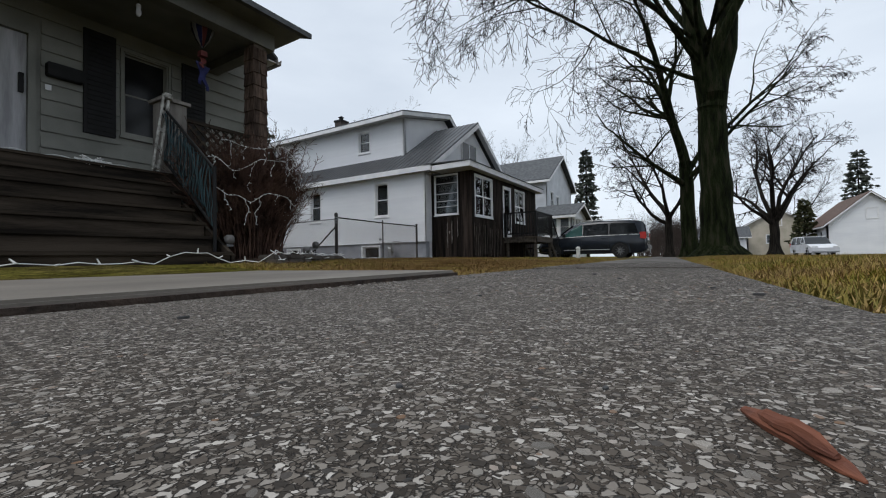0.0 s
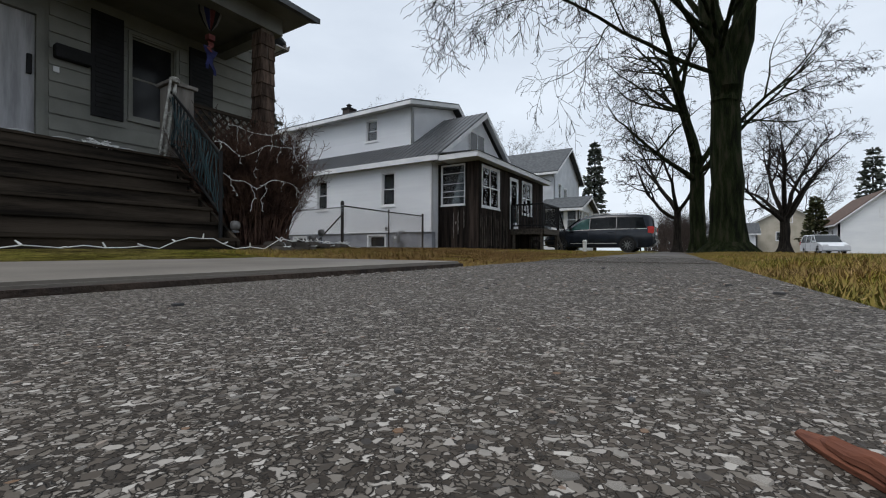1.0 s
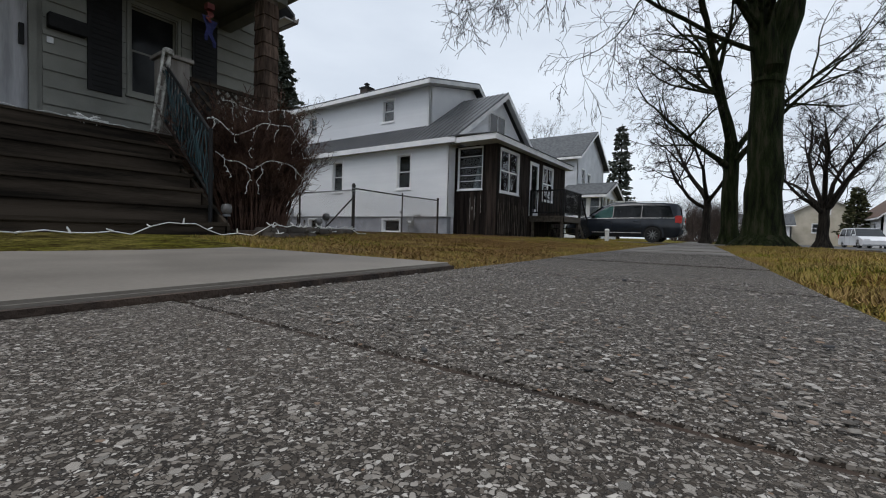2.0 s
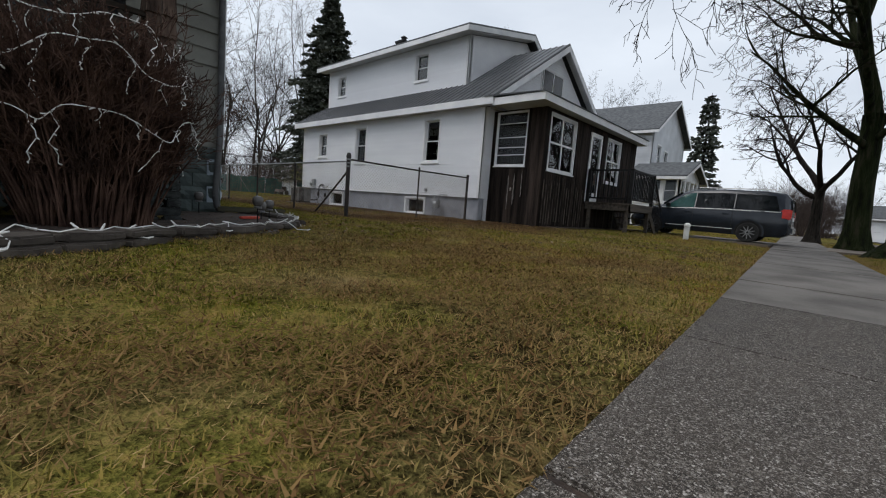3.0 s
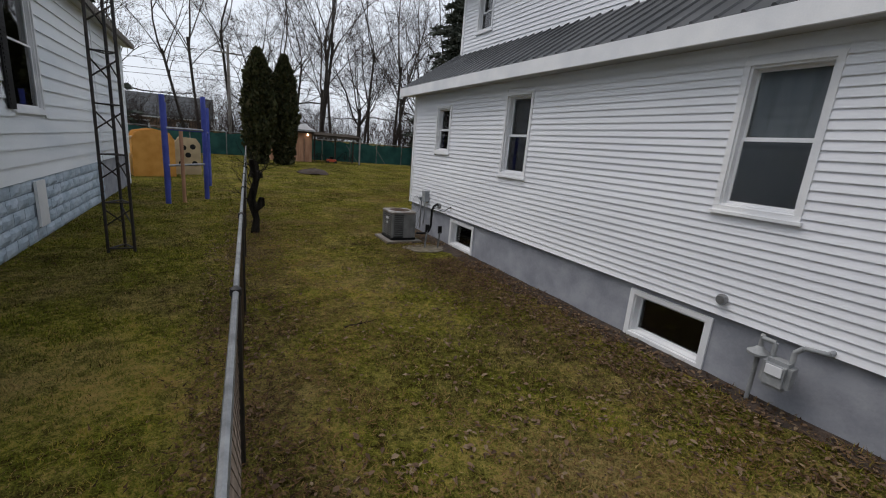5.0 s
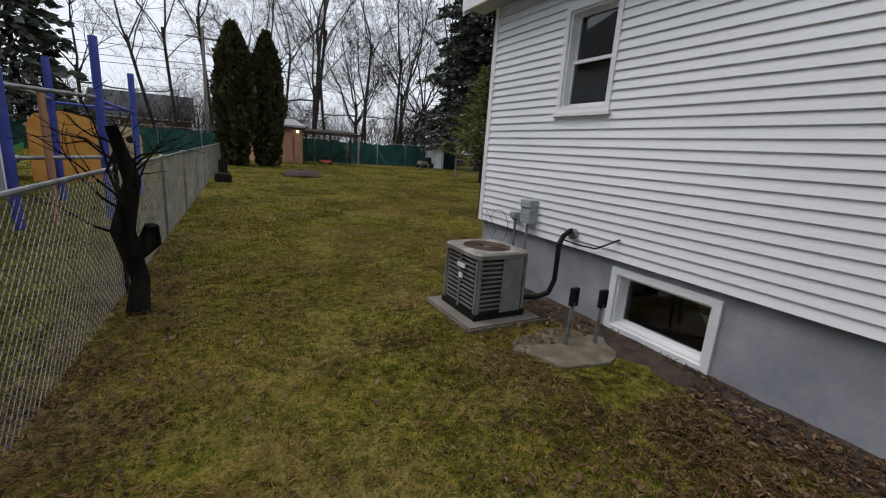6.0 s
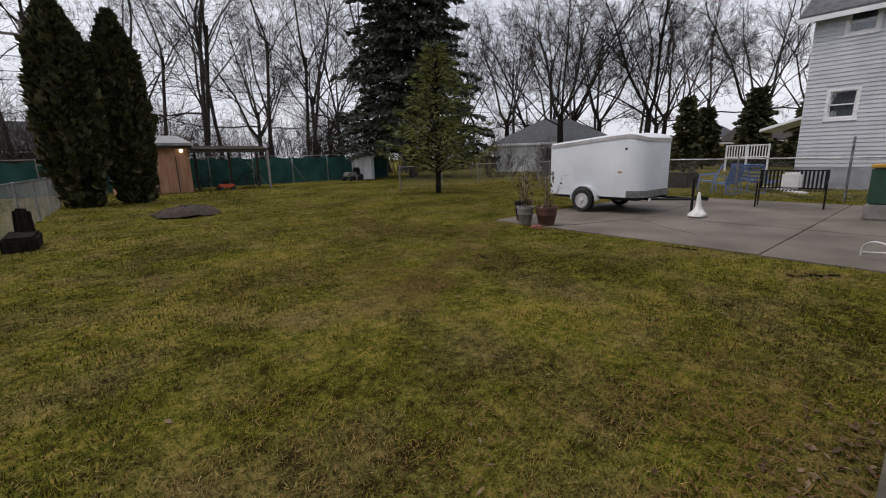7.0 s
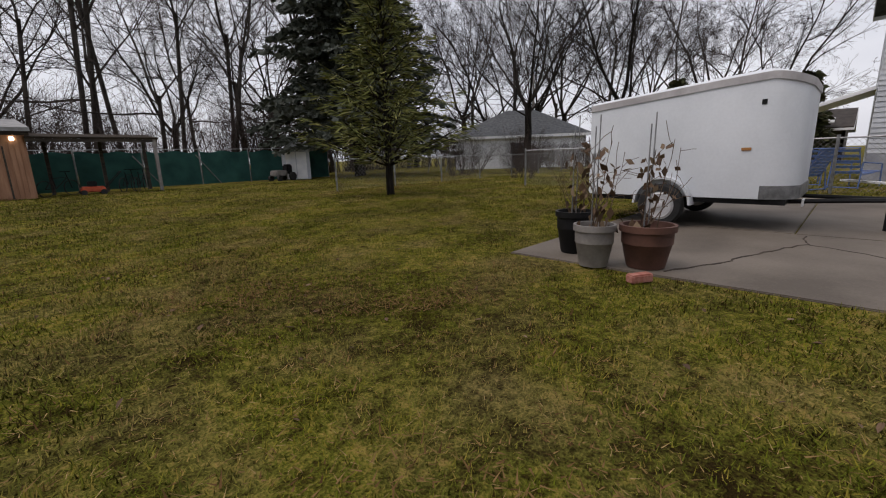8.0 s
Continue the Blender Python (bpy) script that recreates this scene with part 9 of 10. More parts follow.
# segments, wander, gravity, children, child length, child angle
weeping = [(9, 0.10, 0.012, 8, 0.50, 48), (6, 0.14, -0.01, 7, 0.46, 50), (4, 0.18, -0.07, 6, 0.44, 48), (3, 0.20, -0.16, 3, 0.55, 45), (2, 0.24, -0.2, 0, 0, 0)]
arching = [(11, 0.10, -0.022, 12, 0.36, 46), (6, 0.17, -0.05, 8, 0.50, 50), (4, 0.22, -0.12, 6, 0.55, 50), (3, 0.24, -0.18, 3, 0.6, 48), (2, 0.24, -0.2, 0, 0, 0)]
upright = [(7, 0.10, 0.03, 8, 0.46, 42), (4, 0.13, 0.04, 7, 0.45, 42), (3, 0.17, 0.04, 6, 0.46, 42), (2, 0.2, 0.02, 0, 0, 0)]
spreading = [(7, 0.11, 0.01, 8, 0.48, 46), (4, 0.15, 0.01, 7, 0.46, 46), (3, 0.18, 0.0, 5, 0.46, 46), (2, 0.22, -0.02, 3, 0.55, 44), (1, 0.2, -0.02, 0, 0, 0)]

TWIG["least"] = 0.0066
bare_tree("street_tree", (5.7, -8.95, -0.08), "huge bare street tree with mossy forked trunk and drooping twigs", 11, (6.0, 0.56, 0.1, 0.1),
          [(140, 80, 10.5, 0.45, 0.94), (330, 82, 10.5, 0.47, 0.94), (265, 68, 8.0, 0.22, 1.2), (122, 30, 11.6, 0.08, 1.2, arching), (158, 30, 12.6, 0.09, 1.3, arching), (138, 24, 12.6, 0.08, 1.45, arching), (172, 26, 12.6, 0.085, 1.5, arching), (148, 34, 13.6, 0.085, 1.25, arching), (188, 30, 10.7, 0.08, 1.3, arching), (166, 38, 13.6, 0.08, 1.35, arching), (210, 34, 9.7, 0.08, 1.4, arching), (60, 50, 7.5, 0.13, 1.4), (310, 55, 8.0, 0.13, 1.3)], weeping, M["mossy_bark"], M["twig"], "street trees")
bare_tree("street_tree", (11.2, -7.95, -0.1), "tall bare street tree with dark upright limbs", 23, (4.6, 0.36, -0.25, 0.1),
          [(120, 70, 8.5, 0.24, 0.98), (20, 64, 8.0, 0.2, 0.95), (150, 22, 6.0, 0.13, 0.75), (165, 46, 7.0, 0.14, 0.9), (280, 55, 7.0, 0.14, 0.85), (230, 35, 6.0, 0.12, 0.8)], weeping, M["mossy_bark"], M["twig"], "street trees")
bare_tree("street_tree", (23.0, -12.6, -0.1), "round-crowned bare tree across the street", 31, (2.6, 0.32, 0.0, 0.0),
          [(a, s, l, 0.15, h) for a, s, l, h in ((90, 80, 6.6, 1.0), (170, 62, 6.2, 0.97), (10, 64, 6.2, 0.95), (250, 62, 5.8, 0.92), (60, 48, 5.4, 0.88), (200, 44, 5.2, 0.84), (320, 46, 5.2, 0.84), (130, 40, 4.6, 0.78))], spreading, M["bark"], M["twig"], "street trees")
bare_tree("street_tree", (19.0, -6.6, -0.1), "bare street tree with many crooked limbs", 37, (3.0, 0.25, 0.0, 0.0),
          [(a, s, l, 0.13, h) for a, s, l, h in ((100, 66, 6.5, 1.0), (170, 40, 6.0, 0.9), (40, 52, 5.5, 0.95), (220, 44, 5.5, 0.85), (120, 30, 5.0, 0.75))], spreading, M["bark"], M["twig"], "street trees")
# a limb reaching in from the tree behind the camera's right
bare_tree("street_tree", (-5.5, -12.0, -0.1), "old bare street tree beside the kerb", 41, (5.0, 0.42, 0.0, 0.0),
          [(100, 64, 7.0, 0.25, 1.0), (70, 42, 6.5, 0.15, 0.95), (10, 40, 7.0, 0.15, 0.95), (200, 50, 7.5, 0.2, 1.0), (280, 50, 7.5, 0.2, 1.0)], weeping, M["mossy_bark"], M["twig"], "street trees")

# the row of tall bare trees behind the yards
TWIG["least"] = 0.0055
w1 = bare_tree("woodland_tree", (-6.5, 47.0, 0.0), "tall slender leaning bare woodland tree", 51, (8.5, 0.135, -1.8, 0.2), [(120, 72, 12.5, 0.085, 1.0), (40, 60, 8.5, 0.055, 0.95), (200, 58, 8.0, 0.05, 0.9), (300, 55, 7.5, 0.048, 0.85), (80, 50, 6.5, 0.04, 0.75)], upright, M["wood_bark"], M["wood_twig"], "woodland trees")
w2 = bare_tree("woodland_tree", (3.0, 50.0, 0.0), "tall slender bare woodland tree", 52, (9.5, 0.13, 1.0, 0.0), [(80, 76, 12.0, 0.08, 1.0), (200, 62, 8.0, 0.055, 0.97), (330, 58, 7.5, 0.05, 0.9), (30, 50, 6.5, 0.042, 0.8), (250, 48, 6.0, 0.04, 0.7)], upright, M["wood_bark"], M["wood_twig"], "woodland trees")
w3 = bare_tree("woodland_tree", (9.5, 47.5, 0.0), "bare woodland tree with one long low bough", 53, (5.5, 0.15, 0.2, 0.0), [(100, 74, 9.0, 0.095, 1.0), (185, 8, 8.0, 0.07, 0.8), (20, 55, 7.0, 0.065, 0.95), (260, 50, 6.5, 0.06, 0.85), (150, 40, 6.0, 0.055, 0.9)], spreading[:4] + [spreading[4]], M["wood_bark"], M["wood_twig"], "woodland trees")
w4 = bare_tree("woodland_tree", (31.0, 33.5, 0.0), "broad bare tree with strong dark limbs behind the yard", 54, (5.0, 0.30, 0.0, 0.0), [(a, s, l * 1.5, r * 0.50, h) for a, s, l, r, h in ((120, 72, 9, 0.3, 1.0), (20, 60, 8.5, 0.26, 0.98), (200, 40, 8.0, 0.2, 0.9), (300, 55, 8.0, 0.2, 0.95), (350, 30, 7.5, 0.16, 0.85), (160, 24, 6.5, 0.14, 0.8))], spreading, M["bark"], M["twig"], "woodland trees")
rw = random.Random(77)
for src, x, y, s, turn in ((w1, -13, 52, 1.0, 40), (w2, -2.5, 54, 1.05, 210), (w1, 0.6, 47, 0.9, 250), (w1, 6.5, 53, 1.1, 120), (w2, 5.6, 48.5, 1.0, 300), (w2, 12.5, 55, 1.1, 20), (w3, 16.5, 52, 1.1, 190), (w1, 13.5, 47, 0.85, 200), (w4, 14, 62, 0.8, 70), (w1, 25, 52, 1.1, 310),
                           (w4, 41, 30.5, 0.9, 150), (w4, 46, 42, 0.95, 260), (w3, 33, 50, 1.0, 20), (w3, 55, 30, 1.0, 80), (w4, 62, 22, 0.9, 200), (w2, 21, 49, 1.0, 90), (w1, -30, 44, 1.0, 30), (w2, -20, 58, 1.1, 75), (w4, 2, 66, 0.85, 15), (w4, 26, 66, 0.9, 160), (w3, 44, 58, 1.1, 60),
                           (w4, 70, 30, 1.1, 20), (w3, 58, 25, 1.1, 100), (w4, 75, 45, 1.1, 200), (w3, 66, 36, 1.2, 310), (w3, 54, 44, 1.2, 40), (w4, 45, 38, 0.9, 330), (w3, 50, 31, 1.0, 190), (w4, 62, 38, 1.0, 140), (w3, 31, 58, 1.2, 310), (w2, 36, 38, 0.9, 200), (w4, 34, 60, 0.9, 250), (w3, 8, 60, 1.1, 330), (w3, -15, 66, 1.1, 170), (w2, 50, 36, 1.0, 310), (w4, 52, 50, 0.9, 10), (w3, 18, 70, 1.2, 110), (w3, 0, 74, 1.2, 260), (w3, 40, 70, 1.2, 30), (w3, -28, 62, 1.1, 200), (w4, 30, 78, 1.0, 300), (w4, 62, 1, 0.34, 30), (w3, 70, -6, 0.5, 120), (w4, 78, -22, 0.7, 210), (w3, 60, -34, 0.9, 10), (w4, 85, -10, 0.5, 300), (w3, 92, 4, 0.5, 170), (w4, 43, 47, 0.9, 100), (w3, 38, 45, 1.0, 220), (w4, 48, 55, 1.0, 20), (w3, 57, 50, 1.1, 300), (w4, 36, 52, 0.8, 60), (w3, 22, 58, 1.0, 140), (w2, 29, 48, 1.0, 10), (w1, 17, 56, 1.1, 90), (w2, 9, 57, 1.1, 200), (w1, -6, 60, 1.1, 300)):
    s *= 1.2 if y > 20 else 1.0
    c = copy_thing(src, pose(x, y, -0.1, 0, 0, turn) @ Matrix.Diagonal((s, s, s * rw.uniform(0.95, 1.15), 1)))


def column_evergreen(at, height, radius, seed, label):
    rng = random.Random(seed)
    t = thing("arborvitae", at, label, "evergreen tree", "clipped evergreens")
    bm = bmesh.new()
    rod(bm, (0, 0, -0.2), (0, 0, height * 0.9), 0.12, 0.03)
    part("trunk", bm, M["bark"], t)
    prof = lambda u: radius * (0.62 + 0.38 * math.sin(min(1, u * 2.2) * math.pi / 2)) * (1 - max(0.0, (u - 0.55) / 0.45) ** 2.2)
    # solid dark core: the crown's inner shade put into its colour
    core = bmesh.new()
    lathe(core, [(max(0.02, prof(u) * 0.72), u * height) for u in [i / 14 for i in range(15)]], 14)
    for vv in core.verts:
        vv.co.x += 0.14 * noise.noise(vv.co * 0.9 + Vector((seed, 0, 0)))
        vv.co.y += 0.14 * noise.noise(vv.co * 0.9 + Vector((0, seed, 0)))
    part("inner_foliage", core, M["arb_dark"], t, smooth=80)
    cs = []
    for _ in range(11000):
        u = rng.random() ** 0.8
        a = rng.uniform(0, 2 * math.pi)
        lump = 1 + 0.55 * noise.noise((3 * math.cos(a), 3 * math.sin(a), u * height * 0.8 + seed))
        r = prof(u) * lump * rng.uniform(0.72, 1.0)
        cs.append(((r * math.cos(a), r * math.sin(a), u * height), (0.55 * math.cos(a), 0.55 * math.sin(a), 0.8)))
    me = leaf_mesh("foliage", cs, 0.27, rng)
    me.materials.append(M["arb_leaf"])
    o = new("foliage", me)
    o.parent = t
    tagged(o, kind="stuff")


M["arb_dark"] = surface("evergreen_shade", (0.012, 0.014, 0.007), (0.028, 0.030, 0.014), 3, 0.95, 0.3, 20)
M["arb_leaf"] = island_surface("arborvitae_leaf", [(0.014, 0.016, 0.007), (0.034, 0.040, 0.015), (0.058, 0.062, 0.022), (0.075, 0.062, 0.030)])
M["spruce_leaf"] = island_surface("spruce_needles", [(0.022, 0.027, 0.020), (0.048, 0.058, 0.044), (0.080, 0.092, 0.074), (0.14, 0.15, 0.13)])
M["pine_leaf"] = island_surface("pine_needles", [(0.040, 0.048, 0.012), (0.085, 0.098, 0.022), (0.13, 0.138, 0.032), (0.18, 0.168, 0.048)])
column_evergreen((-1.85, 31.0, 0.0), 7.0, 0.86, 3, "tall dark columnar arborvitae by the shed")
column_evergreen((-0.2, 31.4, 0.0), 6.9, 0.70, 9, "slim dark columnar arborvitae with a pale gap")


def conifer(at, height, radius, seed, label, mat, bare=0.08, droop=0.25, size=0.32, sprays=14, whorls=30, thin=1.0, width=0.30):
    rng = random.Random(seed)
    t = thing("conifer", at, label, "conifer")
    bm = bmesh.new()
    rod(bm, (0, 0, -0.2), (0, 0, height), height * 0.014 + 0.04, 0.015, 10)
    part("trunk", bm, M["bark"], t, smooth=60)
    w = Wood()
    cs = []
    for k in range(whorls):
        u = bare + (0.99 - bare) * (k + rng.random() * 0.7) / whorls
        L = radius * ((1 - u) / (1 - bare)) ** 0.85 * rng.uniform(0.75, 1.1) + 0.15
        nb = rng.randint(5, 8)
        for j in range(nb):
            a = 2 * math.pi * (j + rng.random() * 0.8) / nb
            ln = L * rng.uniform(0.65, 1.12)
            d = Vector((math.cos(a), math.sin(a), 0.25 - droop))
            p0 = Vector((0, 0, u * height))
            pts = [p0 + Vector((d.x * ln * s, d.y * ln * s, d.z * ln * s - droop * 0.25 * ln * s * s)) for s in (0, 0.35, 0.7, 1.0)]
            w.tube(pts, [0.03, 0.02, 0.012, 0.006], 3)
            for m in range(int(sprays * thin * (0.5 + ln / radius))):
                s = rng.uniform(0.18, 1.0)
                i = min(int(s * 3), 2)
                q = pts[i].lerp(pts[i + 1], s * 3 - i)
                side = Vector((-math.sin(a), math.cos(a), 0)) * rng.uniform(-1, 1)
                q = q + side * 0.28 * ln * (1.15 - s) + Vector((0, 0, rng.uniform(-0.12, 0.05)))
                cs.append((q, Vector((math.cos(a), math.sin(a), -0.1)) + side * 0.8))
    me = w.mesh(False, "branch_crown")
    me.materials.append(M["twig"])
    o = tagged(new("branch_crown", me), kind="stuff")
    o.parent = t
    me = leaf_mesh("needles", cs, size, rng, droop=droop * 0.5, width=width)
    me.materials.append(mat)
    o = tagged(new("needle_mass", me), kind="stuff")
    o.parent = t
    return t


conifer((18.5, 38.5, 0.0), 24.0, 7.0, 5, "large dusty blue-green spruce at the back of the yard", M["spruce_leaf"], 0.10, 0.34, 0.40, 120, 54)
conifer((9.65, 24.4, 0.0), 5.9, 2.25, 6, "young yellow-green pine on the back lawn", M["pine_leaf"], 0.12, -0.12, 0.28, 46, 20, width=0.06)
conifer((29.3, 0.9, 0.0), 10.6, 1.6, 7, "dark spruce behind the neighbouring house", M["spruce_leaf"], 0.1, 0.3, 0.30, 18, 34)
conifer((-13.5, 42.5, 0.0), 15.0, 4.0, 8, "dark spruce beyond the side yards", M["spruce_leaf"], 0.15, 0.35, 0.6, 16, 32)
conifer((-23.0, 37.0, 0.0), 16.0, 4.2, 18, "tall dark spruce beyond the side yards", M["spruce_leaf"], 0.15, 0.35, 0.6, 16, 32)
conifer((53.0, -19.0, 0.0), 6.5, 1.6, 10, "small dark conifer across the street", M["arb_leaf"], 0.08, 0.1, 0.4, 12, 22)
conifer((60.0, -25.5, 0.0), 13.0, 3.0, 13, "tall spruce beside a house across the street", M["spruce_leaf"], 0.1, 0.3, 0.5, 12, 30)
conifer((30.6, 22.9, 0.0), 5.2, 1.0, 14, "narrow dark conifer beyond the side fence", M["arb_leaf"], 0.05, 0.0, 0.35, 14, 24)
conifer((37.5, 20.8, 0.0), 6.0, 1.7, 21, "dark bushy conifer beyond the side gardens", M["arb_leaf"], 0.04, 0.0, 0.4, 22, 26)
conifer((36.5, 17.3, 0.0), 5.4, 1.5, 22, "dark conifer beside a low house", M["arb_leaf"], 0.04, 0.0, 0.4, 22, 26)
conifer((38.5, 24.5, 0.0), 5.0, 1.5, 23, "low dark conifer beyond the side gardens", M["arb_leaf"], 0.04, 0.0, 0.4, 20, 24)


# the bare bush with fairy lights at the porch corner
TWIG["least"] = 0.0024
def bush():
    rng = random.Random(15)
    t = thing("bush", (-8.74, -2.74, -0.02), "dense bare brown bush hung with white fairy lights", "bush")
    w = Wood()
    spec = [(5, 0.10, 0.03, 7, 0.30, 30), (3, 0.18, 0.03, 6, 0.40, 38), (2, 0.25, 0.0, 0, 0, 0)]
    for k in range(380):
        a, r = rng.uniform(0, 2 * math.pi), 0.40 * rng.random() ** 0.5
        lean = rng.uniform(0.02, 0.27)
        grow(w, rng, (r * math.cos(a), r * math.sin(a), -0.1), (lean * math.cos(a), lean * math.sin(a), 1.0), rng.uniform(1.2, 1.78), rng.uniform(0.008, 0.014), 0, spec)
    for thick, nm in ((True, "brushwood"), (False, "twig_crown")):
        me = w.mesh(thick, nm)
        me.materials.append(M["bush_stem"])
        o = tagged(new(nm, me), kind="stuff")
        o.parent = t
    # strings of lights wound round it, with short drops hanging from them
    for level, (z0, a0, a1, sag) in enumerate(((1.66, -2.7, 1.2, 0.10), (1.42, -2.9, 0.9, 0.16), (0.98, -2.7, 0.7, 0.12))):
        bm = bmesh.new()
        q = None
        for k in range(90):
            u = k / 89
            a = a0 + (a1 - a0) * u
            r = (0.72 if z0 < 1.6 else 0.62) + 0.07 * noise.noise((k * 0.11, level * 3.1, 2.0))
            p = Vector((r * math.cos(a), r * math.sin(a), z0 - sag * math.sin(u * math.pi * 3) ** 2 + 0.10 * noise.noise((k * 0.12, 7.0, level * 2.3))))
            if q is not None:
                rod(bm, q, p, 0.0034, n=5)
            if k % 3 == 0:
                dd = Vector((rng.gauss(0, 1), rng.gauss(0, 1), rng.gauss(0, 0.6))).normalized()
                rod(bm, p, p + dd * 0.035, 0.007, 0.004, 5)
            if k % 8 == 4:
                e = p
                for m in range(rng.randint(3, 8)):
                    f2 = e + Vector((rng.uniform(-0.035, 0.035), rng.uniform(-0.03, 0.03), rng.uniform(-0.06, -0.02)))
                    rod(bm, e, f2, 0.0034, n=5)
                    if m % 2:
                        rod(bm, f2, f2 + Vector((rng.uniform(-0.03, 0.03), rng.uniform(-0.03, 0.03), -0.01)), 0.007, 0.004, 5)
                    e = f2
            q = p
        tagged(part("light_string", bm, M["white_plastic"], t, "white cable with unlit fairy lights"), kind="stuff")


M["bush_stem"] = surface("brown_stem", (0.030, 0.017, 0.013), (0.12, 0.070, 0.052), 4, 0.9, 0.0, 20, spec=0.15)
bush()


# brown scrub behind the back fence
TWIG["least"] = 0.004
def scrub(at, seed):
    rng = random.Random(seed)
    t = thing("shrub", at, "tangled bare brown shrub behind the back fence", "shrub", "scrub behind the fence")
    w = Wood()
    spec = [(4, 0.14, 0.0, 7, 0.42, 38), (3, 0.22, 0.0, 6, 0.5, 44), (1, 0.25, 0.0, 0, 0, 0)]
    for k in range(26):
        a, lean = rng.uniform(0, 6.28), rng.uniform(0.1, 0.7)
        grow(w, rng, (0.7 * math.cos(a), 0.7 * math.sin(a), -0.1), (lean * math.cos(a), lean * math.sin(a), 1), rng.uniform(2.2, 4.4), rng.uniform(0.02, 0.035), 0, spec)
    for thick, nm in ((True, "brushwood"), (False, "twig_crown")):
        me = w.mesh(thick, nm)
        me.materials.append(M["scrub_stem"])
        o = tagged(new(nm, me), kind="stuff")
        o.parent = t
    return t


M["scrub_stem"] = surface("scrub_stem", (0.022, 0.014, 0.012), (0.065, 0.045, 0.036), 2, 0.9, 0.0, 20)
s1, s2 = scrub((-4.0, 44.0, 0.0), 71), scrub((3.5, 44.5, 0.0), 72)
for k in range(44):
    x = -28 + 1.9 * k + rw.uniform(-1, 1)
    s = rw.uniform(1.0, 1.6)
    copy_thing((s1, s2)[k % 2], pose(x, 45.5 + 5 * rw.random() + (4 if 24 < x < 42 else 0), -0.1, 0, 0, 67 * k) @ Matrix.Diagonal((s, s, s, 1)))
for k in range(16):
    s = rw.uniform(0.45, 0.75)
    copy_thing((s1, s2)[k % 2], pose(19 + 1.5 * k + rw.uniform(-0.5, 0.5), 25.5 + 7 * rw.random(), -0.1, 0, 0, 41 * k) @ Matrix.Diagonal((s, s, s * 0.9, 1)))

for k in range(22):
    s = rw.uniform(0.9, 1.5)
    copy_thing((s1, s2)[k % 2], pose(44 + 2.0 * k, -5.5 + rw.uniform(-2.5, 4.5) + 0.1 * k, -0.1, 0, 0, 53 * k) @ Matrix.Diagonal((s, s, s, 1)))

# ---------------------------------------------------------------- grass, fallen leaves, pebbles
def blade_material():
    """Grass: each blade its own shade, shifted by broad patches and by small tufts."""
    m = island_surface("grass_blade", [(0.040, 0.026, 0.007), (0.070, 0.090, 0.008), (0.126, 0.144, 0.012), (0.230, 0.195, 0.024), (0.300, 0.195, 0.056), (0.165, 0.090, 0.032)], 0.75, 0.46, 0.04)
    n, l = m.node_tree.nodes, m.node_tree.links
    ramp = next(k for k in n if k.type == "VALTORGB")
    val = ramp.inputs["Fac"].links[0].from_socket
    co, no, ma = n.new("ShaderNodeTexCoord"), n.new("ShaderNodeTexNoise"), n.new("ShaderNodeMath")
    no.inputs["Scale"].default_value, no.inputs["Detail"].default_value = 5.5, 3
    l.new(co.outputs["Object"], no.inputs["Vector"])
    ma.operation = "MULTIPLY_ADD"
    ma.inputs[1].default_value, ma.inputs[2].default_value = 1.3, -0.67
    l.new(no.outputs["Fac"], ma.inputs[0])
    ad = n.new("ShaderNodeMath")
    l.new(val, ad.inputs[0])
    l.new(ma.outputs[0], ad.inputs[1])
    # the front lawn is drier than the back
    sp, dry, a2 = n.new("ShaderNodeSeparateXYZ"), n.new("ShaderNodeMapRange"), n.new("ShaderNodeMath")
    dry.inputs["From Min"].default_value, dry.inputs["From Max"].default_value = -6.5, 3.0
    dry.inputs["To Min"].default_value, dry.inputs["To Max"].default_value = 0.24, -0.15
    l.new(co.outputs["Object"], sp.inputs[0])
    l.new(sp.outputs["Y"], dry.inputs["Value"])
    l.new(ad.outputs[0], a2.inputs[0])
    l.new(dry.outputs["Result"], a2.inputs[1])
    l.new(a2.outputs[0], ramp.inputs["Fac"])
    l.new(browned(m, ramp.outputs["Color"], sp.outputs["Y"]), n["Principled BSDF"].inputs["Base Color"])
    return m


rg = np.random.default_rng(7)
gx = np.array([-18 + 0.5 * i for i in range(81)])
gy = np.array([-13.5 + 0.45 * i for i in range(120)])
gz = np.array([[lawn(x, y) for x in gx] for y in gy])


def ground_height(x, y):
    i = np.clip(((x + 18) / 0.5).astype(int), 0, 79)
    j = np.clip(((y + 13.5) / 0.45).astype(int), 0, 118)
    u, v = (x - gx[i]) / 0.5, (y - gy[j]) / 0.45
    return (gz[j, i] * (1 - u) + gz[j, i + 1] * u) * (1 - v) + (gz[j + 1, i] * (1 - u) + gz[j + 1, i + 1] * u) * v


def rects(x, y, *boxes):
    inside = np.zeros(len(x), bool)
    for x0, x1, y0, y1 in boxes:
        inside |= (x > x0) & (x < x1) & (y > y0) & (y < y1)
    return inside


def in_bed(x, y):
    ring = bed_line + [(-7.0, -0.35), (-14.0, -0.35), (-14.0, -4.1)]
    inside = np.zeros(len(x), bool)
    for (xa, ya), (xb, yb) in zip(ring, ring[1:] + ring[:1]):
        cross = ((ya > y) != (yb > y)) & (x < (xb - xa) * (y - ya) / (yb - ya if yb != ya else 1e-9) + xa)
        inside ^= cross
    return inside


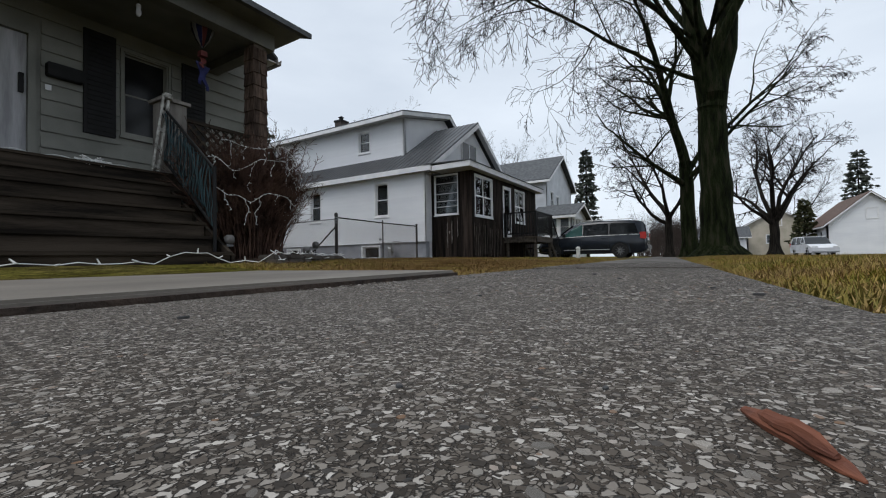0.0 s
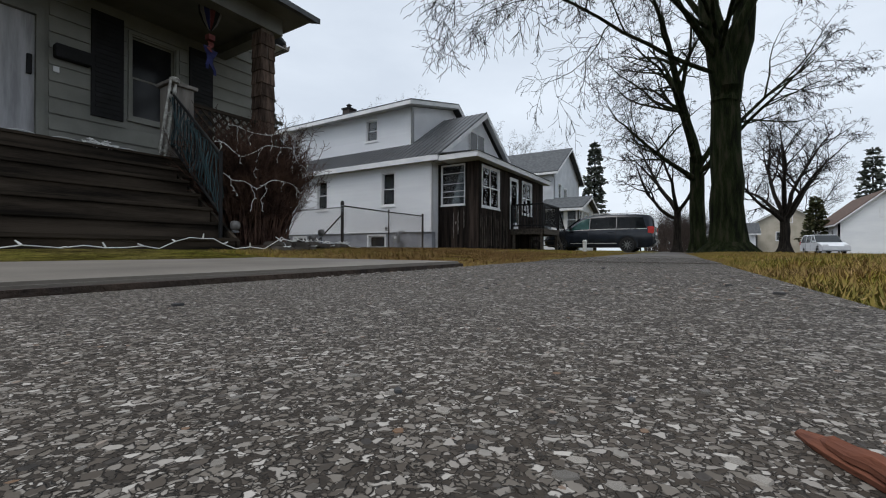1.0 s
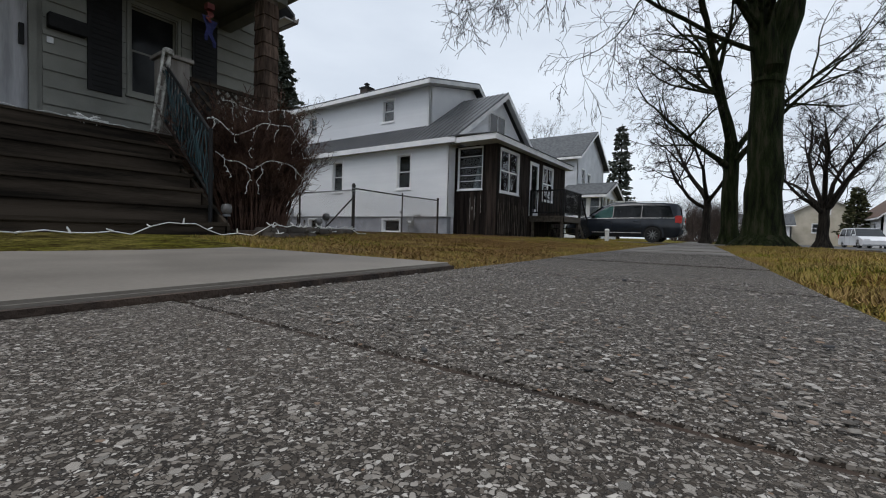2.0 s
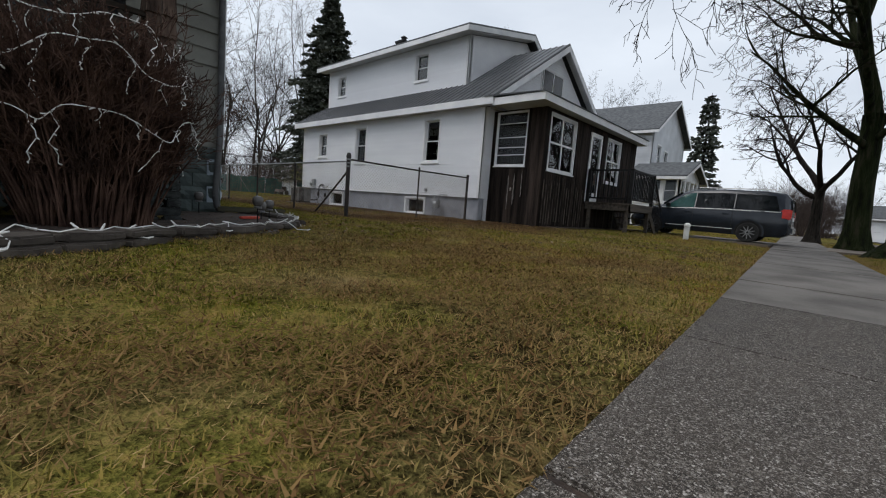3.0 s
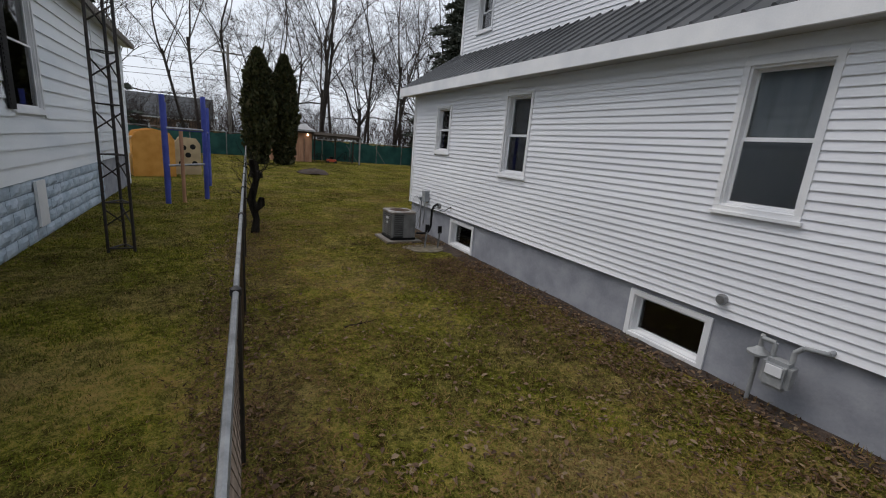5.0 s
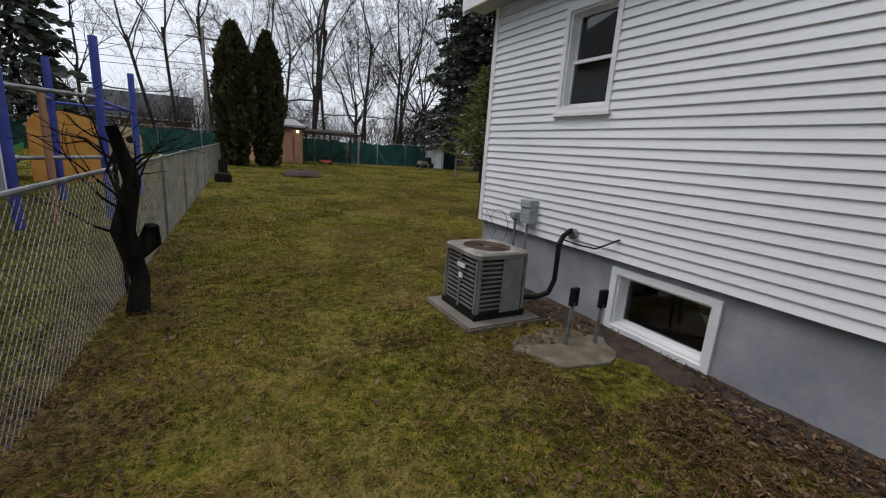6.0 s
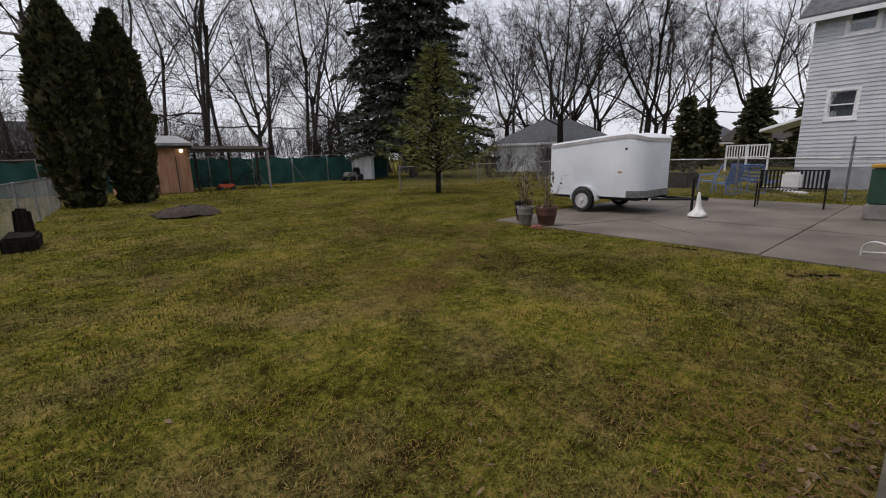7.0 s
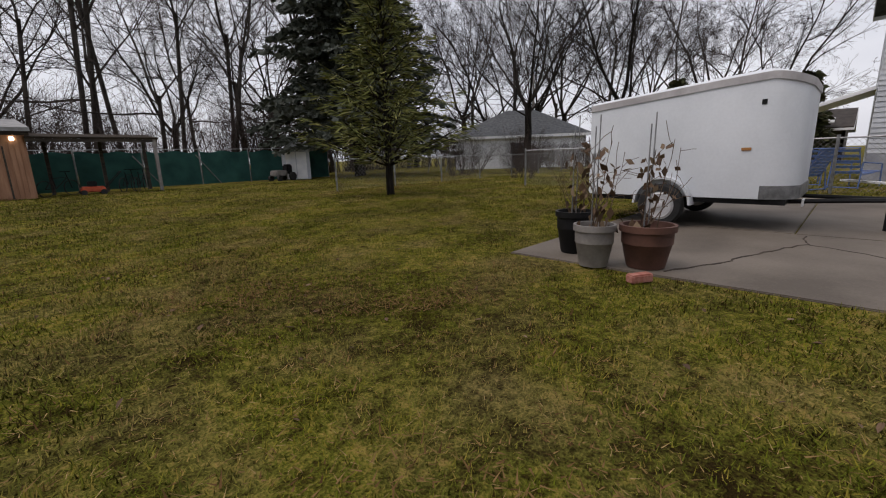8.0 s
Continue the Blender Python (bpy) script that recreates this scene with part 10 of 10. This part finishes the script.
def bare_ground(x, y):
    """Where no grass grows: paving, houses, bed, pads."""
    e = -6.98 + 0.06 * (x + 8.54)
    rough_edge = 0.03 * np.sin(x * 9.0) * np.sin(x * 3.7 + 1)
    paved = ((y < e - 0.0 + rough_edge) & (y > e - 1.5 - rough_edge)) | (y < e - 4.4)
    return paved | in_bed(x, y) | rects(x, y, (-14.7, -10.18, -7.6, -3.7), (-14.5, -6.98, -0.4, 13.6), (0.0, 7.4, 0.0, 9.8), (0.1, 7.4, -2.6, 0.0), (5.42, 13.3, 10.3, 17.22), (7.6, 11.2, -12.2, 11.1), (-1.02, -0.1, 6.62, 7.5), (0.1, 18, 37.2, 42))


centre = [(-10, -6.4), (-7.4, -5.3), (-5.6, -2.4), (-3.9, 2.5), (-2.4, 8.0), (0.2, 12.5), (3.6, 16.4), (6, 19)]


def reach(x, y):
    """Distance from the middle line of the lawn strip."""
    best = np.full(len(x), 1e9)
    for (xa, ya), (xb, yb) in zip(centre, centre[1:]):
        dx, dy = xb - xa, yb - ya
        t = np.clip(((x - xa) * dx + (y - ya) * dy) / (dx * dx + dy * dy), 0, 1)
        best = np.minimum(best, np.hypot(x - xa - t * dx, y - ya - t * dy))
    return best


def sow(per_m2, d_full, power):
    """Scattered places over the lawns, thick near the middle line and thinner away from it."""
    cx, cy = np.meshgrid(np.arange(-12, 20), np.arange(-11, 39))
    cx, cy = cx.ravel(), cy.ravel()
    d = np.maximum(reach(cx + 0.5, cy + 0.5), 0.1)
    n = rg.poisson(per_m2 * np.minimum(1, (d_full / d)) ** power)
    x = np.repeat(cx, n) + rg.random(n.sum())
    y = np.repeat(cy, n) + rg.random(n.sum())
    keep = ~bare_ground(x, y)
    # bare strips beside the house wall and under the fences
    thin = rects(x, y, (-0.8, 0.0, 1.0, 9.8), (-0.2, 1.4, 9.7, 10.9)) | ((np.abs(x + 3.72) < 0.22) & (y > -0.8) & (y < 34))
    keep &= ~(thin & (rg.random(len(x)) < 0.6))
    return x[keep], y[keep]


def blades(name, x, y, length, width, flat, material, label, lift=0.0):
    n = len(x)
    z = ground_height(x, y) - 0.004 + lift
    a = rg.random(n) * 2 * np.pi
    tuft = 0.85 + 0.35 * np.sin(x * 7.1 + 1.3 * np.sin(y * 5.3)) * np.sin(y * 6.3 + x)
    ln = length * rg.uniform(0.5, 1.3, n) * tuft
    tilt = rg.uniform(*flat, n)
    dx, dy, dz = np.cos(a) * np.cos(tilt), np.sin(a) * np.cos(tilt), np.sin(tilt)
    px, py = -np.sin(a), np.cos(a)
    w = width * rg.uniform(0.6, 1.3, n) * 0.5
    v = np.empty((n, 3, 3))
    v[:, 0] = np.stack([x - px * w, y - py * w, z], 1)
    v[:, 1] = np.stack([x + px * w, y + py * w, z], 1)
    v[:, 2] = np.stack([x + dx * ln, y + dy * ln, z + dz * ln], 1)
    me = bpy.data.meshes.new(name)
    me.vertices.add(n * 3)
    me.vertices.foreach_set("co", v.ravel())
    me.loops.add(n * 3)
    me.loops.foreach_set("vertex_index", np.arange(n * 3, dtype=np.int32))
    me.polygons.add(n)
    me.polygons.foreach_set("loop_start", np.arange(0, n * 3, 3, dtype=np.int32))
    me.update(calc_edges=True)
    me.materials.append(material)
    return tagged(new(name, me), label, "grass", kind="stuff")


M["blade"] = blade_material()
x, y = sow(3400, 2.4, 1.55)
d = reach(x, y)
blades("grass", x, y, 0.044 + 0.002 * d, 0.0056 * (1 + d * 0.25), (0.25, 1.25), M["blade"], "short winter lawn grass in green, straw and brown")
x, y = sow(260, 3.0, 1.2)
fx, fy = rg.uniform(-10.1, -3.5, 26000), rg.uniform(-7.1, -1.5, 26000)
ok = ~bare_ground(fx, fy) & (rg.random(26000) < 0.35 + 0.65 * (fy < -4))
x, y = np.concatenate([x, fx[ok]]), np.concatenate([y, fy[ok]])
M["straw"] = island_surface("straw_blade", [(0.13, 0.072, 0.028), (0.22, 0.140, 0.058), (0.34, 0.235, 0.105), (0.15, 0.10, 0.032)], 0.8, 0.0, 0.06)
blades("dead_grass", x, y, 0.055, 0.0036 * (1 + reach(x, y) * 0.2), (0.02, 0.5), M["straw"], "dry straw-coloured grass blades lying flat", 0.02)
# worn brown patches where leaves and thatch have killed the grass
M["thatch"] = island_surface("brown_thatch", [(0.060, 0.032, 0.013), (0.12, 0.068, 0.027), (0.20, 0.125, 0.050), (0.090, 0.070, 0.016)], 0.85, 0.0, 0.04)
bx, by = [], []
for cx, cy, sx, sy, n in ((-2.0, 0.3, 1.1, 1.0, 11000), (-3.1, -1.5, 0.9, 1.1, 5200), (-1.8, -2.6, 0.8, 0.7, 3600), (-5.6, -4.6, 0.9, 0.8, 5000), (-3.3, 4.5, 0.45, 3.2, 7000), (-2.9, 9.2, 0.7, 1.6, 4200), (-0.9, 9.2, 0.7, 1.3, 5200), (0.6, 11.2, 0.9, 0.5, 3000),
                          (1.1, 14.2, 0.35, 0.3, 1500), (2.1, 14.9, 0.7, 0.5, 2200), (0.2, 15.8, 0.8, 0.6, 2200), (3.8, 16.8, 0.5, 0.4, 1600), (3.2, 19.5, 1.0, 0.5, 1800), (-2.8, 13.5, 0.5, 2.0, 2600), (2.9, 17.9, 0.5, 0.35, 1400), (-8.6, -6.2, 0.9, 0.45, 6000), (-7.2, -5.0, 1.2, 0.9, 9000), (-5.0, -5.6, 1.3, 0.5, 6000), (12.0, 26.6, 2.6, 0.5, 5000), (16.0, 30.0, 3.5, 1.6, 9000)):
    n = n * 3 // 2
    px, py = rg.normal(cx, sx, n), rg.normal(cy, sy, n)
    ok = ~bare_ground(px, py) & (np.sin(px * 3.1 + 1.7 * np.sin(py * 2.3)) * np.sin(py * 3.7 + px) > -0.35 + 0.4 * rg.random(n) - 0.3)
    bx.append(px[ok])
    by.append(py[ok])
bx, by = np.concatenate(bx), np.concatenate(by)
blades("dead_thatch", bx, by, 0.06, 0.0085, (0.02, 0.55), M["thatch"], "matted brown dead grass in worn patches", 0.032)
M["damp_litter"] = island_surface("damp_leaf_litter", [(0.020, 0.011, 0.006), (0.048, 0.026, 0.013), (0.085, 0.048, 0.022), (0.14, 0.085, 0.042)], 0.8, 0.0, 0.08)
qx, qy = [], []
for cx, cy, sx, sy, n in ((-0.9, -1.2, 0.9, 0.6, 9000), (-2.6, -0.35, 0.9, 0.45, 8000), (-0.9, 6.0, 0.55, 0.9, 7000), (-0.75, 3.6, 0.45, 1.6, 6000), (-4.2, 2.0, 0.25, 2.5, 6000), (-3.75, 8.0, 0.25, 2.5, 5000), (-6.7, 3.0, 0.2, 3.0, 3500), (-1.4, -2.3, 1.2, 0.5, 5000)):
    px, py = rg.normal(cx, sx, n), rg.normal(cy, sy, n)
    ok = ~bare_ground(px, py)
    qx.append(px[ok])
    qy.append(py[ok])
qx, qy = np.concatenate(qx), np.concatenate(qy)
blades("leaf_litter", qx, qy, 0.05, 0.016, (0.02, 0.5), M["damp_litter"], "damp brown leaf litter matted in the grass", 0.034)
# longer dry tufts along the pavement's edges
tx = rg.uniform(-10.15, 8, 5200)
ty = -6.98 + 0.06 * (tx + 8.54) + np.where(rg.random(5200) < 0.6, rg.gamma(1.2, 0.06, 5200), -1.5 - rg.gamma(1.2, 0.1, 5200))
blades("edge_grass", tx, ty, 0.07, 0.005, (0.15, 0.9), M["straw"], "longer dry grass hanging over the pavement edge")
# the verge between pavement and road
vx = rg.uniform(-11.5, 14, 60000)
vy = -6.98 + 0.06 * (vx + 8.54) - 1.5 - rg.random(60000) ** 1.4 * 2.8
blades("verge_grass", vx, vy, 0.055, 0.007, (0.3, 1.3), M["blade"], "thin green grass on the street verge")


def fallen_leaves(name, x, y, size, label, lift=0.012):
    n = len(x)
    z = ground_height(x, y) + lift + rg.random(n) * 0.015
    a = rg.random(n) * 2 * np.pi
    s = size * rg.uniform(0.5, 1.4, n)
    u = np.stack([np.cos(a), np.sin(a), rg.normal(0, 0.25, n)], 1) * s[:, None]
    w = np.stack([-np.sin(a), np.cos(a), rg.normal(0, 0.25, n)], 1) * (s * rg.uniform(0.3, 0.6, n))[:, None]
    c = np.stack([x, y, z], 1)
    curl = np.zeros((n, 3))
    curl[:, 2] = s * rg.uniform(0.05, 0.4, n)
    v = np.stack([c - u, c - u * 0.3 - w + curl, c + u * 0.4 - w * 0.9 + curl, c + u, c + u * 0.4 + w * 0.9 + curl, c - u * 0.3 + w + curl], 1)
    k = np.arange(n)[:, None] * 6
    f = np.concatenate([k + np.array([0, 1, 2, 3]), k + np.array([0, 3, 4, 5])], 0)
    me = bpy.data.meshes.new(name)
    me.from_pydata(v.reshape(-1, 3).tolist(), [], f.tolist())
    me.materials.append(M["dry_leaf"])
    return tagged(new(name, me), label, "leaves", kind="stuff")


parts_x, parts_y = [], []
for n, fx, fy in ((2600, (-4.2, -0.05), (-1.3, 2.2)), (900, (-4.25, -2.0), (-0.5, 0.7)), (600, (-4.5, -4.0), (0.2, 9.0)), (1300, (-3.6, 1.0), (-2.6, -0.6)), (900, (-3.0, -0.1), (2.0, 6.5)), (1500, (-0.8, -0.04), (0.5, 9.7)), (1100, (-0.9, -0.05), (2.0, 6.8)), (420, (-0.2, 1.5), (9.8, 10.9)), (700, (-4.2, -3.3), (-1.2, 12)), (420, (-4.3, -3.4), (12, 33)), (900, (-6.3, -1.0), (-5.0, 0.5)), (500, (-3.6, 0.5), (-6.2, -0.8)), (420, (-3.4, 0.0), (0.0, 9.0)), (300, (-3, 6), (9, 20)), (260, (-9.4, -6.4), (-3.9, -0.8)), (350, (9.0, 16), (18.2, 19.4))):
    parts_x.append(rg.uniform(*fx, n))
    parts_y.append(rg.uniform(*fy, n))
lx, ly = np.concatenate(parts_x), np.concatenate(parts_y)
keep = ~rects(lx, ly, (5.42, 13.3, 10.3, 17.22), (-1.02, -0.1, 6.62, 7.5))
fallen_leaves("fallen_leaves", lx[keep], ly[keep], 0.023, "brown fallen leaves lying in the grass")

# bare earth strips along the house and porch walls
def earth_strip(pts, seed):
    rng = random.Random(seed)
    bm = bmesh.new()
    line = []
    for (xa, ya, wa), (xb, yb, wb) in zip(pts, pts[1:]):
        n = max(2, int(math.hypot(xb - xa, yb - ya) / 0.15))
        for k in range(n):
            u = k / n
            line.append((xa + (xb - xa) * u, ya + (yb - ya) * u, (wa + (wb - wa) * u) * rng.uniform(0.65, 1.2), Vector((yb - ya, xa - xb, 0)).normalized()))
    rows = []
    for x, y, w, s in line:
        row = []
        for v in (0.0, 0.35, 0.7, 1.0):
            px, py = x - s.x * w * v, y - s.y * w * v
            h = float(ground_height(np.array([px]), np.array([py]))[0])
            row.append(bm.verts.new((px, py, h + (0.010 if v < 0.9 else -0.012) + rng.uniform(0, 0.012))))
        rows.append(row)
    for a, b in zip(rows, rows[1:]):
        for k in range(3):
            bm.faces.new((a[k], a[k + 1], b[k + 1], b[k]))
    single("earth_strip", bm, M["soil"], "strip of bare dark earth along the house wall", "earth", kind="structure", smooth=60)


earth_strip([(0.03, 0.1, 0.25), (0.03, 3.0, 0.32), (0.03, 6.5, 0.5), (0.03, 9.7, 0.5)], 5)
earth_strip([(0.42, -1.66, 0.3), (0.42, 0.0, 0.3)], 6)
earth_strip([(7.0, -1.68, 0.5), (0.42, -1.68, 0.35)], 7)
earth_strip([(0.0, 9.85, 0.6), (1.6, 9.85, 0.5)][::-1], 8)

# sticks on the lawn
def stick(at, ln, turn, seed):
    rng = random.Random(seed)
    w = Wood()
    p = Vector((0, 0, 0.012))
    pts = [p.copy()]
    for k in range(6):
        p = p + Vector((ln / 6, rng.gauss(0, ln * 0.02), 0))
        pts.append(Vector((p.x, p.y, 0.012 + 0.01 * rng.random())))
    w.tube(pts, [0.011 - 0.0012 * k for k in range(7)], 6)
    for k in (2, 3, 4, 5):
        q = pts[k]
        w.tube([q, q + Vector((ln * 0.1, rng.choice((-1, 1)) * ln * 0.08, 0.02)), q + Vector((ln * 0.16, rng.choice((-1, 1)) * ln * 0.12, 0.01))], [0.006, 0.004, 0.002], 5)
    me = w.mesh(True, "stick")
    me.materials.append(M["bark"])
    o = new("stick", me)
    o.matrix_world = pose(*at, 0, 0, turn)
    tagged(o, "thin forked dead stick lying on the grass", "stick", "sticks on the lawn")


for k, (sx, sy, sl, st_) in enumerate(((-2.2, -3.4, 0.9, 130), (-1.6, -2.6, 0.7, 110), (-0.9, -1.9, 0.8, 60), (-0.7, -1.6, 0.6, 20), (-5.2, -4.6, 0.35, 40), (-3.1, 4.2, 0.4, 15), (2.6, 14.6, 0.3, 70), (5.2, 12.8, 0.5, 95), (4.9, 11.2, 0.6, 140))):
    stick((sx, sy, float(ground_height(np.array([sx]), np.array([sy]))[0])), sl, st_, 90 + k)

# the split wood chip on the pavement
chip = thing("wood_chip", (-12.214, -8.441, -0.0985), "split red-brown wood chip lying on the pavement", "wood chip", turn=26)
for nm, prof in (("splinter", [(-0.062, 0.0008, 0.002, 0.001), (-0.05, 0.005, 0.007, 0.005), (-0.02, 0.0075, 0.009, 0.007), (0.012, 0.008, 0.010, 0.006), (0.034, 0.0065, 0.008, 0.005), (0.055, 0.003, 0.004, 0.003)]), ("heartwood", [(-0.046, 0.002, 0.010, 0.004), (-0.032, 0.0045, 0.016, 0.005), (-0.01, 0.0042, 0.0165, 0.006), (0.003, 0.0048, 0.0145, 0.006), (0.020, 0.0036, 0.0135, 0.006), (0.030, 0.0012, 0.0085, 0.002)])):
    bm = bmesh.new()
    rows = []
    for i, (cx, hw, top, slant) in enumerate(prof):
        base = 0.0 if nm == "splinter" else 0.006
        off = 0.0 if nm == "splinter" else 0.003
        j = 0.0012 * math.sin(i * 2.3)
        rows.append([bm.verts.new((cx, off + yy * hw + j, zz)) for yy, zz in ((-1, base), (-1.05, base + (top - base) * 0.55), (-0.35, top), (0.5, top - slant * 0.4), (1, base + (top - base) * 0.35), (0.95, base))])
    for a, b in zip(rows, rows[1:]):
        for k in range(6):
            bm.faces.new((a[k], a[(k + 1) % 6], b[(k + 1) % 6], b[k]))
    bm.faces.new(rows[0][::-1])
    bm.faces.new(rows[-1])
    bmesh.ops.scale(bm, vec=(0.74, 0.74, 0.78), verts=bm.verts)
    part(nm, bm, M["chip_wood"], chip)

# pebbles set in the pavement where the exposed aggregate is coarse
M["pebble"] = island_surface("pebble_stone", [(0.022, 0.019, 0.016), (0.052, 0.044, 0.037), (0.090, 0.078, 0.064), (0.145, 0.128, 0.11), (0.215, 0.198, 0.172), (0.38, 0.36, 0.33), (0.15, 0.085, 0.045)], 0.6, 0.0, 0.4)
M["pebble_piece"] = surface("pebble_grey", (0.12, 0.106, 0.09), (0.27, 0.25, 0.22), 60, 0.6, 0.3, 300, vary=0.45)


def pebble_rings(n, r):
    """Flat irregular stones: a ring low, a ring high and a top, as arrays round the origin."""
    k = 6
    a = np.sort(rg.random((n, k)) * 0.55, 1) + np.arange(k) * 2 * np.pi / k
    rad = r[:, None] * rg.uniform(0.72, 1.12, (n, k))
    turn = rg.random(n) * np.pi
    el = rg.uniform(0.5, 1.0, n)
    c, s = np.cos(turn)[:, None], np.sin(turn)[:, None]
    bx, by = rad * np.cos(a), rad * np.sin(a) * el[:, None]
    qx, qy = bx * c - by * s, bx * s + by * c
    h = r * rg.uniform(0.06, 0.26, n)
    low = np.stack([qx, qy, np.zeros_like(qx)], 2)
    high = np.stack([qx * 0.86, qy * 0.86, np.repeat(h[:, None], k, 1) * rg.uniform(0.75, 1.15, (n, k))], 2)
    top = np.stack([np.zeros(n), np.zeros(n), h * 1.12], 1)[:, None, :]
    v = np.concatenate([low, high, top], 1)
    f = [(i, (i + 1) % k, k + (i + 1) % k, k + i) for i in range(k)] + [(k + i, k + (i + 1) % k, 2 * k) for i in range(k)]
    return v, f


def pebble_field(name, x, y, r):
    v, f = pebble_rings(len(x), r)
    v[:, :, 0] += x[:, None]
    v[:, :, 1] += y[:, None]
    v[:, :, 2] += -0.0994
    m = v.shape[1]
    faces = [tuple(i + m * q for i in face) for q in range(len(x)) for face in f]
    me = bpy.data.meshes.new(name)
    me.from_pydata(v.reshape(-1, 3).tolist(), [], faces)
    me.materials.append(M["pebble"])
    o = new(name, me)
    o.parent = pavement
    tagged(o, "small grey and tan pebbles set in cement", "", kind="stuff")


def scatter_stones(n, x0, x1, r0, r1, near):
    u = rg.random(n) ** near
    x = x0 + (x1 - x0) * u
    e = -6.98 + 0.06 * (x + 8.54)
    y = e - 0.02 - 1.44 * rg.random(n)
    r = r0 + (r1 - r0) * rg.random(n) ** 2.2
    return x, y, r


x, y, r = scatter_stones(15000, -12.6, -11.4, 0.0012, 0.0046, 1.0)
pebble_field("pebbles", x, y, r)
x, y, r = scatter_stones(6000, -11.45, -9.6, 0.003, 0.0085, 1.3)
pebble_field("pebbles", x, y, r)
stone_meshes = []
for k in range(12):
    v, f = pebble_rings(1, np.array([1.0]))
    me = bpy.data.meshes.new("pebble")
    me.from_pydata(v[0].tolist(), [], f)
    me.materials.append(M["pebble_piece"])
    stone_meshes.append(me)
rp = random.Random(61)
for k in range(290):
    px, py = rp.uniform(-12.45, -11.6), rp.uniform(-8.72, -7.7)
    s = rp.uniform(0.0035, 0.0068) * (1.2 if px > -12.1 else 1.0)
    o = new("pebble", stone_meshes[k % 12])
    o.parent = pavement
    o.matrix_local = pose(px, py, -0.0992, 0, 0, rp.uniform(0, 360)) @ Matrix.Diagonal((s, s, s * rp.uniform(0.6, 1.1), 1))
# crumbs of dark stone and leaf on the pavement
for k, (cx, cy, s) in enumerate(((-12.17, -8.34, 0.004), (-12.24, -8.2, 0.005), (-11.25, -8.52, 0.012), (-11.02, -8.43, 0.010), (-12.1, -7.6, 0.01), (-10.1, -7.9, 0.018), (-11.5, -7.9, 0.008), (-10.51, -8.09, 0.008))):
    bm = bmesh.new()
    prism(bm, [(s * math.cos(a) * (1 + 0.3 * math.sin(a * 3 + k)), s * 0.6 * math.sin(a), 0) for a in [i * math.pi / 4 for i in range(8)]], (0, 0, 0), (0, 0, s * 0.45))
    single("stone_crumb", bm, M["asphalt"], "small dark crumb of stone on the pavement", "stone", "crumbs on the pavement", at=(cx, cy, -0.099), bevel=s * 0.1, turn=40 * k)
